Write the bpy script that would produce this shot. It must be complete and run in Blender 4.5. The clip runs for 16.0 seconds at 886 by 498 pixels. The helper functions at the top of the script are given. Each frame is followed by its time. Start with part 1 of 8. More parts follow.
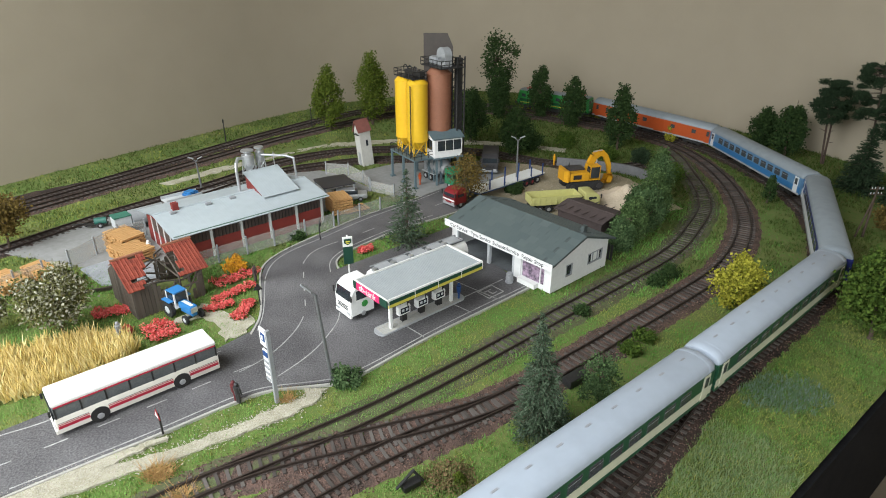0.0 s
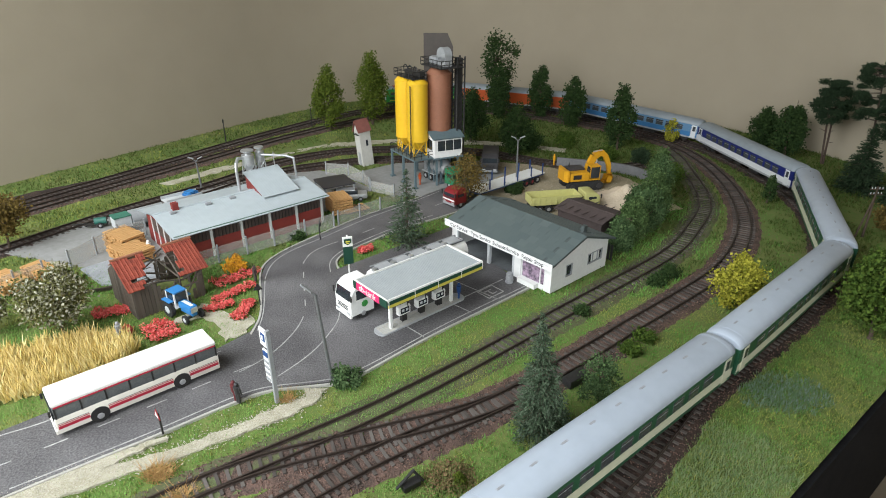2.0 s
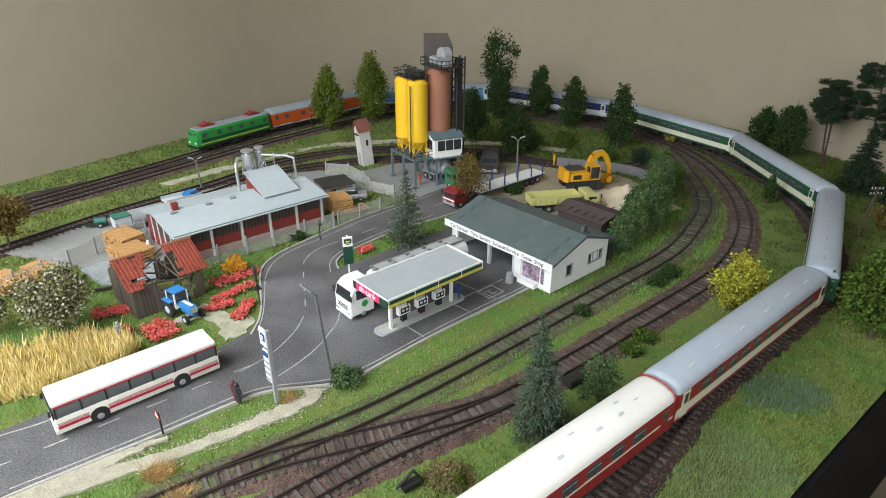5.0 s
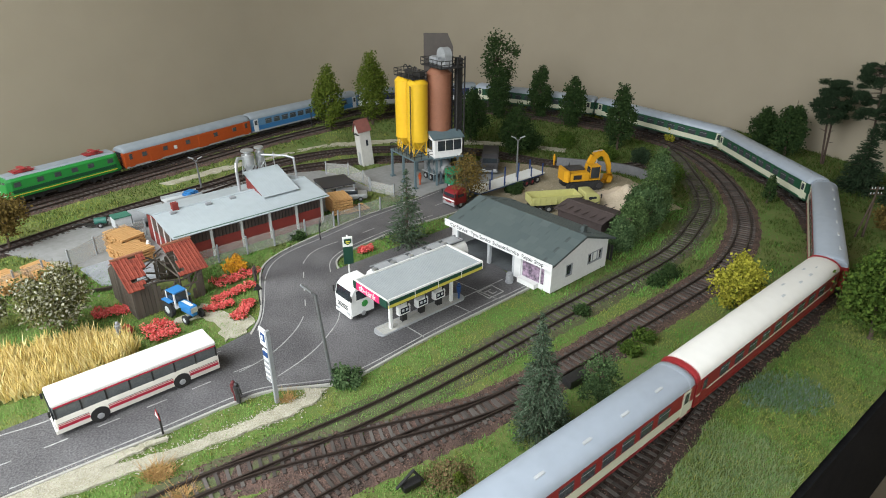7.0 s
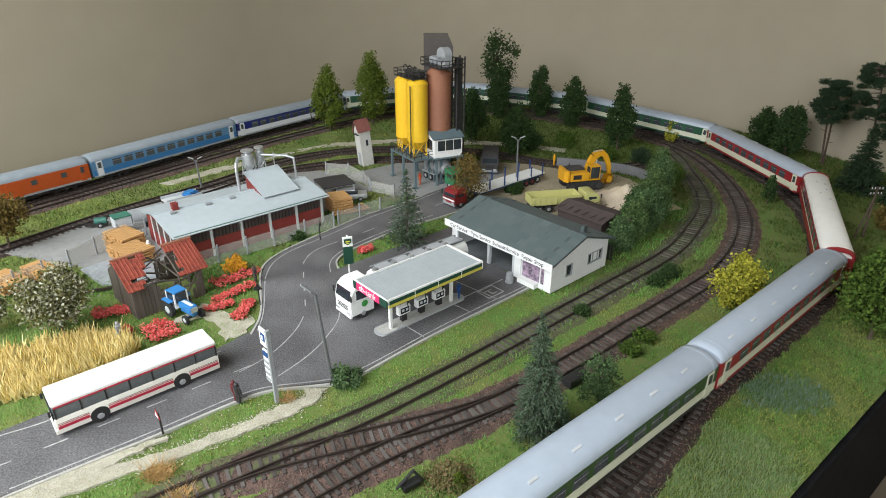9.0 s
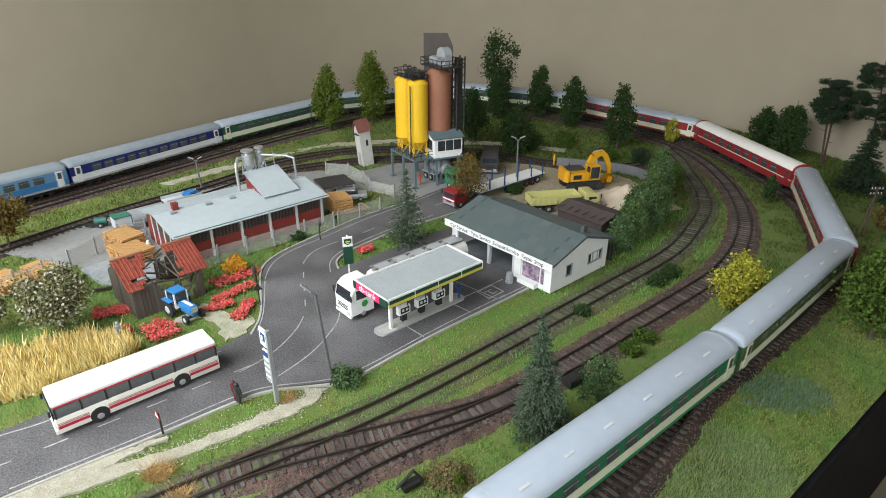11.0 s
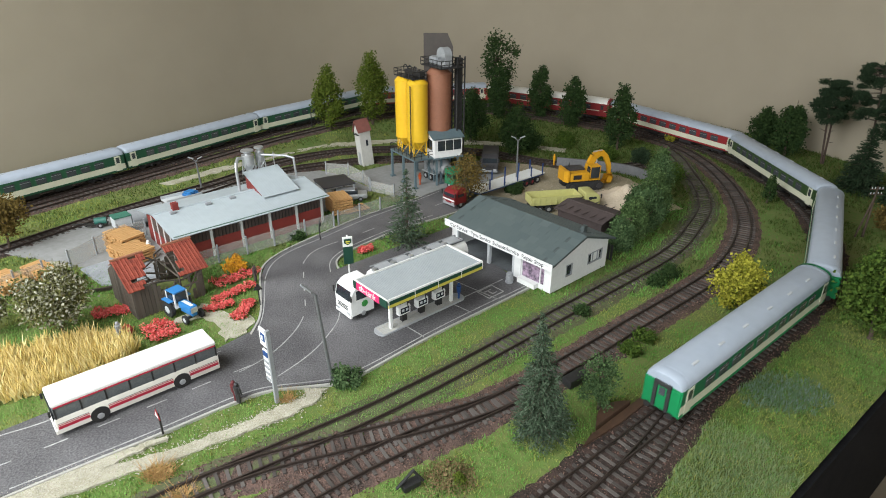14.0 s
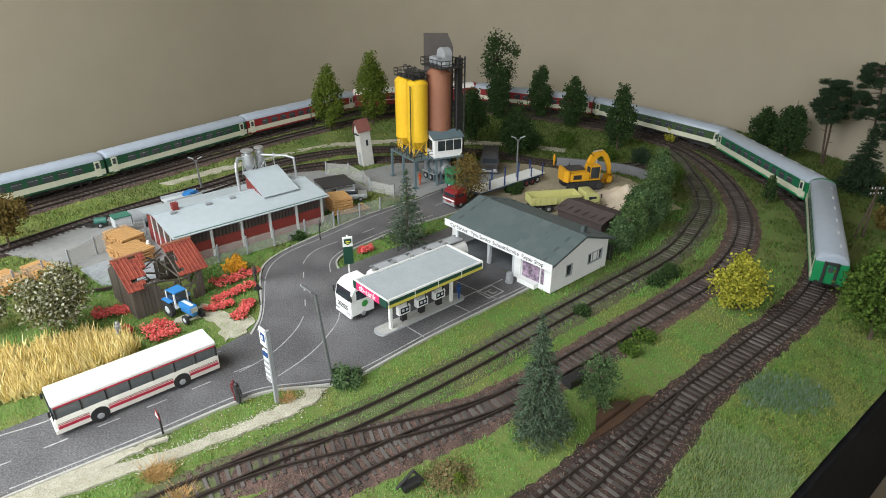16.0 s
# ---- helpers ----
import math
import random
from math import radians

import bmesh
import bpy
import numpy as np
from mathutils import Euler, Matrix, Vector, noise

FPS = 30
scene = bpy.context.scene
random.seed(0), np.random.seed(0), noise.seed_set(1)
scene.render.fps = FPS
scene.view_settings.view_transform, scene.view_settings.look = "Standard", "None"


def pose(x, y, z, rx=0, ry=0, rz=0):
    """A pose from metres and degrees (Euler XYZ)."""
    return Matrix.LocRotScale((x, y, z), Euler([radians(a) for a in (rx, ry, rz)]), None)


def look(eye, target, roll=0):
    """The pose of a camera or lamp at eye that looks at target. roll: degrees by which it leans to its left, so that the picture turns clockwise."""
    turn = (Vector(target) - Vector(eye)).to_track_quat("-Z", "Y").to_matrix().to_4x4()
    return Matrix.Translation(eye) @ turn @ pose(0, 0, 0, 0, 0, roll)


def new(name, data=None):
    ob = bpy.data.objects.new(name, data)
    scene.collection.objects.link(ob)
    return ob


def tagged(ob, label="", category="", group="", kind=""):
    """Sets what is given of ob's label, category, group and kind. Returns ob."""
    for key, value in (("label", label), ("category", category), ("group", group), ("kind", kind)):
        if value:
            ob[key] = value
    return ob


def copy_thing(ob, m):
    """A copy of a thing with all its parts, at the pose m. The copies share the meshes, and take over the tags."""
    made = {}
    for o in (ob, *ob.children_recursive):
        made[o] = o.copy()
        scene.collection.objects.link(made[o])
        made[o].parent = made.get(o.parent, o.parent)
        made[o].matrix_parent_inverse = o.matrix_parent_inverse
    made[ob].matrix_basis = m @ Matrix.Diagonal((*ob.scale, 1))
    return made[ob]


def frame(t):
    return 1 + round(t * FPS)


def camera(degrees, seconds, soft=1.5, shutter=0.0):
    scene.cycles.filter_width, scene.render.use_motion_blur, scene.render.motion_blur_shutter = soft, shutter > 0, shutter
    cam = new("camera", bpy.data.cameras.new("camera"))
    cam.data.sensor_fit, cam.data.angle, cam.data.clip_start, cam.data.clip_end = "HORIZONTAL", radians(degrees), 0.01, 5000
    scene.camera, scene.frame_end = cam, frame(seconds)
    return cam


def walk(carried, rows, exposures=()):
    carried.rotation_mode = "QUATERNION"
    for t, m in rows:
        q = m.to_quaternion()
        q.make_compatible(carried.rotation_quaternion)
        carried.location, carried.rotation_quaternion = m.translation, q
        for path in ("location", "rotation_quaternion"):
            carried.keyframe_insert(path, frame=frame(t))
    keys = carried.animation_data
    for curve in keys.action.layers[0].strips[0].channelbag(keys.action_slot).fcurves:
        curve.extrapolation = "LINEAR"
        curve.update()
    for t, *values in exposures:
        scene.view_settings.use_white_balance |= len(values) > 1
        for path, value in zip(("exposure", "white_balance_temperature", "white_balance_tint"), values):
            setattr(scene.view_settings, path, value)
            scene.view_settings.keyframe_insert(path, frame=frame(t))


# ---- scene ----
from mathutils.geometry import tessellate_polygon

cam = camera(72.57, 16.0, soft=1.0, shutter=0.4)
S = 1 / 87                    # the layout is a model in 1:87; lengths below are in metres of the original
EYE = Vector((0, 0, 28.87 * S))
VIEW = look(EYE, EYE + Vector((0, math.cos(0.45136), -math.sin(0.45136))), 0.268)
walk(cam, [(0.0, VIEW), (16.0, VIEW)], [(0.0, 0.0), (16.0, 0.0)])

# ---- world and light ----
world = bpy.data.worlds.new("world")
scene.world = world
world.use_nodes = True
_n = world.node_tree.nodes
sky = _n.new("ShaderNodeTexSky")
sky.sky_type, sky.sun_disc = "NISHITA", False
sky.sun_elevation, sky.sun_rotation = radians(38), radians(200)
world.node_tree.links.new(sky.outputs[0], _n["Background"].inputs[0])
_n["Background"].inputs[1].default_value = 0.12


def window_light(name, x, y, z, tx, ty, tz, w, h, watts, color):
    data = bpy.data.lights.new(name, "AREA")
    data.shape, data.size, data.size_y, data.energy, data.color = "RECTANGLE", w, h, watts, color
    ob = new(name, data)
    ob.matrix_world = look((x * S, y * S, z * S), (tx * S, ty * S, tz * S))
    return ob


# daylight standing in the openings of the roof window and of the window behind the camera
window_light("daylight", -76, -8, 74, -38, 28, 0, 1.12, 1.12, 38.5, (0.94, 0.985, 1.0))
window_light("daylight", 0, -66, 48, -14, 20, 10, 0.9, 0.6, 11, (0.93, 0.985, 1.0))


# ---- materials ----
def mat(name, c1, c2=None, rough=0.6, metal=0.0, scale=1.0, bump=0.15, spec=0.4, stretch=(1, 1, 1), fine=9.0, emit=0.0):
    """Colour that wanders between c1 and c2 at two scales, with relief. scale: patches per metre of the original."""
    m = bpy.data.materials.new(name)
    m.use_nodes = True
    n, l = m.node_tree.nodes, m.node_tree.links
    b = n["Principled BSDF"]
    b.inputs["Roughness"].default_value, b.inputs["Metallic"].default_value = rough, metal
    b.inputs["Specular IOR Level"].default_value = spec
    c2 = c2 or tuple(v * 0.82 for v in c1)
    co, mp = n.new("ShaderNodeTexCoord"), n.new("ShaderNodeMapping")
    mp.inputs["Scale"].default_value = stretch
    l.new(co.outputs["Object"], mp.inputs["Vector"])
    big, small = n.new("ShaderNodeTexNoise"), n.new("ShaderNodeTexNoise")
    big.inputs["Scale"].default_value, small.inputs["Scale"].default_value = scale * 87, scale * 87 * fine
    big.inputs["Detail"].default_value, small.inputs["Detail"].default_value = 3, 4
    for t in (big, small):
        l.new(mp.outputs[0], t.inputs["Vector"])
    add = n.new("ShaderNodeMath")
    add.operation = "ADD"
    l.new(big.outputs["Fac"], add.inputs[0]), l.new(small.outputs["Fac"], add.inputs[1])
    rng = n.new("ShaderNodeMapRange")
    rng.inputs["From Min"].default_value, rng.inputs["From Max"].default_value = 0.75, 1.25
    l.new(add.outputs[0], rng.inputs["Value"])
    mix = n.new("ShaderNodeMix")
    mix.data_type = "RGBA"
    mix.inputs["A"].default_value, mix.inputs["B"].default_value = (*c1, 1), (*c2, 1)
    l.new(rng.outputs[0], mix.inputs["Factor"])
    l.new(mix.outputs["Result"], b.inputs["Base Color"])
    if bump:
        bp = n.new("ShaderNodeBump")
        bp.inputs["Strength"].default_value, bp.inputs["Distance"].default_value = min(1, bump), 0.0012
        l.new(small.outputs["Fac"], bp.inputs["Height"]), l.new(bp.outputs[0], b.inputs["Normal"])
    if emit:
        b.inputs["Emission Color"].default_value, b.inputs["Emission Strength"].default_value = (*c1, 1), emit
    return m


def island_mat(name, colors, rough=0.7, obj=False, spec=0.2, back=0.0):
    """Each loose piece of the mesh takes its own colour from the list."""
    m = bpy.data.materials.new(name)
    m.use_nodes = True
    n, l = m.node_tree.nodes, m.node_tree.links
    b = n["Principled BSDF"]
    b.inputs["Roughness"].default_value = rough
    b.inputs["Specular IOR Level"].default_value = spec
    src = n.new("ShaderNodeObjectInfo" if obj else "ShaderNodeNewGeometry")
    ramp = n.new("ShaderNodeValToRGB")
    while len(ramp.color_ramp.elements) < len(colors):
        ramp.color_ramp.elements.new(0.5)
    for i, (e, c) in enumerate(zip(ramp.color_ramp.elements, colors)):
        e.position, e.color = i / max(1, len(colors) - 1), (*c, 1)
    l.new(src.outputs["Random" if obj else "Random Per Island"], ramp.inputs[0])
    l.new(ramp.outputs[0], b.inputs["Base Color"])
    return m


def glass(name, color=(0.02, 0.025, 0.03), rough=0.08):
    return mat(name, color, tuple(v * 1.5 for v in color), rough, 0, 0.6, 0.0, 0.6)


M_WALL = mat("wall_paint", (0.358, 0.308, 0.233), (0.338, 0.290, 0.219), 0.85, 0, 0.02, 0.1)
M_CEIL = mat("ceiling_paint", (0.30, 0.285, 0.26), None, 0.9, 0, 0.02, 0.05)
M_FLOORING = mat("floorboards", (0.16, 0.10, 0.06), (0.22, 0.14, 0.08), 0.5, 0, 0.05, 0.1, stretch=(1, 0.1, 1))
M_FASCIA = mat("black_cloth", (0.006, 0.006, 0.007), (0.011, 0.011, 0.012), 0.9, 0, 0.5, 0.3)
M_FASCIA.node_tree.nodes["Principled BSDF"].inputs["Specular IOR Level"].default_value = 0.08
M_EARTH = mat("scenic_earth", (0.095, 0.165, 0.032), (0.15, 0.165, 0.052), 0.95, 0, 0.16, 0.9, fine=14)
M_ASPHALT = mat("asphalt", (0.160, 0.154, 0.158), (0.058, 0.055, 0.058), 0.7, 0, 0.16, 0.5, fine=44)
M_PAINT = mat("road_paint", (0.44, 0.435, 0.42), (0.24, 0.24, 0.235), 0.7, 0, 1.2, 0.1)
M_KERB = mat("kerbstone", (0.42, 0.41, 0.38), (0.33, 0.32, 0.29), 0.8, 0, 0.9, 0.3)
M_YARD = mat("yard_concrete", (0.27, 0.27, 0.265), (0.21, 0.21, 0.20), 0.85, 0, 0.22, 0.3)
M_SANDY = mat("sandy_earth", (0.34, 0.29, 0.20), (0.24, 0.20, 0.13), 0.95, 0, 0.4, 0.8)
M_GRAVEL = mat("pale_gravel", (0.50, 0.47, 0.38), (0.33, 0.31, 0.22), 0.95, 0, 1.2, 1.0)
# dark brown ballast and dirt, deepened to paint in shade between the sleepers
M_SHADE_BROWN = mat("shade_brown_ballast", (0.066, 0.040, 0.031), (0.016, 0.012, 0.010), 0.95, 0, 0.9, 1.0)
M_ROSE = mat("rose_ballast", (0.145, 0.090, 0.072), (0.042, 0.030, 0.025), 0.95, 0, 0.9, 1.0)
M_GROWN = mat("overgrown_ballast", (0.10, 0.13, 0.05), (0.085, 0.075, 0.045), 0.95, 0, 0.5, 1.0)
M_SLEEPER = island_mat("sleeper", [(0.060, 0.051, 0.046), (0.085, 0.073, 0.066), (0.125, 0.110, 0.100)], 0.8)
M_SLEEPER_ONE = island_mat("sleeper_single", [(0.060, 0.051, 0.046), (0.085, 0.073, 0.066), (0.125, 0.110, 0.100)], 0.8, obj=True)
M_RAIL = mat("rusty_rail", (0.062, 0.046, 0.038), (0.038, 0.028, 0.024), 0.42, 0.3, 1.2, 0.1)
M_STONES = island_mat("stones", [(0.075, 0.042, 0.033), (0.14, 0.080, 0.062), (0.21, 0.135, 0.11), (0.11, 0.066, 0.053)], 0.95)
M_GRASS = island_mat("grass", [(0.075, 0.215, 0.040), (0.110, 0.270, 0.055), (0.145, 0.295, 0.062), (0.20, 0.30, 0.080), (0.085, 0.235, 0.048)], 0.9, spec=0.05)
# yellower, brighter copy of M_GRASS; the near left's stronger light is in the colour
M_GRASS_LIT = island_mat("lit_grass", [(0.105, 0.25, 0.052), (0.15, 0.32, 0.070), (0.20, 0.35, 0.088), (0.27, 0.35, 0.11), (0.115, 0.28, 0.060)], 0.9, spec=0.05)
M_GRASS_OLIVE = island_mat("olive_grass", [(0.165, 0.215, 0.046), (0.245, 0.28, 0.068), (0.315, 0.315, 0.092), (0.14, 0.22, 0.05)], 0.9, spec=0.05)
M_GRASS_BLUE = island_mat("blue_grey_grass", [(0.075, 0.12, 0.065), (0.13, 0.18, 0.11), (0.085, 0.15, 0.055), (0.21, 0.26, 0.24), (0.075, 0.14, 0.05), (0.10, 0.18, 0.05)], 0.9, spec=0.05)
# dark olive turf whose colour also carries the weaker light right and far
M_TURF_DIM = island_mat("dimmed_olive_turf", [(0.034, 0.072, 0.014), (0.055, 0.095, 0.019), (0.080, 0.108, 0.026), (0.105, 0.095, 0.036)], 0.9, spec=0.05)
M_GRASS_DRY = island_mat("dry_grass", [(0.14, 0.20, 0.07), (0.24, 0.285, 0.12), (0.165, 0.23, 0.11), (0.11, 0.175, 0.075)], 0.9, spec=0.05)
M_WHITE = mat("white_paint", (0.78, 0.78, 0.76), (0.70, 0.70, 0.68), 0.5, 0, 0.5, 0.03)
M_DARK = mat("dark_metal", (0.022, 0.022, 0.023), (0.035, 0.033, 0.031), 0.5, 0.2, 1.2, 0.1)
M_TYRE = mat("tyre_rubber", (0.018, 0.018, 0.018), (0.03, 0.03, 0.03), 0.85, 0, 1.0, 0.1)
M_GREY = mat("grey_plastic", (0.30, 0.31, 0.32), (0.25, 0.26, 0.27), 0.5, 0, 0.7, 0.05)
M_LIGHTGREY = mat("light_grey_plastic", (0.50, 0.52, 0.53), (0.42, 0.44, 0.45), 0.5, 0, 0.5, 0.05)
M_PANE = glass("dark_pane")
M_SILVER = mat("silver_paint", (0.55, 0.56, 0.57), (0.42, 0.43, 0.44), 0.32, 0.6, 0.7, 0.05)


# ---- mesh tools, all in metres of the original ----
def box(bm, cx, cy, cz, sx, sy, sz, rz=0.0, bev=0.0, rx=0.0, ry=0.0):
    m = pose(cx, cy, cz, rx, ry, rz) @ Matrix.Diagonal((sx, sy, sz, 1))
    vs = bmesh.ops.create_cube(bm, size=1.0, matrix=m)["verts"]
    if bev:
        es = list({e for v in vs for e in v.link_edges})
        bmesh.ops.bevel(bm, geom=es, offset=bev, segments=2, affect="EDGES", profile=0.6)


def rod(bm, p0, p1, r0, r1=None, n=8, caps=True):
    p0, p1 = Vector(p0), Vector(p1)
    r1 = r0 if r1 is None else r1
    d = p1 - p0
    m = Matrix.Translation((p0 + p1) / 2) @ d.to_track_quat("Z", "Y").to_matrix().to_4x4()
    bmesh.ops.create_cone(bm, cap_ends=caps, segments=n, radius1=r0, radius2=max(r1, 1e-4), depth=d.length, matrix=m)


def tube(bm, pts, r, n=8):
    for a, b in zip(pts, pts[1:]):
        rod(bm, a, b, r, r, n)
    for q in pts[1:-1]:
        bmesh.ops.create_uvsphere(bm, u_segments=n, v_segments=6, radius=r, matrix=Matrix.Translation(q))


def prism(bm, pts, z0, z1):
    """A slab over the outline pts, which may be concave."""
    lo = [bm.verts.new((x, y, z0)) for x, y in pts]
    hi = [bm.verts.new((x, y, z1)) for x, y in pts]
    for i in range(len(pts)):
        j = (i + 1) % len(pts)
        bm.faces.new((lo[i], lo[j], hi[j], hi[i]))
    for t in tessellate_polygon([[Vector((x, y, 0)) for x, y in pts]]):
        bm.faces.new([hi[i] for i in t])


def extrude_yz(bm, prof, x0, x1):
    """A bar along x with the outline prof of (y, z)."""
    a = [bm.verts.new((x0, y, z)) for y, z in prof]
    b = [bm.verts.new((x1, y, z)) for y, z in prof]
    bm.faces.new(a), bm.faces.new(b[::-1])
    for i in range(len(prof)):
        j = (i + 1) % len(prof)
        bm.faces.new((a[j], a[i], b[i], b[j]))


def link(name, bm, material, parent=None, label="", smooth=False, tri=False):
    bmesh.ops.recalc_face_normals(bm, faces=bm.faces)
    bmesh.ops.scale(bm, vec=(S, S, S), verts=bm.verts)
    me = bpy.data.meshes.new(name)
    bm.to_mesh(me)
    bm.free()
    me.materials.append(material)
    if smooth:
        me.shade_smooth()
        me.set_sharp_from_angle(angle=radians(35))
    ob = new(name, me)
    if parent:
        ob.parent = parent
    if label:
        ob["label"] = label
    return ob


def part(name, bm, material, parent, label="", smooth=False):
    return link(name, bm, material, parent, label, smooth)


def raw(name, verts, faces, material, parent=None, smooth=False):
    me = bpy.data.meshes.new(name)
    me.from_pydata((np.asarray(verts) * S).tolist(), [], faces.tolist() if hasattr(faces, "tolist") else faces)
    me.materials.append(material)
    if smooth:
        me.shade_smooth()
    ob = new(name, me)
    if parent:
        ob.parent = parent
    return ob


def at(x, y, z=-0.3, rz=0.0, rx=0.0, ry=0.0):
    return pose(x * S, y * S, z * S, rx, ry, rz)


def thing(name, x, y, z, rz, label, category, group="", rx=0.0, ry=0.0):
    ob = new(name)
    ob.empty_display_size = 0.02
    ob.matrix_basis = at(x, y, z, rz, rx, ry)
    return tagged(ob, label, category, group)


def B():
    return bmesh.new()


def boxpart(name, parent, material, dims, label="", bev=0.0, smooth=False):
    bm = B()
    box(bm, *dims, bev=bev) if len(dims) <= 7 else box(bm, *dims)
    return part(name, bm, material, parent, label, smooth or bev > 0)


def inside(px, py, poly):
    res = np.zeros(len(px), bool)
    n = len(poly)
    for i in range(n):
        (x1, y1), (x2, y2) = poly[i], poly[(i + 1) % n]
        if y1 == y2:
            continue
        c = ((y1 > py) != (y2 > py)) & (px < (x2 - x1) * (py - y1) / (y2 - y1) + x1)
        res ^= c
    return res


def spline(pts, step=0.5):
    """A smooth line through pts, resampled at even steps."""
    P = np.array(pts, float)
    k = np.r_[0, np.cumsum(np.sqrt(np.linalg.norm(np.diff(P, axis=0), axis=1)))]
    n = len(P)
    A, r = np.zeros((n, n)), np.zeros((n, P.shape[1]))
    hh = np.diff(k)
    A[0, 0] = A[-1, -1] = 1
    for i in range(1, n - 1):
        A[i, i - 1], A[i, i], A[i, i + 1] = hh[i - 1], 2 * (hh[i - 1] + hh[i]), hh[i]
        r[i] = 6 * ((P[i + 1] - P[i]) / hh[i] - (P[i] - P[i - 1]) / hh[i - 1])
    M2 = np.linalg.solve(A, r)
    t = np.linspace(0, k[-1], 4000)
    i = np.clip(np.searchsorted(k, t, side="right") - 1, 0, n - 2)
    a, b, H = (k[i + 1] - t)[:, None], (t - k[i])[:, None], hh[i][:, None]
    Q = (M2[i] * a ** 3 + M2[i + 1] * b ** 3) / (6 * H) + (P[i] / H - M2[i] * H / 6) * a + (P[i + 1] / H - M2[i + 1] * H / 6) * b
    s = np.r_[0, np.cumsum(np.linalg.norm(np.diff(Q, axis=0), axis=1))]
    e = np.arange(0, s[-1], step)
    return np.stack([np.interp(e, s, Q[:, c]) for c in range(P.shape[1])], 1)


def ragged(poly, amp, step=0.7, seed=1):
    """The same outline with an uneven edge."""
    rs = np.random.RandomState(seed)
    out = []
    for (x0, y0), (x1, y1) in zip(poly, poly[1:] + poly[:1]):
        n = max(1, int(math.hypot(x1 - x0, y1 - y0) / step))
        for k in range(n):
            out.append((x0 + (x1 - x0) * k / n + rs.uniform(-amp, amp), y0 + (y1 - y0) * k / n + rs.uniform(-amp, amp)))
    return out


# ---- the plan: outlines and track lines ----
MAIN = spline([(-158, -57), (-125, -50), (-92, -38.5), (-56, -20.5), (-28, -1.5), (-8, 13.9), (8.4, 27.1), (18.4, 35.5), (27.4, 43.0), (35.6, 50.5), (41.6, 58.6),
               (45.4, 66.5), (47.2, 74.5), (47.5, 82.5), (46.6, 90.5), (44.6, 98.5), (41.2, 105.8), (36.0, 113.0), (29.3, 119.8),
               (20.5, 126.8), (11.5, 131.4), (1.5, 133.2), (-10.0, 130.0), (-19.6, 123.6), (-27.2, 114.5), (-35.7, 102.4), (-48.0, 83.0),
               (-59.0, 67.0), (-74, 48), (-95, 25), (-116, 6), (-137, -10), (-155, -24)])
SECOND = spline([(-40, 2), (-24, 13.5), (-8.4, 26.0), (-2.4, 30.4), (4.9, 35.0), (9.7, 38.9), (13.0, 41.6), (16.0, 44.2), (19.4, 47.0), (24.2, 51.0), (28.8, 55.3), (33.0, 60.8), (36.2, 66.5),
                 (38.6, 72.8), (40.3, 80.0), (41.1, 88.0), (40.6, 97.0), (37.6, 105.0), (31.0, 112.6), (23.5, 118.8), (15.0, 124.0), (5.5, 127.0),
                 (-4.5, 126.0), (-13.5, 121.0), (-20.8, 113.8), (-29.4, 103.6), (-43.2, 84.0), (-54.8, 67.2), (-70, 45.5), (-91, 22), (-112, 2.5), (-133, -13.5)])
FIRST = spline([(-45, 6), (-26, 18.5), (-15.4, 26.2), (-5.6, 32.9), (-2.5, 35.3), (1.4, 38.5), (9.3, 45.4), (14.3, 49.8), (19.0, 53.9), (25.6, 60.1), (30.0, 66.2), (33.6, 72.2),
                (35.9, 79.6), (37.0, 87.6), (37.8, 94.0), (37.6, 100.0)])
CROSSOVER = spline([(-16.0, 25.7), (-12.0, 28.2), (-7.4, 30.0), (-1.8, 32.0), (3.6, 34.3), (9.7, 38.9)])
BRANCH = spline([(-20, 0), (-6, 12.6), (3.0, 20.5), (9.6, 26.0), (14.0, 30.4), (18.4, 35.5)])
INNER = spline([(-76, 20), (-60, 42), (-46.6, 62.0), (-41.3, 70.0), (-36.4, 76.0), (-31.0, 83.2), (-26.4, 90.4), (-20.6, 95.2), (-14.8, 97.8), (-8.0, 98.8), (0, 98.6), (6.5, 97.0), (14.8, 92.4),
                (20.4, 90.2), (27.5, 89.6), (31.0, 91.0)])
SIDING = spline([(-32, 76), (-27.9, 82.1), (-24.3, 86.6), (-19.2, 89.6), (-13.0, 92.2), (-7.6, 93.2), (-1.0, 93.4)])


def shrink_to_rise(line, ks):
    """Pull the far part of a line in towards the viewer's side and lift it: the far tracks climb on a low bank."""
    node = [np.argmin(np.hypot(line[:, 0] - a, line[:, 1] - b)) for a, b in FAR_NODES]
    k = np.interp(np.arange(len(line)), node, ks)
    k = np.convolve(np.pad(k, 24, mode="edge"), np.ones(49) / 49, "valid")
    return line * k[:, None], 28.87 * (1 - k)


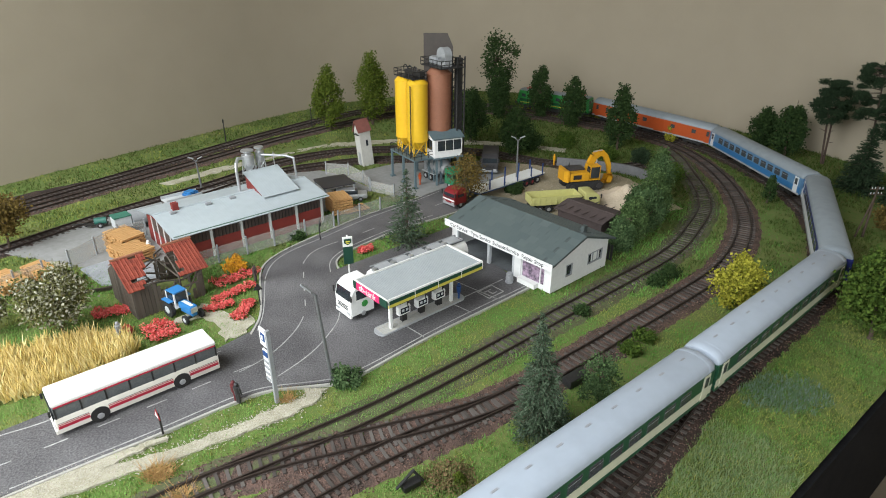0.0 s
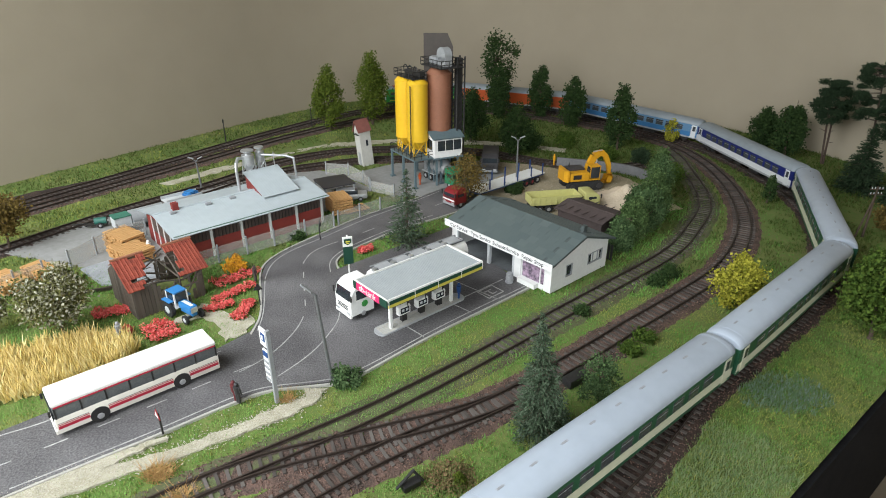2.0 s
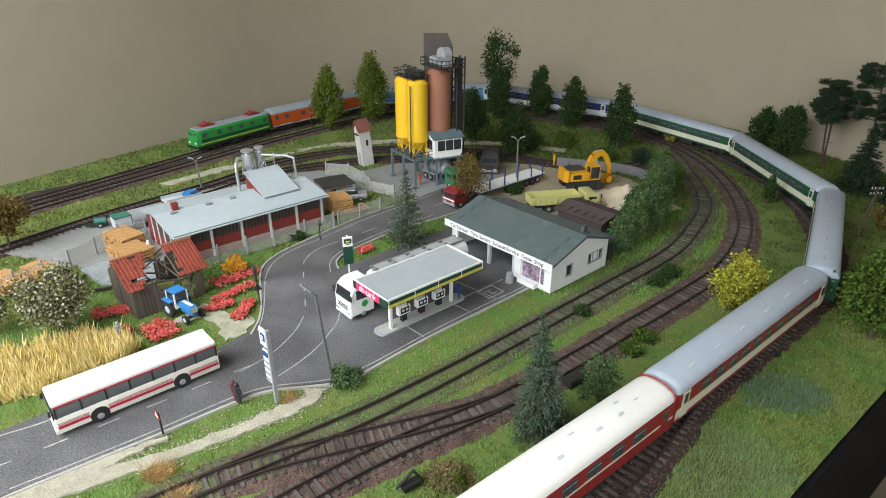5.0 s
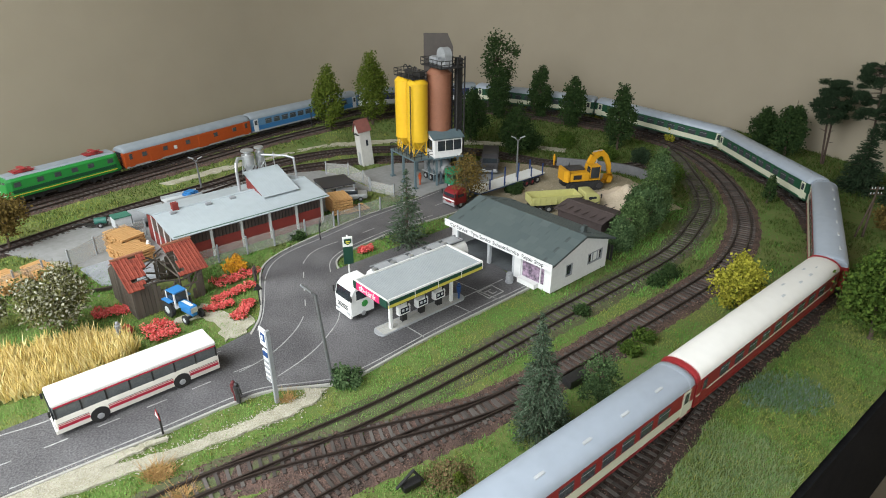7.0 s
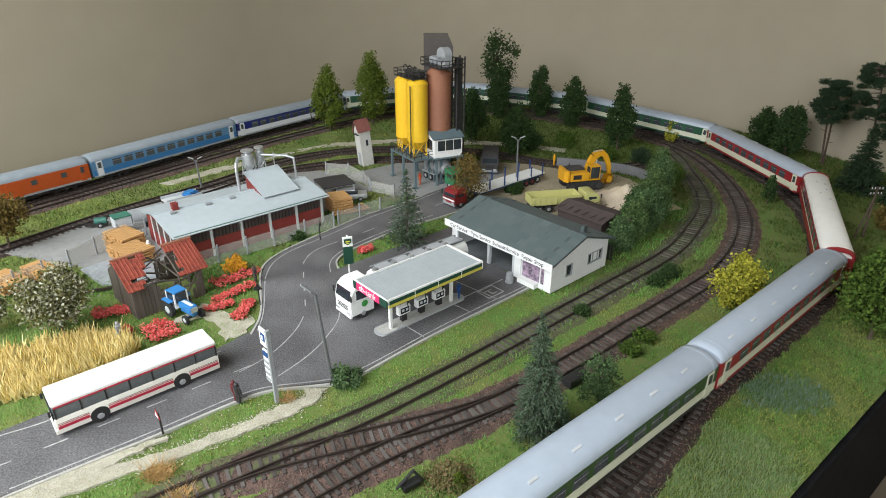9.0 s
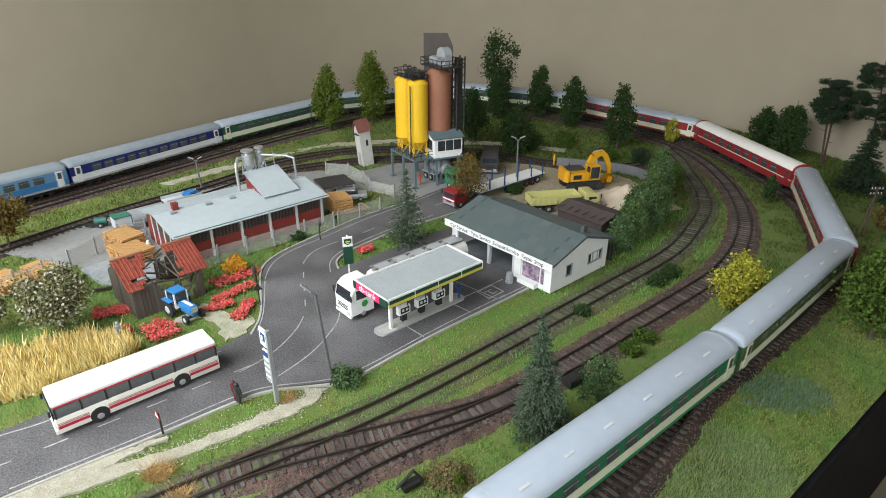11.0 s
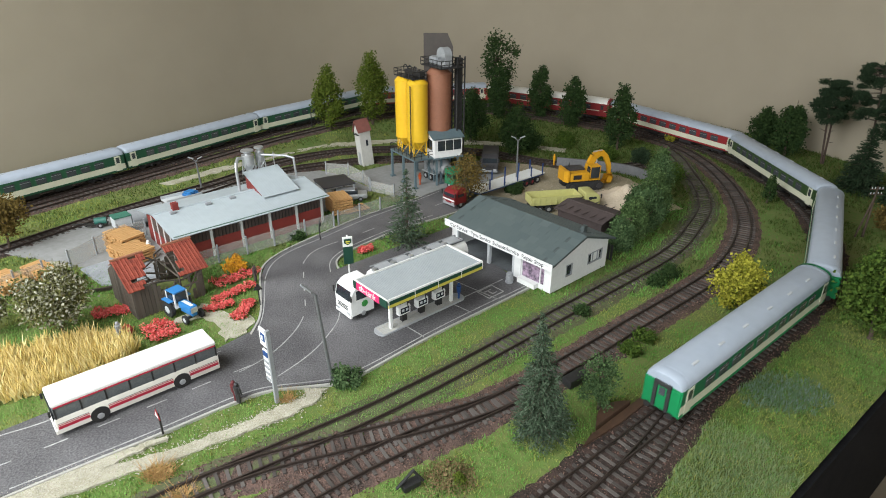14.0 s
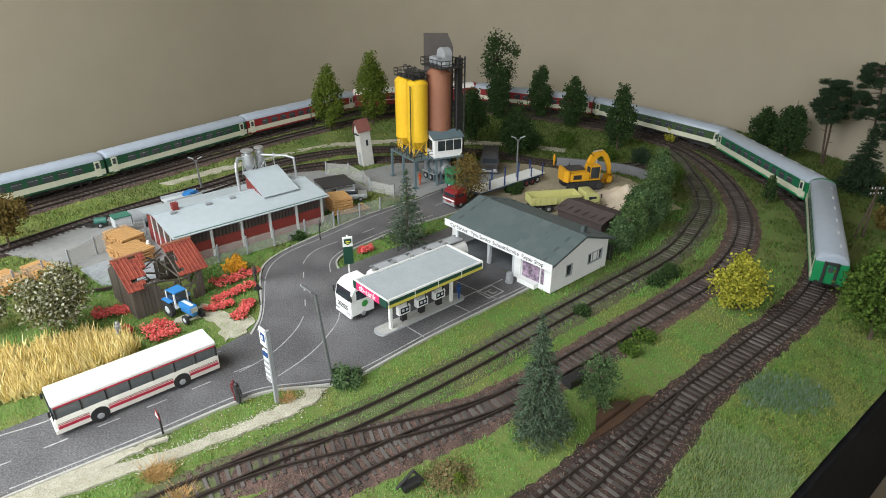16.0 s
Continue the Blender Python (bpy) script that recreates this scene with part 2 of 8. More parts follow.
FAR_NODES = [(46, 80), (43.5, 98.5), (27, 121), (3, 130), (-23, 117), (-46, 83.5), (-66, 55)]
RISE = [1.0, 1.012, 0.946, 0.943, 0.985, 1.003, 1.0]
MAIN, MAIN_Z = shrink_to_rise(MAIN, RISE)
SECOND, SECOND_Z = shrink_to_rise(SECOND, RISE)
LINE_Z = {"main": MAIN_Z, "second": SECOND_Z}
TRACKS = [("main", MAIN), ("second", SECOND), ("first", FIRST), ("crossover", CROSSOVER), ("branch", BRANCH), ("inner", INNER), ("siding", SIDING)]
WALLLINE = spline([(-165, 40), (-110, 46), (-78, 60), (-62.5, 79.5), (-52.0, 96.0), (-41.0, 112.5), (-28.0, 129.0), (-12.0, 141.0), (3.0, 145.5), (19.0, 143.5), (33.0, 133.5),
                   (46.5, 120.0), (55.5, 108.5), (62.5, 95.0), (70.0, 78.0), (81.0, 40.0), (100, -20)], 0.8)
ROAD = [(-45, 10), (-31, 22), (-26.4, 25.9), (-22.8, 28.6), (-18.9, 31.6), (-14.3, 35.3), (-12.2, 36.2), (-9.5, 36.7), (-7.8, 37.0), (-6.3, 38.1), (-1.4, 42.9), (6.0, 49.6), (8.9, 52.2), (6.6, 54.5),
        (3.4, 62.0), (2.2, 67.4), (-11.0, 55.2), (-11.4, 57.2), (-10.4, 59.6), (-8.6, 61.9), (-5.2, 65.6), (-0.6, 69.2), (6.0, 74.8), (4.0, 80.0), (0.2, 79.8), (-3.0, 76.2),
        (-6.2, 73.0), (-10.1, 69.1), (-14.6, 63.4), (-17.4, 59.4), (-18.6, 56.4), (-18.4, 53.8), (-17.2, 49.4), (-16.4, 46.0), (-16.6, 43.6), (-18.5, 41.2), (-22.0, 38.2), (-28.1, 33.2), (-32, 29.6), (-48, 16)]
YARD = [(-14.6, 84.6), (-11.0, 88.0), (-7.4, 90.8), (0, 91.6), (6.0, 92.4), (9.2, 86.0), (4.0, 80.1), (0.2, 79.9), (-3.0, 76.4), (-6.0, 77.0), (-9.5, 80.0)]
SANDYARD = [(4.0, 80.1), (9.2, 86.0), (6.0, 92.4), (13.6, 90.6), (18.0, 88.0), (26.0, 86.0), (29.0, 80.4), (27.6, 76.0), (24.0, 68.6), (19.5, 66.5), (13.0, 68.6), (6.0, 74.9)]
WORKS = [(-47.5, 58.5), (-44.0, 66.0), (-40.0, 71.0), (-35.6, 75.4), (-29.5, 82.0), (-25.0, 85.2), (-18.5, 87.2), (-14.6, 84.6), (-10.0, 79.0), (-12.6, 74.0), (-16.4, 70.0), (-22, 63), (-27.0, 57.6), (-31.2, 54.0), (-35.0, 55.0), (-38.0, 56.0), (-42, 57)]
FOOTPATH = [(-25.83, 26.09), (-23.99, 27.59), (-21.9, 29.01), (-18.68, 31.07), (-18.44, 30.86), (-20.22, 29.32), (-21.44, 28.11), (-20.04, 28.93), (-17.6, 29.88), (-16.08, 31.03), (-14.15, 32.19), (-11.71, 34.01), (-10.13, 35.19), (-10.2, 36.1), (-8.68, 36.17), (-9.13, 34.7), (-11.17, 32.95), (-13.37, 31.53), (-15.08, 30.57), (-17.22, 28.95), (-19.72, 27.71), (-21.73, 26.54), (-23.03, 25.94), (-24.41, 24.91), (-26.22, 22.83), (-28.63, 23.54)]
WHEAT = [(-40.0, 37.6), (-31.0, 42.6), (-27.2, 43.4), (-25.0, 41.4), (-25.3, 39.2), (-29.0, 35.8), (-32.5, 33.8), (-40, 31)]
EDGE = [(82, 76.0), (33.4, 36.4), (20.8, 26.1), (-11.0, 0.1), (-40, -22), (-90, -46), (-135, -60), (-164, -65)]
FOOTPATH, SANDYARD, WORKS = ragged(FOOTPATH, 0.16, 0.5), ragged(SANDYARD, 0.35, 1.2), ragged(WORKS, 0.25, 1.2)
# ---- the room ----
def room():
    h0, h1 = -82.0, 80.0
    # the wall behind the layout, a gently rounded sheet with thickness
    W = WALLLINE
    d = np.gradient(W, axis=0)
    d /= np.linalg.norm(d, axis=1)[:, None]
    out = W + np.stack([-d[:, 1], d[:, 0]], 1) * 9.0
    n = len(W)
    v = np.vstack([np.c_[W, np.full(n, h0)], np.c_[W, np.full(n, h1)], np.c_[out, np.full(n, h1)], np.c_[out, np.full(n, h0)]])
    f = []
    for i in range(n - 1):
        for k in range(4):
            a, b = k * n, ((k + 1) % 4) * n
            f.append((a + i, a + i + 1, b + i + 1, b + i))
    tagged(raw("wall_north", v, f, M_WALL, smooth=False), "beige painted wall behind the model landscape", "wall", kind="structure")

    def wall(name, p, q, hole=None):
        p, q = Vector((*p, 0)), Vector((*q, 0))
        L, ang = (q - p).length, math.degrees(math.atan2(q.y - p.y, q.x - p.x))
        bm = B()
        if hole:
            x0, x1, z0, z1 = hole
            for a, b, c, e in ((0, x0, h0, h1), (x1, L, h0, h1), (x0, x1, h0, z0), (x0, x1, z1, h1)):
                box(bm, (a + b) / 2, -4.5, (c + e) / 2, b - a, 9, e - c)
        else:
            box(bm, L / 2, -4.5, (h0 + h1) / 2, L, 9, h1 - h0)
        ob = link(name, bm, M_WALL)
        ob.matrix_basis = at(p.x, p.y, 0, ang)
        tagged(ob, "beige painted wall of the room", "wall", kind="structure")
        if hole:
            w = tagged(link("window_1", frame_of(x1 - x0, z1 - z0), M_WHITE), "white framed room window letting in daylight", "window", kind="structure")
            w.matrix_basis = at(p.x, p.y, 0, ang) @ at((x0 + x1) / 2, -5, (z0 + z1) / 2)

    def frame_of(w, h):
        bm = B()
        for sx in (-1, 0, 1):
            box(bm, sx * (w / 2 - 2.5 * abs(sx)), 0, 0, 5, 4, h)
        for sz in (-1, 1):
            for sx in (-1, 1):
                box(bm, sx * w / 4, 0, sz * (h / 2 - 2.5), w / 2 - 7.5, 4, 5)
        return bm

    wall("wall_west", (-165, 40), (-165, -71))
    wall("wall_south", (-165, -71), (100, -71), (120, 210, 16, 78))
    wall("wall_east", (100, -71), (100, -20))
    bm = B()
    for x0, x1, y0, y1 in ((-178, -126, -80, 160), (-26, 112, -80, 160), (-126, -26, -80, -58), (-126, -26, 42, 160)):
        box(bm, (x0 + x1) / 2, (y0 + y1) / 2, h1 + 4, x1 - x0, y1 - y0, 8)
    tagged(link("ceiling", bm, M_CEIL), "plain white ceiling", "ceiling", kind="structure")
    bm = B()
    box(bm, -33, 40, h0 - 4, 290, 240, 8)
    tagged(link("floor", bm, M_FLOORING), "brown wooden floor below the layout", "floor", kind="structure")


room()


# ---- the landscape sheet ----
def track_distance(px, py, lines):
    d = np.full(len(px), 1e9)
    for L in lines:
        L = L[::2]
        for i in range(0, len(L), 400):
            seg = L[i:i + 400]
            dd = np.min((px[:, None] - seg[None, :, 0]) ** 2 + (py[:, None] - seg[None, :, 1]) ** 2, axis=1)
            d = np.minimum(d, np.sqrt(dd))
    return d


def edge_line(y):
    e = sorted((b, a) for a, b in EDGE)
    return np.interp(y, [q[0] for q in e], [q[1] for q in e])


def height(x, y):
    """The lie of the land: flat, with low banks towards the wall."""
    x, y = np.asarray(x, float), np.asarray(y, float)
    g = -0.45 + 0.05 * np.sin(x * 0.9) * np.cos(y * 0.7) + 0.04 * np.sin(x * 2.3 + y * 1.7)
    d = track_distance(x.ravel(), y.ravel(), [WALLLINE]).reshape(x.shape)
    far = np.clip((y - 60) / 40, 0, 1) * np.clip((x + 12) / 10, 0, 1)
    bank = np.clip((9.0 - d) / 9.0, 0, 1) ** 1.3 * 0.5 * far
    hill = 0.6 * np.exp(-((x - 2.5) ** 2 + (y - 141) ** 2) / 30.0)
    rise = np.zeros(x.size)
    xf, yf = x.ravel(), y.ravel()
    for m in np.where((yf > 84) & (np.abs(xf) < 60))[0]:
        for L, z in ((MAIN, MAIN_Z), (SECOND, SECOND_Z)):
            q = np.hypot(L[::4, 0] - xf[m], L[::4, 1] - yf[m])
            i = q.argmin()
            u = z[::4][i] * min(1.0, max(0.0, 1 - (q[i] - 3.4) / 7.0))
            if abs(u) > abs(rise[m]):
                rise[m] = u
    rise = rise.reshape(x.shape)
    return g + np.maximum(bank + hill, rise) + np.minimum(rise, 0)


def ground():
    xs, ys = np.arange(-166, 101, 1.2), np.arange(-66, 150, 1.2)
    X, Y = np.meshgrid(xs, ys)
    Z = height(X, Y)
    ok = inside(X.ravel(), Y.ravel(), [tuple(q) for q in WALLLINE if q[1] > 20] + [(82, 76)] + EDGE[1:]).reshape(X.shape)
    n = len(xs)
    f = []
    for j in range(len(ys) - 1):
        for i in range(n - 1):
            if ok[j, i] or ok[j + 1, i] or ok[j, i + 1] or ok[j + 1, i + 1]:
                if X[j, i] < max(edge_line(ys[j]), edge_line(ys[j + 1])):
                    f.append((j * n + i, j * n + i + 1, (j + 1) * n + i + 1, (j + 1) * n + i))
    # pull the rim onto the board's edge
    XX = np.minimum(X, edge_line(Y))
    v = np.stack([XX.ravel(), Y.ravel(), Z.ravel()], 1)
    tagged(raw("ground", v, f, M_EARTH, smooth=True), "model landscape of green and brown scatter", "ground", kind="structure")
    # the board's black front and its supporting frame
    E = spline(EDGE, 2.0)
    bm = B()
    prof = []
    d = np.gradient(E, axis=0)
    d /= np.linalg.norm(d, axis=1)[:, None]
    nrm = np.stack([-d[:, 1], d[:, 0]], 1)
    inn, ou = E - nrm * 0.25, E + nrm * 0.35
    rows = []
    for q, o in zip(inn, ou):
        rows.append([bm.verts.new((q[0], q[1], -0.75)), bm.verts.new((o[0], o[1], -0.78)), bm.verts.new((o[0], o[1], -20.0)), bm.verts.new((q[0], q[1], -20.0))])
    for a, b in zip(rows, rows[1:]):
        for k in range(4):
            bm.faces.new((a[k], a[(k + 1) % 4], b[(k + 1) % 4], b[k]))
    tagged(link("layout_fascia", bm, M_FASCIA), "black cloth-covered front edge of the layout board", "fascia", kind="structure")
    bm = B()
    for x, y in ((30, 52), (-25, 10), (-120, 10), (40, 100), (-40, 90)):
        box(bm, x, y, -42, 5, 5, 78)
    tagged(link("layout_legs", bm, M_FLOORING), "wooden legs carrying the layout board", "legs", kind="structure")


ground()


def slab(name, poly, material, z, label, cat, th=0.4):
    bm = B()
    prism(bm, poly, z - th, z)
    return tagged(link(name, bm, material), label, cat, kind="structure")


road = slab("road", ROAD, M_ASPHALT, -0.27, "grey asphalt road and filling station forecourt", "road")
slab("yard", YARD, M_YARD, -0.275, "grey concrete yard under the silos", "yard")
slab("sand_yard", SANDYARD, M_SANDY, -0.30, "sandy building material yard", "yard")
BACKPATH = [(-40.6, 81.2), (-33.0, 90.0), (-27.4, 96.8), (-22.4, 101.6), (-9.4, 104.8), (1.5, 104.6), (11.4, 103.2), (20.8, 99.4), (20.2, 97.6), (11.0, 101.0), (1.4, 102.4), (-9.2, 102.6), (-21.4, 99.4), (-26.0, 95.0), (-31.4, 88.8), (-39.0, 80.4)]
slab("back_path", ragged(BACKPATH, 0.22, 0.9, 4), M_GRAVEL, -0.34, "pale gravel path behind the inner track", "path")
DIRT = ragged([(-55.88, 69.3), (-52.94, 72.55), (-49.08, 74.82), (-46.1, 77.85), (-45.36, 82.01), (-43.92, 85.54), (-47.35, 84.46), (-51.4, 81.93), (-56.1, 77.71), (-58.95, 73.87)], 0.3, 1.2, 9)
slab("dirt_strip", DIRT, M_SHADE_BROWN, -0.33, "dark brown bare earth beside the far track", "earth")
slab("works_yard", WORKS, M_YARD, -0.29, "grey paved yard round the factory", "yard")
slab("footpath", FOOTPATH, M_GRAVEL, -0.29, "pale gravel path beside the road", "path")


def strip(bm, pts, w, z, th=0.05):
    P = np.array(pts, float)
    d = np.gradient(P, axis=0)
    d /= np.linalg.norm(d, axis=1)[:, None]
    n = np.stack([-d[:, 1], d[:, 0]], 1) * w / 2
    rows = [[bm.verts.new((*(q + k), zz)) for k, zz in ((m, z - th), (m, z), (-m, z), (-m, z - th))] for q, m in zip(P, n)]
    for a, b in zip(rows, rows[1:]):
        for k in range(4):
            bm.faces.new((a[k], a[(k + 1) % 4], b[(k + 1) % 4], b[k]))
    bm.faces.new(rows[0]), bm.faces.new(rows[-1][::-1])


def road_marks():
    def line(pts, w=0.10):
        bm = B()
        strip(bm, pts, w, -0.255)
        part("marking", bm, M_PAINT, road)

    def dashes(pts, on, off, first=0.0):
        P = spline(pts, 0.2)
        i = int(first / 0.2)
        while i < len(P) - 3:
            line(P[i:i + int(on / 0.2)])
            i += int((on + off) / 0.2)
    # edge lines along the kerb, centre line, bend lines
    line(spline([(-26.2, 26.5), (-18.9, 32.1), (-14.5, 35.6), (-12.0, 36.5), (-8.6, 37.2), (-6.3, 38.6), (-1.4, 43.4), (6.2, 50.3)]))
    dashes([(-33.6, 23.85), (-25.83, 30.13), (-21.15, 33.88), (-14.4, 39.5)], 1.65, 1.62, 0.1)
    line(spline([(-36, 26.4), (-29.76, 31.0), (-27.67, 32.27), (-22.5, 36.9), (-18.0, 40.9)]))
    line(spline([(-15.8, 38.0), (-14.2, 40.0), (-13.2, 42.2), (-12.6, 44.6), (-12.5, 46.4)]))
    line(spline([(-12.63, 37.57), (-11.67, 38.93), (-10.48, 41.08), (-9.75, 43.31), (-9.33, 45.27), (-9.35, 46.97)]))
    dashes([(-12.7, 47.9), (-13.7, 52.0), (-14.5, 55.6)], 1.5, 1.4)
    line(spline([(-14.7, 56.4), (-14.4, 58.8), (-13.3, 60.6), (-11.8, 62.0)]))
    dashes([(-9.4, 64.4), (-5.0, 69.0), (0.5, 74.6)], 2.0, 2.0)
    line(spline([(-17.8, 53.0), (-17.9, 56.5), (-16.6, 59.6), (-14.0, 62.8), (-9.6, 68.4), (-5.8, 72.4), (-0.5, 78.4)]))
    line(spline([(-16.0, 43.8), (-16.2, 46.2), (-17.0, 49.8), (-17.8, 53.0)]))
    line(spline([(-11.5, 54.6), (-11.9, 57.2), (-10.8, 60.0), (-8.8, 62.6), (-5.4, 66.3), (-1.0, 70.0)]))
    # parking bay
    for a, b in (((5.2, 49.3), (1.0, 53.0)), ((2.6, 46.9), (0.8, 48.5)), ((-1.6, 43.0), (-3.4, 44.8)), ((1.2, 48.9), (6.0, 53.2)), ((5.3, 49.4), (8.6, 52.3))):
        line([a, ((a[0] + b[0]) / 2, (a[1] + b[1]) / 2), b])
    c, u, v = np.array((4.6, 50.7)), np.array((0.745, 0.667)), np.array((-0.667, 0.745))
    for a, b in (((-1, -0.8), (1, -0.8)), ((1, -0.8), (1, 0.8)), ((1, 0.8), (-1, 0.8)), ((-1, 0.8), (-1, -0.8)), ((-0.5, 0.3), (0.4, 0.3)), ((-0.1, 0.3), (-0.1, -0.4)), ((-0.1, -0.4), (0.5, -0.4))):
        p, q = c + u * a[0] + v * a[1], c + u * b[0] + v * b[1]
        line([p, (p + q) / 2, q], 0.13)
    # kerbs
    def kerb(pts):
        bm = B()
        strip(bm, spline(pts, 0.8), 0.18, -0.22, 0.25)
        tagged(link("kerb", bm, M_KERB), "pale grey kerb along the road", "kerb", kind="structure")
    kerb([(-45, 9.7), (-26.3, 25.7), (-18.9, 31.4), (-14.2, 35.1), (-12.0, 36.0), (-7.8, 36.8), (-6.1, 38.0), (-1.3, 42.8), (6.2, 49.5), (8.9, 52.0)])
    kerb([(-16.4, 43.2), (-16.4, 46.0), (-17.3, 49.6), (-18.5, 53.8), (-18.7, 56.4), (-17.5, 59.5), (-14.7, 63.5), (-10.2, 69.2), (-6.2, 73.1), (-2.9, 76.4)])
    kerb([(-10.8, 55.4), (-11.3, 57.2), (-10.3, 59.6), (-8.5, 61.8), (-5.1, 65.5), (-0.5, 69.1), (5.8, 74.6)])


road_marks()


# ---- tracks ----
def lay_track(name, L, near):
    th = tagged(new("railway_track"), "model railway track with brown sleepers and rusty rails", "railway track", kind="structure")
    d = np.gradient(L, axis=0)
    d /= np.linalg.norm(d, axis=1)[:, None]
    n = np.stack([-d[:, 1], d[:, 0]], 1)
    keep = (L[:, 1] > -60) & (L[:, 0] > -120)
    i0, i1 = np.where(keep)[0][[0, -1]]
    rs = np.random.RandomState(len(L))
    lz = LINE_Z.get(name, np.zeros(len(L)))
    # bed of ballast, on most lines with the sleepers' gap shade in its colour
    rows, m = [], i1 - i0 + 1
    off = [-2.2, -1.6, -0.7, 0.7, 1.6, 2.2]
    zz = [-0.55, -0.33, -0.30, -0.30, -0.33, -0.55]
    V = []
    for k, (o, z) in enumerate(zip(off, zz)):
        wob = rs.randn(m, 1) * (0.12 if k in (0, 5) else 0.03)
        V.append(np.c_[L[i0:i1 + 1] + n[i0:i1 + 1] * (o + wob), np.full(m, z) + lz[i0:i1 + 1] + rs.randn(m) * 0.02])
    F = [(k * m + i, k * m + i + 1, (k + 1) * m + i + 1, (k + 1) * m + i) for k in range(5) for i in range(m - 1)]
    raw("ballast_bed", np.vstack(V), F, {"first": M_GROWN, "second": M_ROSE, "crossover": M_ROSE}.get(name, M_SHADE_BROWN), th, True)
    # rails
    for sgn in (-1, 1):
        prof = [(-0.10, -0.23), (-0.03, -0.19), (-0.052, -0.06), (-0.048, 0.0), (0.048, 0.0), (0.052, -0.06), (0.03, -0.19), (0.10, -0.23)]
        V = [np.c_[L[i0:i1 + 1] + n[i0:i1 + 1] * (sgn * 0.75 + o), np.full(m, z) + lz[i0:i1 + 1]] for o, z in prof]
        q = len(prof)
        F = [(k * m + i, k * m + i + 1, ((k + 1) % q) * m + i + 1, ((k + 1) % q) * m + i) for k in range(q) for i in range(m - 1)]
        raw("rail", np.vstack(V), F, M_RAIL, th)
    # sleepers every 0.66 m: single ones where near, the rest as one mesh
    s = np.r_[0, np.cumsum(np.linalg.norm(np.diff(L, axis=0), axis=1))]
    e = np.arange(s[i0], s[i1], 0.66)
    px, py = np.interp(e, s, L[:, 0]), np.interp(e, s, L[:, 1])
    pz = np.interp(e, s, lz)
    ax = np.arctan2(np.interp(e, s, d[:, 1]), np.interp(e, s, d[:, 0]))
    bm = B()
    box(bm, 0, 0, -0.32, 0.22, 2.5, 0.2)
    one = link("sleeper", bm, M_SLEEPER_ONE, th)
    used, V, F = 0, [], []
    base = np.array([v.co[:] for v in one.data.vertices]) / S
    fb = [tuple(p.vertices) for p in one.data.polygons]
    for x, y, a, up in zip(px, py, ax, pz):
        a += rs.randn() * 0.02
        if near and used < near and 24 < y < 75 and -20 < x < 40:
            ob = one if used == 0 else new("sleeper", one.data)
            ob.parent = th
            ob.matrix_basis = at(x, y, up + rs.randn() * 0.01 - (0.12 if name == "first" and y < 41 else 0.0), math.degrees(a))
            used += 1
        else:
            c, si = math.cos(a), math.sin(a)
            w = np.c_[base[:, 0] * c - base[:, 1] * si + x, base[:, 0] * si + base[:, 1] * c + y, base[:, 2] + up + rs.randn() * 0.01]
            F += [tuple(i + len(V) * len(base) for i in f) for f in fb]
            V.append(w)
    if not used:
        bpy.data.objects.remove(one)
    if V:
        tagged(raw("sleepers", np.vstack(V), F, M_SLEEPER, th), kind="stuff")


for _name, _line in TRACKS:
    lay_track(_name, _line, {"main": 120, "second": 130, "first": 130}.get(_name, 0))


def stones():
    rs = np.random.RandomState(5)
    P = []
    for name, L in TRACKS:
        d = np.gradient(L, axis=0)
        d /= np.linalg.norm(d, axis=1)[:, None]
        n = np.stack([-d[:, 1], d[:, 0]], 1)
        idx = np.where((L[:, 1] > 20) & (L[:, 0] > -66) & (L[:, 0] < 60))[0]
        for i in idx:
            near = L[i, 1] < 62
            k = (22 if near else 8) if name != "first" else (10 if near else 5)
            o = rs.uniform(-2.1, 2.1, k)
            o = np.where(rs.rand(k) < (0.55 if near and name != "main" else 0.8), np.sign(o) * rs.uniform(1.3, 2.3, k), o)
            P.append(np.c_[L[i] + n[i] * o[:, None] + rs.randn(k, 2) * 0.15, np.interp(np.abs(o), [0, 1.6, 2.2], [-0.29, -0.29, -0.5]) + LINE_Z.get(name, np.zeros(len(L)))[i]])
    P = np.vstack(P)
    k = len(P)
    r = rs.uniform(0.04, 0.085, (k, 1, 1))
    tet = np.array([(1, 0, -0.3), (-0.6, 0.85, -0.3), (-0.6, -0.85, -0.3), (0.1, 0, 0.9)])
    a = rs.uniform(0, 6.3, k)
    R = np.zeros((k, 3, 3))
    R[:, 0, 0], R[:, 0, 1], R[:, 1, 0], R[:, 1, 1], R[:, 2, 2] = np.cos(a), -np.sin(a), np.sin(a), np.cos(a), 1
    V = np.einsum("kij,vj->kvi", R, tet) * r * rs.uniform(0.6, 1.3, (k, 4, 3)) + P[:, None, :]
    F = (np.arange(k)[:, None, None] * 4 + np.array([(0, 1, 3), (1, 2, 3), (2, 0, 3)])[None]).reshape(-1, 3)
    tagged(raw("ballast_stones", V.reshape(-1, 3), F, M_STONES), "loose brown ballast stones between the sleepers", "ballast", kind="stuff")


stones()


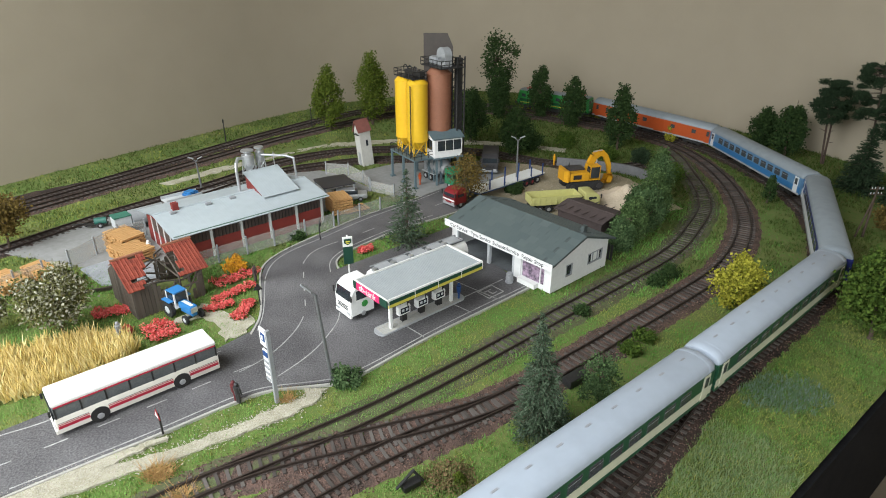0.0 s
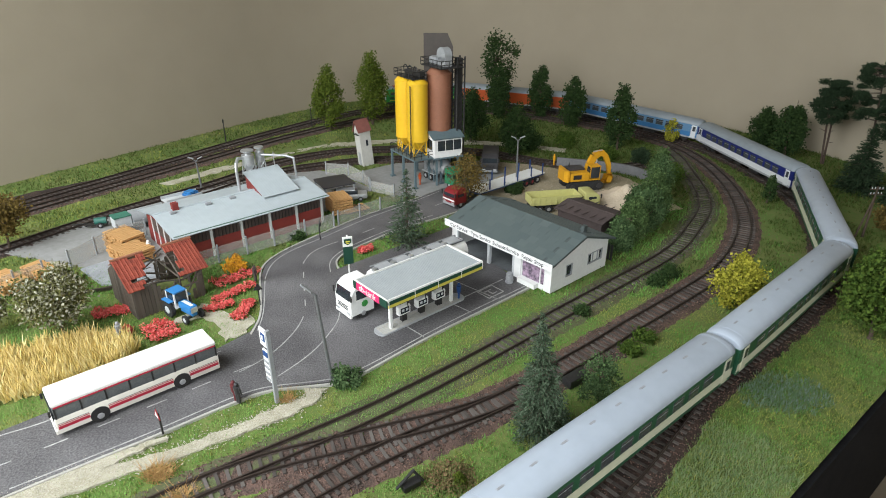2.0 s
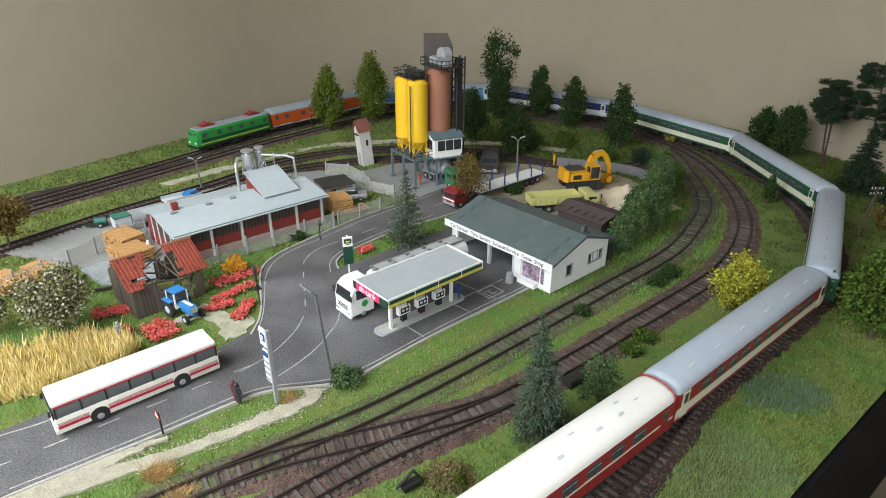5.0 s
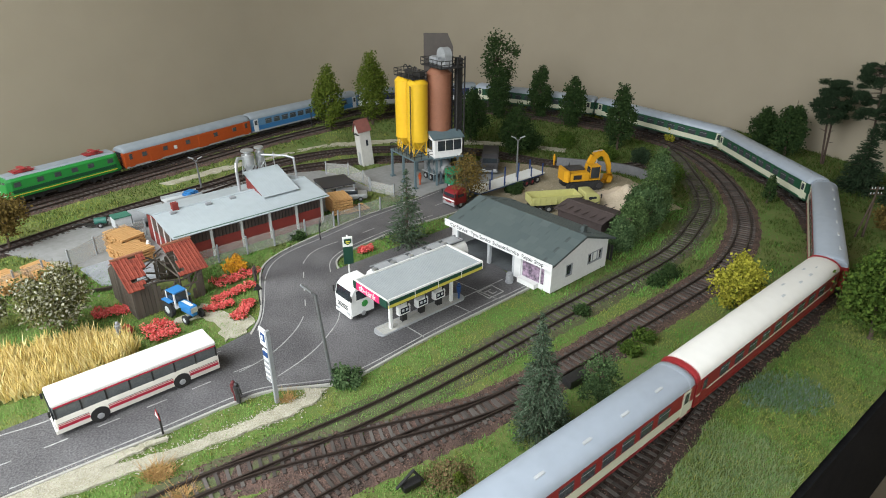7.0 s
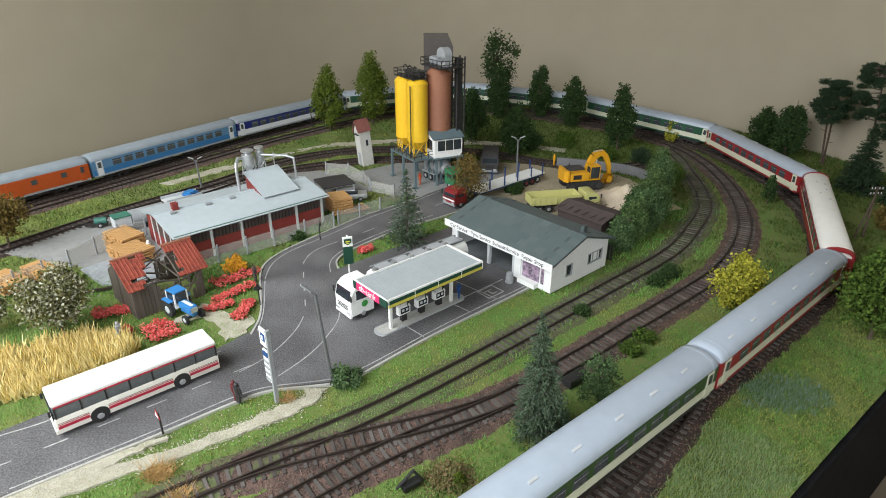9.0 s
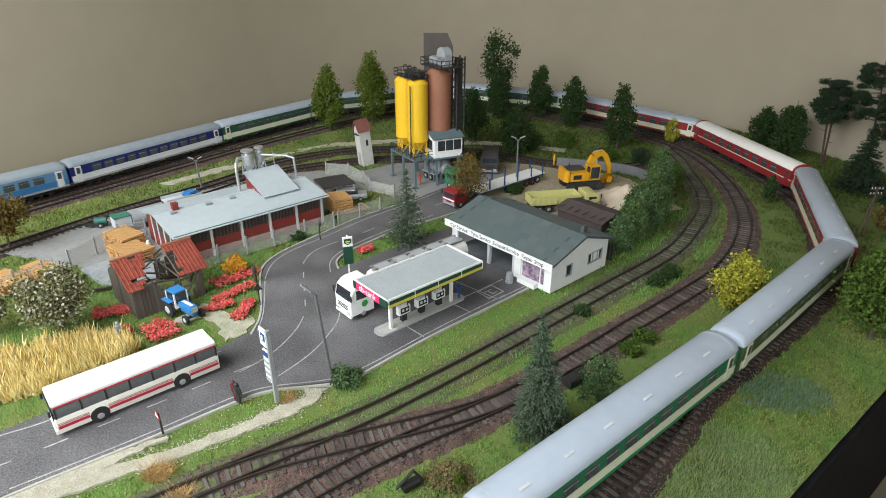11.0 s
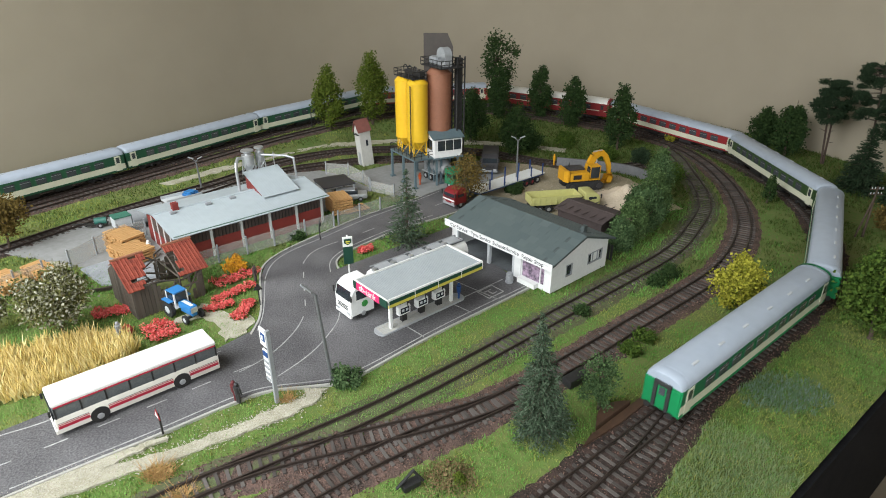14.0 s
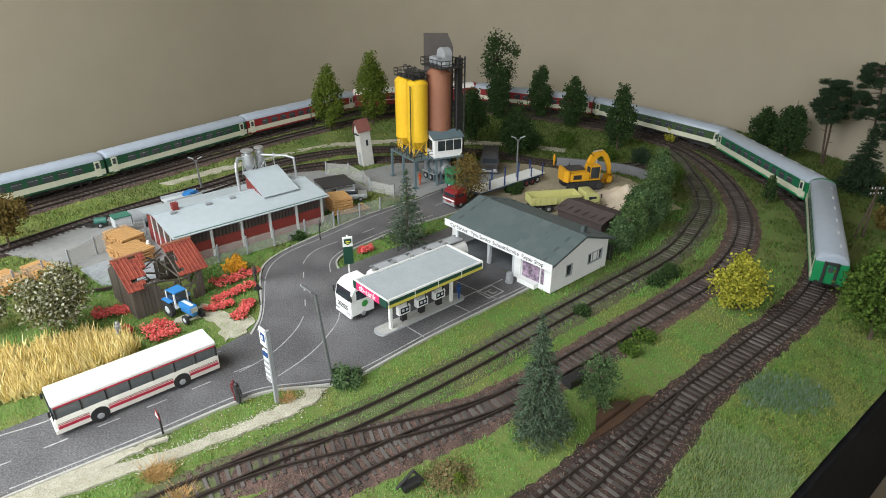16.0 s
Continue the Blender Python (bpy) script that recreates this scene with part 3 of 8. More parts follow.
def pebbles():
    rs = np.random.RandomState(15)
    P = []
    for poly, n in ((FOOTPATH, 14000), ([(q[0] + 0.0, q[1]) for q in [(-45, 9.0), (-26.2, 25.2), (-18.7, 31.0), (-14.0, 34.8), (-11.8, 35.8), (-11.8, 35.4), (-13.9, 34.3), (-18.4, 30.4), (-25.8, 24.6), (-45, 8.0)]], 1500), (SANDYARD, 1500)):
        q = np.array(poly)
        x, y = rs.uniform(q[:, 0].min(), q[:, 0].max(), n * 3), rs.uniform(q[:, 1].min(), q[:, 1].max(), n * 3)
        i = inside(x + rs.randn(len(x)) * 0.35, y + rs.randn(len(x)) * 0.35, poly)
        P.append(np.c_[x[i][:n], y[i][:n]])
    P = np.vstack(P)
    k = len(P)
    r = rs.uniform(0.03, 0.075, (k, 1, 1))
    tet = np.array([(1, 0, -0.3), (-0.6, 0.85, -0.3), (-0.6, -0.85, -0.3), (0.1, 0, 0.7)])
    V = tet[None] * r * rs.uniform(0.6, 1.4, (k, 4, 3)) + np.c_[P, np.full(k, -0.28)][:, None, :]
    F = (np.arange(k)[:, None, None] * 4 + np.array([(0, 1, 3), (1, 2, 3), (2, 0, 3)])[None]).reshape(-1, 3)
    m = island_mat("pebbles", [(0.48, 0.45, 0.37), (0.36, 0.33, 0.26), (0.55, 0.52, 0.44), (0.28, 0.25, 0.19)], 0.95)
    tagged(raw("pebbles", V.reshape(-1, 3), F, m), "loose pale pebbles on path and yards", "pebbles", kind="stuff")


pebbles()
# ---- the train ----
M_ROOF = mat("carriage_roof", (0.36, 0.405, 0.47), (0.32, 0.36, 0.42), 0.33, 0, 0.12, 0.03)
M_ROOF_WHITE = mat("white_roof", (0.80, 0.78, 0.74), (0.74, 0.72, 0.68), 0.45, 0, 0.12, 0.03)
M_ROOF_DARK = mat("grey_roof", (0.25, 0.285, 0.315), (0.21, 0.24, 0.265), 0.5, 0, 0.12, 0.03)
M_GREEN = mat("carriage_green", (0.022, 0.085, 0.045), (0.018, 0.070, 0.038), 0.35, 0, 0.2, 0.02)
M_BRIGHT = mat("bright_green", (0.01, 0.22, 0.075), (0.01, 0.19, 0.065), 0.4, 0, 0.3, 0.02)
M_MIDGREEN = mat("middle_green", (0.014, 0.128, 0.060), (0.012, 0.110, 0.052), 0.38, 0, 0.3, 0.02)
M_OLIVE = mat("olive_green", (0.040, 0.075, 0.028), (0.034, 0.064, 0.024), 0.38, 0, 0.3, 0.02)
M_CREAM = mat("carriage_cream", (0.60, 0.595, 0.46), (0.54, 0.535, 0.41), 0.4, 0, 0.3, 0.02)
M_ORANGE = mat("carriage_orange", (0.42, 0.075, 0.016), (0.37, 0.065, 0.014), 0.4, 0, 0.3, 0.02)
M_BLUE = mat("carriage_blue", (0.035, 0.155, 0.34), (0.03, 0.13, 0.30), 0.4, 0, 0.3, 0.02)
M_PALEBLUE = mat("pale_blue", (0.10, 0.21, 0.34), (0.085, 0.18, 0.30), 0.4, 0, 0.3, 0.02)
M_NAVY = mat("navy_blue", (0.015, 0.022, 0.13), (0.012, 0.018, 0.11), 0.4, 0, 0.3, 0.02)
M_PALE = mat("pale_grey_paint", (0.60, 0.61, 0.62), (0.54, 0.55, 0.56), 0.4, 0, 0.3, 0.02)
M_RED = mat("carriage_red", (0.25, 0.022, 0.025), (0.21, 0.018, 0.02), 0.4, 0, 0.3, 0.02)
M_LOCO = mat("locomotive_green", (0.025, 0.23, 0.045), (0.02, 0.20, 0.04), 0.4, 0, 0.3, 0.02)
M_LOCO_DARK = mat("dark_green", (0.012, 0.075, 0.03), (0.01, 0.06, 0.025), 0.4, 0, 0.3, 0.02)
M_PANTO = mat("red_lead", (0.34, 0.035, 0.04), (0.27, 0.03, 0.03), 0.5, 0, 0.5, 0.02)
M_RUBBER = mat("gangway_rubber", (0.02, 0.02, 0.02), (0.03, 0.03, 0.03), 0.8, 0, 2.0, 0.2)
M_YELLOW_TRIM = mat("yellow_trim", (0.65, 0.50, 0.05), None, 0.5, 0, 1.0, 0.02)
M_CAR_PANE = glass("carriage_pane", (0.045, 0.05, 0.055), 0.12)
CAR, GAP_LOCO = 24.9, 15.9


def bogie(parent, x):
    bm = B()
    for sy in (-1, 1):
        box(bm, 0, sy * 1.02, 0.55, 3.6, 0.14, 0.28, bev=0.04)
        for a in (-1.25, 1.25):
            box(bm, a, sy * 1.06, 0.48, 0.45, 0.22, 0.42)
        rod(bm, (0, sy * 1.1, 0.25), (0, sy * 1.1, 0.7), 0.18, 0.18, 8)
    box(bm, 0, 0, 0.62, 0.5, 2.0, 0.25)
    bo = part("bogie", bm, M_DARK, parent)
    bo.location = (x * S, 0, 0)
    for a in (-1.25, 1.25):
        w = B()
        for sy in (-1, 1):
            rod(w, (0, sy * 0.68, 0.46), (0, sy * 0.82, 0.46), 0.46, 0.46, 16)
        rod(w, (0, -0.68, 0.46), (0, 0.68, 0.46), 0.08, 0.08, 8)
        wo = part("wheelset", w, M_RAIL, bo)
        wo.location = (a * S, 0, 0)


def roof_profile(w=1.42, z0=3.18, z1=4.05, n=14):
    return [(w * math.cos(math.pi * i / n), z0 + (z1 - z0) * math.sin(math.pi * i / n) ** 0.85) for i in range(n + 1)]


def carriage(label, low, band, roof, ends, stripe=None, win=10, roofline="vents", group="train", category="railway carriage", door=None, mail=False, capband=None, winw=1.25, sill=None, ring=None):
    c = thing("railway_carriage", 0, 0, 0, 0, label, category, group)
    hl = 12.18
    # body shell in bands, each its own mesh
    bm = B()
    extrude_yz(bm, [(-1.38, 1.0), (1.38, 1.0), (1.42, 1.2), (1.42, 1.95), (-1.42, 1.95), (-1.42, 1.2)], -hl, hl)
    part("lower_panel", bm, low, c)
    bm = B()
    extrude_yz(bm, [(-1.42, 1.95), (1.42, 1.95), (1.42, 2.95), (-1.42, 2.95)], -hl, hl)
    part("window_band", bm, band, c)
    bm = B()
    extrude_yz(bm, [(-1.42, 2.95), (1.42, 2.95), (1.42, 3.2), (-1.42, 3.2)], -hl, hl)
    part("cantrail", bm, capband or band, c)
    # roof, drawn in at both ends
    bm = B()
    prof = roof_profile()
    rows = []
    for x, k, dz in ((-hl - 0.04, 0.93, -0.22), (-hl + 0.12, 0.985, -0.08), (-hl + 0.5, 1.0, 0.0), (hl - 0.5, 1.0, 0.0), (hl - 0.12, 0.985, -0.08), (hl + 0.04, 0.93, -0.22)):
        rows.append([bm.verts.new((x, y * k, max(3.18, z + dz * max(0, (z - 3.18) / 0.87)))) for y, z in prof])
    for a, b in zip(rows, rows[1:]):
        for i in range(len(prof) - 1):
            bm.faces.new((a[i], a[i + 1], b[i + 1], b[i]))
    bm.faces.new(rows[0]), bm.faces.new(rows[-1][::-1])
    ro = part("roof", bm, roof, c, smooth=True)
    # roof fittings
    if roofline == "vents":
        for x in (-9.6, -6.0, -2.4, 1.6, 5.2, 8.8):
            bm = B()
            box(bm, x, -0.62, 3.96, 0.75, 0.2, 0.13, bev=0.05)
            part("roof_vent", bm, M_LIGHTGREY, ro)
    elif roofline == "small":
        for i in range(9):
            bm = B()
            box(bm, -10.2 + i * 2.55, 0.1, 4.05, 0.5, 0.14, 0.06, bev=0.02)
            part("roof_vent", bm, M_GREY, ro)
    elif roofline == "kitchen":
        for x, y in ((2.2, -0.5), (4.0, 0.3), (5.6, -0.45), (7.6, -0.45), (9.4, -0.2), (8.2, 0.35)):
            bm = B()
            box(bm, x, y, 3.97, 0.5, 0.22, 0.14, bev=0.05)
            part("roof_vent", bm, M_LIGHTGREY, ro)
    for x in (-hl + (0.1 if stripe else 0.75), hl - (0.1 if stripe else 0.75)):
        bm = B()
        for i in range(14):
            y0, z0 = prof[i]
            y1, z1 = prof[i + 1]
            rod(bm, (x, y0, z0), (x, y1, z1), 0.07 if stripe else 0.022, 0.07 if stripe else 0.022, 5)
        part("roof_seam", bm, M_RED if stripe else roof, ro)
    if ring:
        # painted hood over the gangway
        for sx in ring[1]:
            bm = B()
            hood = [[bm.verts.new((sx * x, y * k, 3.0 if abs(y) > 1.41 else 3.18 + (z - 3.18) * q)) for y, z in prof] for x, k, q in ((hl - 0.06, 1.012, 1.02), (hl + 0.14, 1.012, 0.98), (hl + 0.26, 0.94, 0.90), (hl + 0.26, 0.80, 0.70))]
            for a, b in zip(hood, hood[1:]):
                for i in range(len(prof) - 1):
                    bm.faces.new((a[i], a[i + 1], b[i + 1], b[i]))
            part("end_hood", bm, ring[0], ro, "painted hood at the roof's end", True)
    # windows and doors on both sides
    for sy in (-1, 1):
        if mail:
            xs = [-8.6, -4.6, 1.0, 5.2, 8.9]
            for x in xs:
                bm = B()
                box(bm, x, sy * 1.425, 2.45, 0.8, 0.05, 0.62)
                part("window", bm, M_CAR_PANE, c)
            for x in (-2.0, 7.0):
                bm = B()
                box(bm, x, sy * 1.43, 2.05, 1.9, 0.06, 2.0, bev=0.02)
                part("sliding_door", bm, low, c)
            bm = B()
            box(bm, 3.4, sy * 1.425, 2.2, 0.55, 0.05, 0.55)
            part("emblem", bm, M_PALE, c, "pale square emblem")
        else:
            step = 19.0 / win
            for i in range(win):
                x = -9.5 + step * (i + 0.5)
                bm = B()
                box(bm, x, sy * 1.415, 2.47, winw, 0.06, 0.86, bev=0.02)
                wo = part("window", bm, M_CAR_PANE, c)
                bm = B()
                box(bm, x, sy * 1.445, 2.66, winw, 0.02, 0.03)
                part("window_bar", bm, M_GREY, wo)
        for x in (-11.2, 11.2):
            bm = B()
            box(bm, x, sy * 1.43, 2.1, 0.86, 0.05, 2.1, bev=0.02)
            do = part("door", bm, door or band, c)
            bm = B()
            box(bm, x, sy * 1.46, 2.55, 0.5, 0.03, 0.8)
            part("door_window", bm, M_CAR_PANE, do)
        if stripe:
            bm = B()
            box(bm, 0, sy * 1.432, 1.9, 2 * hl - 0.1, 0.03, 0.12)
            part("stripe", bm, stripe, c)
        bm = B()
        box(bm, 0, sy * 1.385, 1.06, 2 * hl - 0.06, 0.10, 0.26)
        part("sole_bar", bm, sill or M_GREY, c)
    # ends with gangway and buffers
    for sx in (-1, 1):
        bm = B()
        box(bm, sx * hl, 0, 2.1, 0.08, 2.8, 2.2, bev=0.02)
        e = part("end_wall", bm, ends, c)
        for y in (-0.95, 0.95):
            bm = B()
            box(bm, sx * (hl + 0.05), y, 2.05, 0.10, 0.72, 1.95, bev=0.03)
            part("end_panel", bm, ends, e)
        bm = B()
        for y in (-0.5, 0.5):
            box(bm, sx * (hl + 0.11), y, 2.1, 0.20, 0.26, 2.1, bev=0.04)
        box(bm, sx * (hl + 0.11), 0, 3.1, 0.20, 1.26, 0.3, bev=0.04)
        part("gangway", bm, M_RUBBER, e, "black rubber gangway frame")
        bm = B()
        box(bm, sx * (hl + 0.05), 0, 2.0, 0.06, 0.76, 1.9)
        g = part("gangway_door", bm, ends, e)
        bm = B()
        box(bm, sx * (hl + 0.09), 0, 2.5, 0.03, 0.42, 0.62)
        part("door_window", bm, M_CAR_PANE, g)
        for y in (-0.87, 0.87):
            bm = B()
            rod(bm, (sx * hl, y, 1.03), (sx * (hl + 0.22), y, 1.03), 0.11, 0.11, 8)
            rod(bm, (sx * (hl + 0.22), y, 1.03), (sx * (hl + 0.28), y, 1.03), 0.24, 0.24, 10)
            part("buffer", bm, M_DARK, e)
    bm = B()
    box(bm, 0, 0, 0.9, 2 * hl - 0.4, 2.3, 0.25)
    for x, w in ((-3.6, 2.2), (0.4, 1.6), (3.2, 2.6)):
        box(bm, x, 0, 0.55, w, 2.1, 0.5, bev=0.05)
    part("underframe", bm, M_DARK, c)
    bogie(c, -8.6), bogie(c, 8.6)
    return c


def locomotive():
    c = thing("locomotive", 0, 0, 0, 0, "bright green electric locomotive with two red lowered pantographs", "locomotive", "train")
    hl = 8.2
    bm = B()
    prof = [(-1.4, 1.05), (1.4, 1.05), (1.45, 1.3), (1.45, 3.25), (1.2, 3.6), (-1.2, 3.6), (-1.45, 3.25), (-1.45, 1.3)]
    rows = []
    for x, k, sh in ((-hl, 0.86, 0.35), (-hl + 0.9, 1, 0), (hl - 0.9, 1, 0), (hl, 0.86, -0.35)):
        rows.append([bm.verts.new((x + (sh if z > 2.2 else 0), y * k, z)) for y, z in prof])
    for a, b in zip(rows, rows[1:]):
        for i in range(len(prof)):
            j = (i + 1) % len(prof)
            bm.faces.new((a[i], a[j], b[j], b[i]))
    bm.faces.new(rows[0]), bm.faces.new(rows[-1][::-1])
    part("body", bm, M_LOCO, c)
    bm = B()
    extrude_yz(bm, [(-1.22, 3.58), (1.22, 3.58), (0.9, 3.82), (-0.9, 3.82)], -hl + 0.6, hl - 0.6)
    part("roof", bm, M_ROOF_DARK, c)
    for sy in (-1, 1):
        bm = B()
        box(bm, 0, sy * 1.46, 1.9, 2 * hl - 1.6, 0.03, 0.45)
        part("stripe", bm, M_LOCO_DARK, c, "dark green side stripe")
        bm = B()
        box(bm, 0, sy * 1.47, 1.42, 2 * hl - 1.6, 0.03, 0.10)
        part("trim_line", bm, M_YELLOW_TRIM, c)
        for x in (-6.6, -3.6, -1.2, 1.2, 3.6, 6.6):
            bm = B()
            box(bm, x, sy * 1.44, 2.75, 0.9, 0.06, 0.6, bev=0.02)
            part("window", bm, M_CAR_PANE, c)
    for sx in (-1, 1):
        bm = B()
        for y in (-0.6, 0.6):
            box(bm, sx * (hl - 0.30), y, 2.85, 0.10, 0.85, 0.65)
        part("windscreen", bm, M_CAR_PANE, c)
        for y in (-0.85, 0.85):
            bm = B()
            rod(bm, (sx * (hl - 0.1), y, 1.6), (sx * (hl + 0.06), y, 1.6), 0.2, 0.18, 12)
            part("headlight", bm, M_PALE, c)
            bm = B()
            rod(bm, (sx * hl, y, 1.05), (sx * (hl + 0.4), y, 1.05), 0.12, 0.12, 8)
            rod(bm, (sx * (hl + 0.4), y, 1.05), (sx * (hl + 0.46), y, 1.05), 0.25, 0.25, 10)
            part("buffer", bm, M_DARK, c)
        bm = B()
        box(bm, sx * 5.0, 0, 3.95, 2.6, 1.3, 0.10)
        for k in (-1, 1):
            for y in (-0.55, 0.55):
                rod(bm, (sx * 5.0 + k * 1.5, y, 4.05), (sx * 5.0 - k * 0.2, y * 0.6, 4.3), 0.05, 0.05, 5)
        box(bm, sx * 5.0, 0, 4.36, 0.7, 1.7, 0.06)
        part("pantograph", bm, M_PANTO, c)
    bm = B()
    box(bm, 0, 0, 0.85, 2 * hl - 0.4, 2.3, 0.4)
    box(bm, 0, 0, 0.5, 3.0, 2.2, 0.5)
    part("underframe", bm, M_DARK, c)
    bogie(c, -5.0), bogie(c, 5.0)
    return c


def build_train():
    green = carriage("green and cream passenger carriage with grey roof", M_CREAM, M_GREEN, M_ROOF, M_GREEN, win=10, roofline="small", door=M_CREAM, sill=M_GREEN)
    vented = carriage("green and cream passenger carriage with vented roof", M_CREAM, M_MIDGREEN, M_ROOF, M_BRIGHT, win=10, door=M_CREAM, capband=M_MIDGREEN, sill=M_BRIGHT)
    olive = carriage("olive green and cream passenger carriage with vented roof", M_CREAM, M_OLIVE, M_ROOF, M_OLIVE, win=10, door=M_CREAM, sill=M_DARK)
    last = carriage("green and cream end carriage with vented roof and bright green hood", M_CREAM, M_MIDGREEN, M_ROOF, M_BRIGHT, win=10, door=M_CREAM, capband=M_MIDGREEN, sill=M_BRIGHT, ring=(M_BRIGHT, (1,)))
    redcream = carriage("red and cream passenger carriage with grey roof", M_CREAM, M_RED, M_ROOF, M_RED, win=10, door=M_CREAM, sill=M_RED)
    return [
        (locomotive(), GAP_LOCO),
        (carriage("orange mail carriage with pale grey roof", M_ORANGE, M_ORANGE, M_ROOF_DARK, M_ORANGE, mail=True, roofline="", door=M_ORANGE), CAR - 1.8),
        (carriage("light blue passenger carriage with grey roof", M_BLUE, M_PALEBLUE, M_ROOF_DARK, M_PALEBLUE, win=11, roofline="", door=M_PALE), CAR),
        (carriage("navy and white passenger carriage with grey roof", M_PALE, M_NAVY, M_ROOF_DARK, M_NAVY, win=11, roofline="", door=M_PALE), CAR),
        (green, CAR), (copy_thing(green, Matrix()), CAR), (copy_thing(green, Matrix()), CAR),
        (redcream, CAR),
        (carriage("dark red dining carriage with white roof", M_RED, M_RED, M_ROOF_WHITE, M_RED, stripe=M_CREAM, win=9, roofline="kitchen", door=M_RED, sill=M_RED, ring=(M_RED, (-1,))), CAR + 0.6),
        (copy_thing(redcream, Matrix()), CAR - 0.3),
        (olive, CAR), (vented, CAR), (last, CAR)]


TRAIN = build_train()
# the locomotive is short, the mail carriage a shorter model than the others, the dining carriage a little longer
for _k, _f in ((0, 0.914), (1, 0.926), (8, 1.024)):
    for _c in TRAIN[_k][0].children_recursive:
        _c.data.transform(Matrix.Diagonal((_f, 1, 1, 1)))
        _c.location.x *= _f



# ---- writing ----
def writing(name, text, size, material, parent, m, thick=0.01):
    """Raised letters; m places them in the parent's space, in metres of the original."""
    cu = bpy.data.curves.new(name, "FONT")
    cu.body, cu.size, cu.extrude = text, size * S, thick * S
    cu.align_x, cu.align_y = "CENTER", "CENTER"
    tmp = bpy.data.objects.new(name, cu)
    scene.collection.objects.link(tmp)
    dg = bpy.context.evaluated_depsgraph_get()
    me = bpy.data.meshes.new_from_object(tmp.evaluated_get(dg))
    bpy.data.objects.remove(tmp)
    me.materials.clear()
    me.materials.append(material)
    ob = new(name, me)
    ob.parent = parent
    t = m.copy()
    t.translation = m.translation * S
    ob.matrix_basis = t
    return ob


# ---- filling station ----
M_INK = mat("dark_ink", (0.03, 0.03, 0.035), None, 0.6, 0, 1, 0)
M_PINK = mat("pink_sign", (0.62, 0.03, 0.14), (0.56, 0.025, 0.12), 0.45, 0, 0.4, 0.02)
M_SIGN_GREEN = mat("sign_green", (0.012, 0.055, 0.035), (0.01, 0.045, 0.03), 0.45, 0, 0.4, 0.02)
M_SIGN_YELLOW = mat("sign_yellow", (0.58, 0.52, 0.09), (0.52, 0.46, 0.08), 0.45, 0, 0.4, 0.02)
M_CANOPY = mat("canopy_roof", (0.34, 0.365, 0.375), (0.30, 0.325, 0.335), 0.5, 0, 0.15, 0.05)
M_SLAB = mat("island_slab", (0.36, 0.37, 0.38), (0.30, 0.31, 0.32), 0.7, 0, 0.8, 0.2)
M_FLOWER_LOGO = mat("emblem_green", (0.05, 0.30, 0.06), None, 0.5, 0, 1, 0)
M_EMBLEM_YELLOW = mat("emblem_yellow", (0.72, 0.62, 0.08), None, 0.5, 0, 1, 0)
M_BLUE_SIGN = mat("sign_blue", (0.02, 0.07, 0.22), None, 0.5, 0, 1, 0)
AX = 41.6


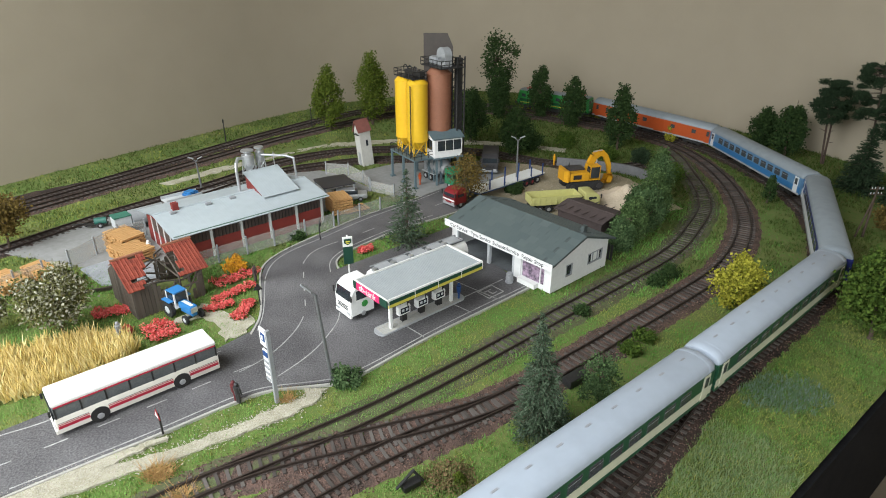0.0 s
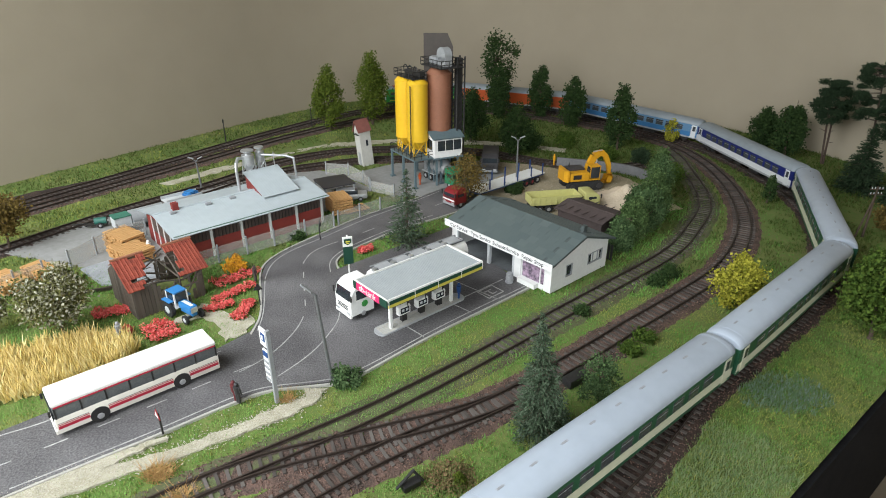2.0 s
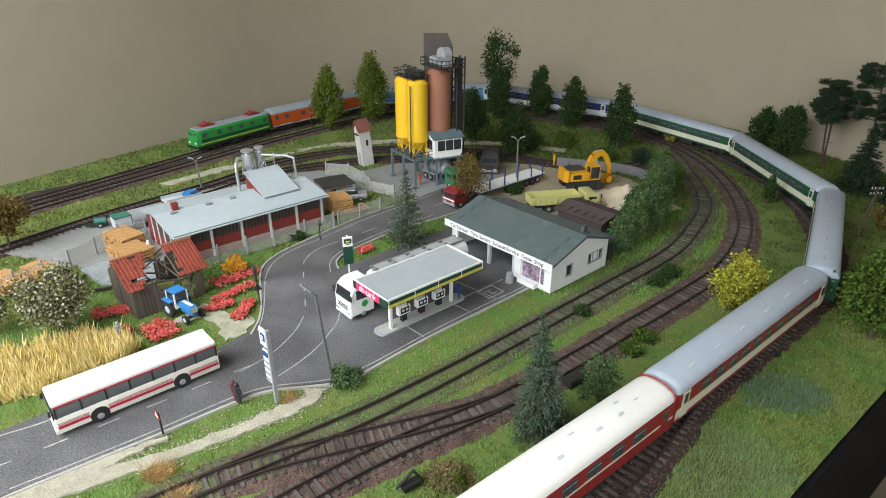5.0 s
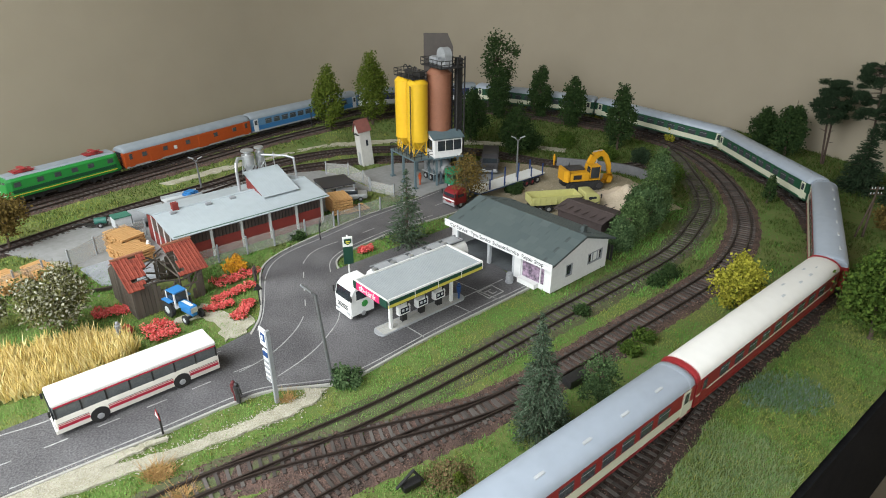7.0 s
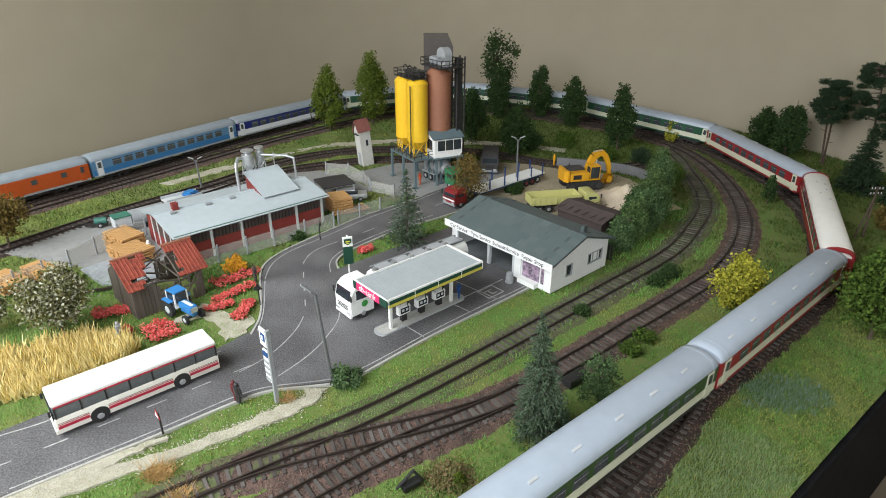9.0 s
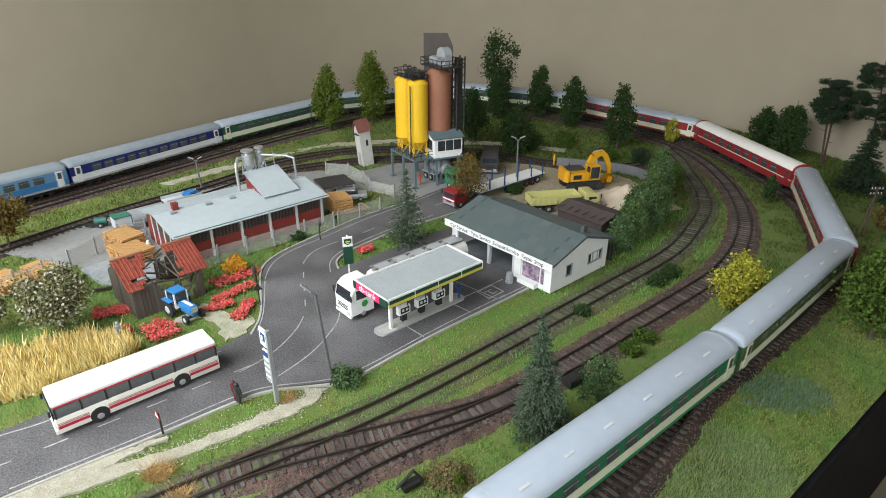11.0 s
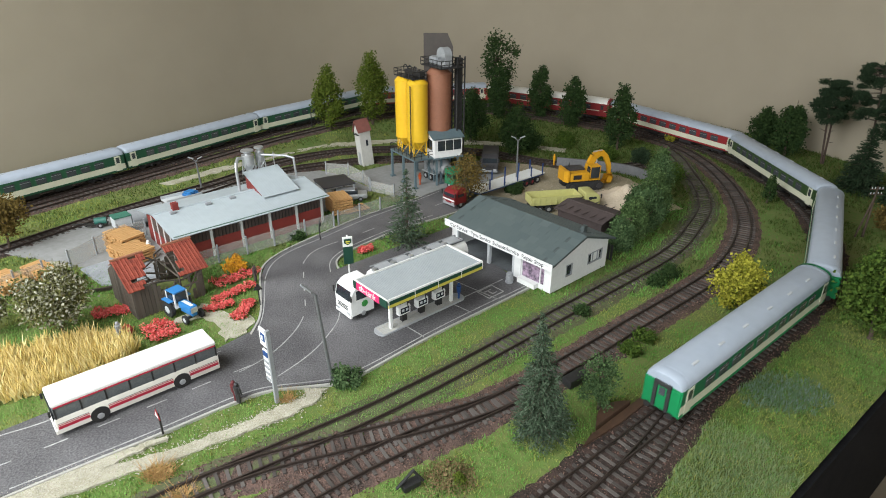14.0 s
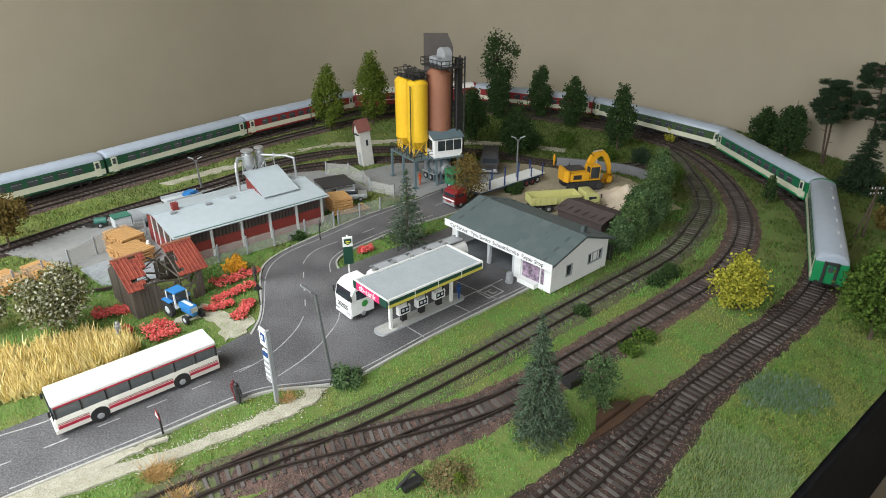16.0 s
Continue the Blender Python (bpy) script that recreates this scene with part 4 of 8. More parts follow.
def filling_station():
    c = thing("filling_station_canopy", -4.45, 41.75, -0.27, AX, "flat grey filling station canopy on white posts", "canopy")
    L, W, z = 10.8, 4.8, 3.95
    boxpart("canopy_deck", c, M_CANOPY, (L / 2, W / 2, z - 0.08, L - 0.2, W - 0.2, 0.42))
    for i in range(60):
        boxpart("roof_rib", c, M_CANOPY, (0.3 + i * (L - 0.6) / 59, W / 2, z + 0.145, 0.06, W - 0.4, 0.03))
    for dims in ((L / 2, 0.06, z + 0.22, L, 0.13, 0.16), (L / 2, W - 0.06, z + 0.22, L, 0.13, 0.16), (0.06, W / 2, z + 0.22, 0.13, W - 0.25, 0.16), (L - 0.06, W / 2, z + 0.22, 0.13, W - 0.25, 0.16)):
        boxpart("parapet", c, M_WHITE, dims)
    for y in (-0.03, W + 0.03):
        boxpart("fascia_board", c, M_SIGN_GREEN, (L / 2, y, z - 0.02, L - 0.1, 0.07, 0.32), "dark green fascia board")
        boxpart("fascia_board", c, M_SIGN_YELLOW, (L / 2, y, z - 0.32, L - 0.1, 0.08, 0.28), "yellow fascia board")
        for x in (0.1, L * 0.26, L * 0.5, L * 0.75, L - 0.1):
            boxpart("fascia_joint", c, M_WHITE, (x, y - 0.01, z - 0.14, 0.06, 0.09, 0.6))
    boxpart("end_sign", c, M_PINK, (-0.04, 2.7, z - 0.12, 0.09, 3.3, 0.66), "pink end sign with white lettering")
    boxpart("end_sign", c, M_SIGN_GREEN, (-0.04, 0.5, z - 0.12, 0.09, 1.0, 0.66), "dark green corner sign")
    boxpart("end_sign", c, M_SIGN_GREEN, (-0.04, W - 0.2, z - 0.12, 0.09, 0.4, 0.66), "dark green corner sign")
    boxpart("end_sign", c, M_WHITE, (L + 0.04, W / 2, z - 0.12, 0.09, W - 0.1, 0.62))
    writing("lettering", "sb-tank", 0.82, M_WHITE, c, Matrix.Translation((-0.10, 2.7, z - 0.10)) @ Euler((radians(90), 0, radians(-90))).to_matrix().to_4x4())
    for x in (1.5, 8.5):
        bm = B()
        box(bm, x, 1.72, 1.84, 0.28, 0.28, 3.68, bev=0.03)
        part("post", bm, M_WHITE, c)
    bm = B()
    ends = [(8.4 + 0.55 * math.cos(a), 0.75 + 0.75 * math.sin(a)) for a in np.linspace(-1.57, 1.57, 9)] + [(-0.5 + 0.55 * math.cos(a), 0.75 + 0.75 * math.sin(a)) for a in np.linspace(1.57, 4.71, 9)]
    prism(bm, ends, 0.0, 0.16)
    isl = tagged(link("pump_island", bm, M_SLAB), "grey raised pump island with rounded ends", "pump island")
    isl.matrix_basis = at(-4.4, 43.4, -0.27, AX)
    for i in range(18):
        for j in range(3):
            boxpart("paver", isl, M_KERB, (-0.45 + i * 0.49, 0.3 + j * 0.45, 0.165, 0.44, 0.40, 0.03))
    for i, x in enumerate((2.0, 4.05, 6.1)):
        p = thing("fuel_pump", 0, 0, 0, AX, "black and white fuel pump standing on the pump island", "fuel pump", "fuel pumps under the canopy")
        p.matrix_basis = at(-4.4, 43.4, -0.27, AX) @ at(x, 0.85, 0.17, 0)
        bm = B()
        box(bm, 0, 0, 0.35, 0.55, 0.42, 0.7, bev=0.03)
        part("pedestal", bm, M_DARK, p)
        bm = B()
        box(bm, 0, 0, 1.1, 1.25, 0.5, 0.8, bev=0.05)
        part("housing", bm, M_WHITE, p)
        boxpart("display", p, M_PANE, (0, -0.255, 1.12, 0.95, 0.04, 0.55), "black display panel")
        boxpart("display", p, M_PANE, (0, 0.255, 1.12, 0.95, 0.04, 0.55), "black display panel")
        for dx in (-0.22, 0.22):
            boxpart("dial", p, M_LIGHTGREY, (dx, -0.28, 1.15, 0.26, 0.03, 0.24))
        bm = B()
        tube(bm, [(0.55, 0, 1.4), (0.58, 0, 1.75), (0.45, -0.1, 1.98), (0.3, -0.2, 1.8), (0.35, -0.28, 1.2)], 0.05, 6)
        part("hose", bm, M_DARK, p)


filling_station()


def wheel(parent, x, y, r, w=0.32, rim=None):
    bm = B()
    rod(bm, (x, y - w / 2, r), (x, y + w / 2, r), r, r, 18)
    t = part("wheel", bm, M_TYRE, parent, smooth=True)
    bm = B()
    s = 1 if y > 0 else -1
    rod(bm, (x, y + s * (w / 2 - 0.02), r), (x, y + s * (w / 2 + 0.03), r), r * 0.55, r * 0.42, 14)
    part("rim", bm, rim or M_SILVER, t)


def cab(parent, x0, x1, w, h, paint, z0=0.5, slope=0.35, panes=True):
    """A lorry's cab from x0 (front) to x1, front towards -x."""
    bm = B()
    hw = w / 2
    prof = [(x0 + 0.08, z0), (x0, z0 + 0.3), (x0 + 0.02, z0 + (h - z0) * 0.5), (x0 + slope * 0.6, h - 0.5), (x0 + slope + 0.35, h - 0.1), (x0 + slope + 0.8, h), (x1 - 0.1, h), (x1, h - 0.1), (x1, z0)]
    a = [bm.verts.new((x, -hw, z)) for x, z in prof]
    b = [bm.verts.new((x, hw, z)) for x, z in prof]
    bm.faces.new(a), bm.faces.new(b[::-1])
    for i in range(len(prof)):
        j = (i + 1) % len(prof)
        bm.faces.new((a[j], a[i], b[i], b[j]))
    bmesh.ops.bevel(bm, geom=[e for e in bm.edges if abs(e.verts[0].co.y - e.verts[1].co.y) < 1e-4], offset=0.09, segments=2, affect="EDGES")
    body = part("cab", bm, paint, parent, smooth=True)
    zm = z0 + (h - z0) * 0.5
    ang = math.degrees(math.atan2(slope * 0.55, h - 0.6 - zm))
    bm = B()
    box(bm, x0 + slope * 0.32 + 0.0, 0, (zm + h - 0.55) / 2 + 0.05, 0.06, w - 0.34, (h - 0.55 - zm), ry=ang, bev=0.02)
    part("windscreen", bm, M_PANE, body)
    for sy in (-1, 1):
        bm = B()
        box(bm, x0 + (x1 - x0) * 0.5, sy * hw, (zm + h - 0.55) / 2 + 0.02, (x1 - x0) * 0.5, 0.05, (h - 0.6 - zm), bev=0.02)
        part("side_window", bm, M_PANE, body)
        bm = B()
        box(bm, x0 - 0.02, sy * (hw + 0.12), zm + 0.45, 0.12, 0.18, 0.6, bev=0.04)
        part("mirror", bm, M_DARK, body)
        bm = B()
        box(bm, x0 - 0.0, sy * (hw - 0.4), z0 + 0.25, 0.08, 0.45, 0.2, bev=0.03)
        part("headlight", bm, M_SILVER, body)
    bm = B()
    box(bm, x0 + 0.06, 0, z0 + 0.02, 0.24, w - 0.06, 0.3, bev=0.05)
    part("bumper", bm, M_GREY if paint is not M_WHITE else M_WHITE, body)
    bm = B()
    for k in range(3):
        box(bm, x0 - 0.015, 0, z0 + 0.62 + k * 0.16, 0.04, w * 0.6, 0.06)
    part("grille", bm, M_DARK, body)
    return body


def tanker():
    t = thing("tanker_truck", -8.85, 46.05, -0.27, AX, "white fuel tanker lorry parked behind the canopy", "truck")
    c = cab(t, 0, 2.5, 2.5, 3.45, M_WHITE, 0.45)
    bm = B()
    rod(bm, (1.45, -1.27, 1.45), (1.45, -1.29, 1.45), 0.32, 0.32, 12)
    for k in range(10):
        a = k * math.tau / 10
        box(bm, 1.45 + 0.27 * math.cos(a), -1.285, 1.45 + 0.27 * math.sin(a), 0.12, 0.02, 0.12)
    part("emblem", bm, M_FLOWER_LOGO, c, "green round emblem")
    bm = B()
    box(bm, 7.5, 0, 0.85, 14.0, 1.1, 0.3)
    part("chassis", bm, M_DARK, t)
    bm = B()
    n = 18
    prof = [(1.22 * math.cos(a) * (1 if abs(math.cos(a)) < 0.9 else 1), 2.4 + 1.15 * math.sin(a)) for a in np.linspace(0, math.tau, n, endpoint=False)]
    rows = []
    for x, k in ((3.2, 0.75), (3.3, 0.93), (3.55, 1.0), (14.0, 1.0), (14.25, 0.93), (14.35, 0.75)):
        rows.append([bm.verts.new((x, y * k, 2.4 + (z - 2.4) * k)) for y, z in prof])
    for a, b in zip(rows, rows[1:]):
        for i in range(n):
            bm.faces.new((a[i], a[(i + 1) % n], b[(i + 1) % n], b[i]))
    bm.faces.new(rows[0]), bm.faces.new(rows[-1][::-1])
    tank = part("tank", bm, M_WHITE, t, smooth=True)
    for x in (4.6, 6.7, 8.8, 10.9, 13.0):
        bm = B()
        box(bm, x, 0.05, 3.6, 1.5, 1.1, 0.08, bev=0.02)
        part("walkway", bm, M_SLAB, tank)
        bm = B()
        rod(bm, (x - 1.05, 0, 3.5), (x - 1.05, 0, 3.7), 0.28, 0.25, 12)
        part("hatch", bm, M_SILVER, tank)
    boxpart("top_plate", tank, mat("dull_top_plate", (0.13, 0.135, 0.14), (0.09, 0.095, 0.10), 0.6, 0.1, 0.5, 0.1), (8.8, 0.02, 3.51, 10.4, 1.36, 0.07), "dull grey plate along the tank's top")
    bm = B()
    box(bm, 8.8, -0.62, 3.62, 10.6, 0.1, 0.1), box(bm, 8.8, 0.66, 3.62, 10.6, 0.1, 0.1)
    part("rail", bm, M_GREY, tank)
    bm = B()
    for k in range(12):
        a = k * math.tau / 12
        box(bm, 14.36, 0.34 * math.cos(a), 2.4 + 0.34 * math.sin(a), 0.03, 0.2, 0.2, rx=math.degrees(a))
    rod(bm, (14.34, 0, 2.4), (14.37, 0, 2.4), 0.28, 0.28, 12)
    part("emblem", bm, M_FLOWER_LOGO, tank, "green flower-shaped emblem")
    bm = B()
    box(bm, 14.3, 0, 1.0, 0.14, 2.4, 0.3, bev=0.03)
    part("rear_bumper", bm, M_GREY, t)
    for x in (1.3, 4.2):
        for sy in (-1, 1):
            wheel(t, x, sy * 1.08, 0.5)
    for x in (10.2, 11.5, 12.8):
        for sy in (-1, 1):
            wheel(t, x, sy * 1.08, 0.48)


tanker()


def lime_car():
    c = thing("car", -4.2, 53.6, -0.27, AX, "lime green car parked beyond the tanker", "car")
    bm = B()
    box(bm, 0, 0, 0.65, 4.0, 1.65, 0.6, bev=0.18)
    part("body", bm, mat("lime_paint", (0.42, 0.55, 0.03), None, 0.3, 0, 0.5, 0.01), c, smooth=True)
    bm = B()
    box(bm, 0.1, 0, 1.2, 2.2, 1.45, 0.55, bev=0.2)
    part("cabin", bm, M_PANE, c, smooth=True)
    for x in (-1.25, 1.25):
        for sy in (-1, 1):
            wheel(c, x, sy * 0.74, 0.32, 0.2)


lime_car()

# ---- repair shop ----
M_SHOP_WALL = mat("white_render", (0.74, 0.74, 0.73), (0.66, 0.66, 0.65), 0.7, 0, 0.35, 0.12)
M_SLATE = island_mat("slate", [(0.078, 0.100, 0.101), (0.088, 0.110, 0.110), (0.083, 0.105, 0.105), (0.098, 0.120, 0.119)], 0.6, obj=True, spec=0.3)
M_SLATE_BASE = mat("slate_base", (0.07, 0.085, 0.085), None, 0.7, 0, 0.6, 0.2)
# inside faces of the shop, coloured much darker than its outer walls
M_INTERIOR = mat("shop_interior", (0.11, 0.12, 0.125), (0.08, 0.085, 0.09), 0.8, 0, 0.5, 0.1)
M_POSTER = mat("patterned_window", (0.42, 0.30, 0.40), (0.06, 0.05, 0.07), 0.4, 0, 1.6, 0.0, fine=2.5)


def repair_shop():
    h = thing("repair_shop", 10.3, 50.4, -0.3, AX, "white car repair shop with grey slate gable roof", "workshop")
    W, L, E, R, X = 9.0, 14.0, 3.2, 4.66, 4.5
    # walls with thickness and openings
    def wallpart(cx, cy, cz, sx, sy, sz, m=M_SHOP_WALL, nm="wall"):
        return boxpart(nm, h, m, (cx, cy, cz, sx, sy, sz))

    def gable(y, holes):
        bm = B()
        cuts = sorted(holes)
        xs = [0] + [v for a, b, c, d in cuts for v in (a, b)] + [W]
        top = lambda x: E + (R - E) * (x / X if x < X else (W - x) / (W - X))
        for i in range(0, len(xs), 2):
            a, b = xs[i], xs[i + 1]
            ps = [(a, 0), (b, 0), (b, top(b))] + ([(X, R)] if a < X < b else []) + [(a, top(a))]
            lo = [bm.verts.new((x, y, z)) for x, z in ps]
            hi = [bm.verts.new((x, y + 0.25, z)) for x, z in ps]
            bm.faces.new(lo), bm.faces.new(hi[::-1])
            for k in range(len(ps)):
                j = (k + 1) % len(ps)
                bm.faces.new((lo[j], lo[k], hi[k], hi[j]))
        for a, b, c, d in cuts:
            box(bm, (a + b) / 2, y + 0.125, c / 2, b - a, 0.25, c)
            ps = [(a, d), (b, d), (b, top(b))] + ([(X, R)] if a < X < b else []) + [(a, top(a))]
            lo = [bm.verts.new((x, y, z)) for x, z in ps]
            hi = [bm.verts.new((x, y + 0.25, z)) for x, z in ps]
            bm.faces.new(lo), bm.faces.new(hi[::-1])
            for k in range(len(ps)):
                j = (k + 1) % len(ps)
                bm.faces.new((lo[j], lo[k], hi[k], hi[j]))
        part("gable_wall", bm, M_SHOP_WALL, h)
    wins = [(2.2, 3.2, 1.0, 2.3), (5.7, 8.1, 1.2, 2.4)]
    gable(0, wins)
    gable(L - 0.25, [])
    for a, b, c, d in wins:
        w = boxpart("window", h, M_PANE, ((a + b) / 2, 0.10, (c + d) / 2, b - a - 0.1, 0.03, d - c - 0.1), "grey framed window")
        for x in np.linspace(a + 0.05, b - 0.05, 2 if b - a < 1.5 else 4):
            boxpart("mullion", w, M_GREY, (x, 0.04, (c + d) / 2, 0.1, 0.16, d - c - 0.2))
        for z in (c + 0.05, d - 0.05):
            boxpart("frame_rail", w, M_GREY, ((a + b) / 2, 0.04, z, b - a, 0.17, 0.1))
        if b - a > 1.5:
            boxpart("blind", w, M_SHOP_WALL, ((a + b) / 2 + 0.1, 0.06, (c + d) / 2, (b - a) * 0.55, 0.03, (d - c) * 0.75), "white closed blind")
    wallpart(W - 0.125, L / 2, E / 2, 0.25, L - 0.52, E - 0.02)
    # front: wall, picture window bay, open work bays with columns
    wallpart(0.12, 0.5, E / 2, 0.24, 0.48, E - 0.02)
    wallpart(0.12, 2.3, 2.85, 0.24, 3.1, 0.68)
    wallpart(0.12, 2.3, 0.2, 0.24, 3.1, 0.4)
    wallpart(0.12, 4.3, E / 2, 0.24, 0.85, E - 0.02)
    win = boxpart("display_window", h, M_POSTER, (0.16, 2.3, 1.45, 0.05, 2.9, 2.0), "patterned display window")
    bm = B()
    for y in (0.85, 1.4, 3.75):
        box(bm, 0.1, y, 1.45, 0.14, 0.10, 2.1)
    box(bm, 0.1, 2.3, 2.45, 0.14, 2.9, 0.10), box(bm, 0.1, 2.3, 0.45, 0.14, 2.9, 0.10)
    part("window_frame", bm, M_SHOP_WALL, win)
    wallpart(-0.35, 2.6, 0.3, 0.6, 2.2, 0.5, M_WHITE, "planter")
    for y in (4.85, 8.4, 13.2):
        bm = B()
        box(bm, 0.2, y, E / 2, 0.35, 0.35, E - 0.02, bev=0.02)
        part("column", bm, M_LIGHTGREY, h)
    wallpart(0.12, 13.6, E / 2, 0.24, 0.75, E - 0.02)
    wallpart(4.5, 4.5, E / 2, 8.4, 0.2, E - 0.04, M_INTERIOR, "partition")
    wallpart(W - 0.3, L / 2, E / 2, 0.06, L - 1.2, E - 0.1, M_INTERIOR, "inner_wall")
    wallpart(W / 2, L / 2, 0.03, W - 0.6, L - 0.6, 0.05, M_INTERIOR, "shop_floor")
    for y in (6.4, 10.6):
        bm = B()
        for dx in (-1.4, 1.4):
            rod(bm, (4.6 + dx, y, 0.05), (4.6 + dx, y, 2.4), 0.14, 0.14, 8)
        box(bm, 4.6, y, 1.3, 3.2, 1.0, 0.12)
        part("car_lift", bm, M_GREY, h)
    # roof decks and slates
    for side in (0, 1):
        run = X if side == 0 else W - X
        ang = math.degrees(math.atan2(R - E, run))
        ln = math.hypot(run, R - E) + 0.65
        sgn = 1 if side == 0 else -1
        deck = new("roof")
        deck.parent = h
        me_bm = B()
        box(me_bm, -ln / 2, 0, 0, ln, L + 0.9, 0.16)
        bpy.data.objects.remove(deck)
        deck = part("roof", me_bm, M_SLATE_BASE, h)
        m = pose(0, 0, 0, 0, -ang, 0) if side == 0 else pose(0, 0, 0, 0, -ang, 180)
        if side == 1:
            m = pose(0, 0, 0, 0, 0, 180) @ pose(0, 0, 0, 0, -ang, 0)
        m.translation = Vector((X, L / 2, R + 0.1)) * S
        deck.matrix_basis = m
        rows_n, cols = 6, 13
        bm = B()
        box(bm, 0, 0, 0, ln / rows_n + 0.06, (L + 0.9) / cols - 0.02, 0.05, ry=-1.2)
        tile = link("slate", bm, M_SLATE, deck)
        first = True
        for i in range(rows_n):
            for j in range(cols):
                ob = tile if first else new("slate", tile.data)
                first = False
                ob.parent = deck
                y = -(L + 0.9) / 2 + (j + 0.5 + (0.25 if i % 2 else -0.25) * (0 < j < cols - 1)) * (L + 0.9) / cols
                ob.matrix_basis = at(-(i + 0.5) * ln / rows_n, y, 0.11 + random.uniform(-0.006, 0.006), random.uniform(-0.25, 0.25))
    f = boxpart("fascia", h, M_SHOP_WALL, (-0.62, L / 2, E - 0.12, 0.12, L + 0.95, 0.72), "white fascia with black lettering")
    for k, (txt, y) in enumerate((("Car-Service", 12.2), ("Tyre-Service", 8.9), ("Exhaust-Service", 5.4), ("Repair Shop", 1.9))):
        writing("lettering", txt, 0.56, M_INK, f, Matrix.Translation((-0.69, y, E - 0.12)) @ Euler((radians(90), 0, radians(-90))).to_matrix().to_4x4())
    bm = B()
    box(bm, 6.2, 1.2, 4.55, 0.55, 0.45, 0.9, bev=0.03)
    part("chimney", bm, M_SLATE_BASE, h)
    bm = B()
    for i in range(7):
        box(bm, 6.4, 4.2 + i * 1.25, 4.19, 0.12, 0.7, 0.03, ry=18)
    part("ridge_vent", bm, M_LIGHTGREY, h)
    s = thing("tyre_stack", 6.6, 52.6, -0.27, 0, "stack of black and grey tyres before the workshop", "tyre stack")
    for k in range(5):
        bm = B()
        bmesh.ops.create_cone(bm, cap_ends=True, segments=16, radius1=0.42 - 0.02 * k, radius2=0.42 - 0.02 * k, depth=0.2, matrix=Matrix.Translation((0.03 * (k % 2), 0, 0.11 + k * 0.215)))
        bmesh.ops.bevel(bm, geom=bm.edges[:], offset=0.05, segments=1, affect="EDGES")
        part("tyre", bm, M_GREY, s)


repair_shop()


def signs():
    p = thing("price_sign", -12.0, 34.6, -0.35, 0, "tall grey post with white fuel price board", "sign")
    bm = B()
    box(bm, 0, 0, 3.1, 0.24, 0.3, 6.2, bev=0.03)
    part("post", bm, M_GREY, p)
    def onboard(nm, m, x, z, w, h, y=-0.0, lab=""):
        bm = B()
        box(bm, x, -0.02 + y, z, w, 0.12, h, bev=0.02)
        return part(nm, bm, m, p, lab)
    b1 = onboard("board", M_WHITE, -0.62, 5.35, 1.0, 1.45, 0, "white board with blue emblem")
    onboard("emblem", M_BLUE_SIGN, -0.62, 5.4, 0.52, 0.62, -0.06)
    onboard("emblem", M_WHITE, -0.62, 5.4, 0.22, 0.3, -0.09)
    onboard("board", M_WHITE, -0.55, 2.95, 0.86, 2.7, 0, "white price board with dark bars")
    onboard("bar", M_BLUE_SIGN, -0.56, 4.0, 0.6, 0.42, -0.06)
    for k in range(4):
        onboard("bar", M_GREY, -0.56, 3.35 - k * 0.5, 0.56, 0.2, -0.06)
    p.matrix_basis = at(-12.0, 34.6, -0.35, -46)
    f = thing("brand_pylon", -9.3, 53.0, -0.7, 18, "dark green filling station pylon with yellow emblem", "sign")
    bm = B()
    rod(bm, (0, 0, 0), (0, 0, 5.3), 0.08, 0.08, 8)
    part("post", bm, M_WHITE, f)
    bm = B()
    box(bm, 0, -0.1, 3.2, 0.95, 0.14, 1.9, bev=0.03)
    part("panel", bm, M_SIGN_GREEN, f)
    bm = B()
    box(bm, 0, -0.12, 4.68, 0.95, 0.14, 1.05, bev=0.03)
    part("head_panel", bm, M_WHITE, f)
    bm = B()
    prism(bm, [(-0.36, -0.1), (-0.36, 0.3), (0.36, 0.3), (0.36, -0.1), (0, -0.36)], 0, 0.05)
    o = part("emblem", bm, M_SIGN_GREEN, f)
    o.matrix_basis = at(0, -0.2, 4.7, 0, 90)
    bm = B()
    box(bm, 0, -0.26, 4.73, 0.4, 0.03, 0.14), box(bm, 0, -0.26, 4.54, 0.25, 0.03, 0.08)
    part("emblem", bm, M_EMBLEM_YELLOW, f)
    for x, y, hgt, rz in ((-18.9, 31.3, 1.75, -94), (-16.9, 48.0, 2.0, -30), (-14.0, 62.4, 2.0, 30)):
        s = thing("road_sign", x, y, -0.3, rz + 50, "triangular road sign on a dark post", "road sign", "triangular road signs")
        bm = B()
        rod(bm, (0, 0, 0), (0, 0, hgt), 0.07, 0.07, 6)
        part("post", bm, M_DARK, s)
        bm = B()
        prism(bm, [(-0.42, 0), (0.42, 0), (0, 0.74)], 0, 0.05)
        o = part("plate", bm, M_PANTO if hgt < 1.9 else M_DARK, s)
        o.matrix_basis = at(0, -0.07, hgt - 0.3, 0, 90)
        bm = B()
        prism(bm, [(-0.26, 0.1), (0.26, 0.1), (0, 0.54)], 0.05, 0.07)
        o2 = part("plate_face", bm, M_WHITE if hgt < 1.9 else M_DARK, s)
        o2.matrix_basis = at(0, -0.07, hgt - 0.3, 0, 90)


signs()


M_POLE = mat("lamp_post_grey", (0.16, 0.165, 0.165), (0.12, 0.125, 0.125), 0.5, 0.2, 0.8, 0.05)


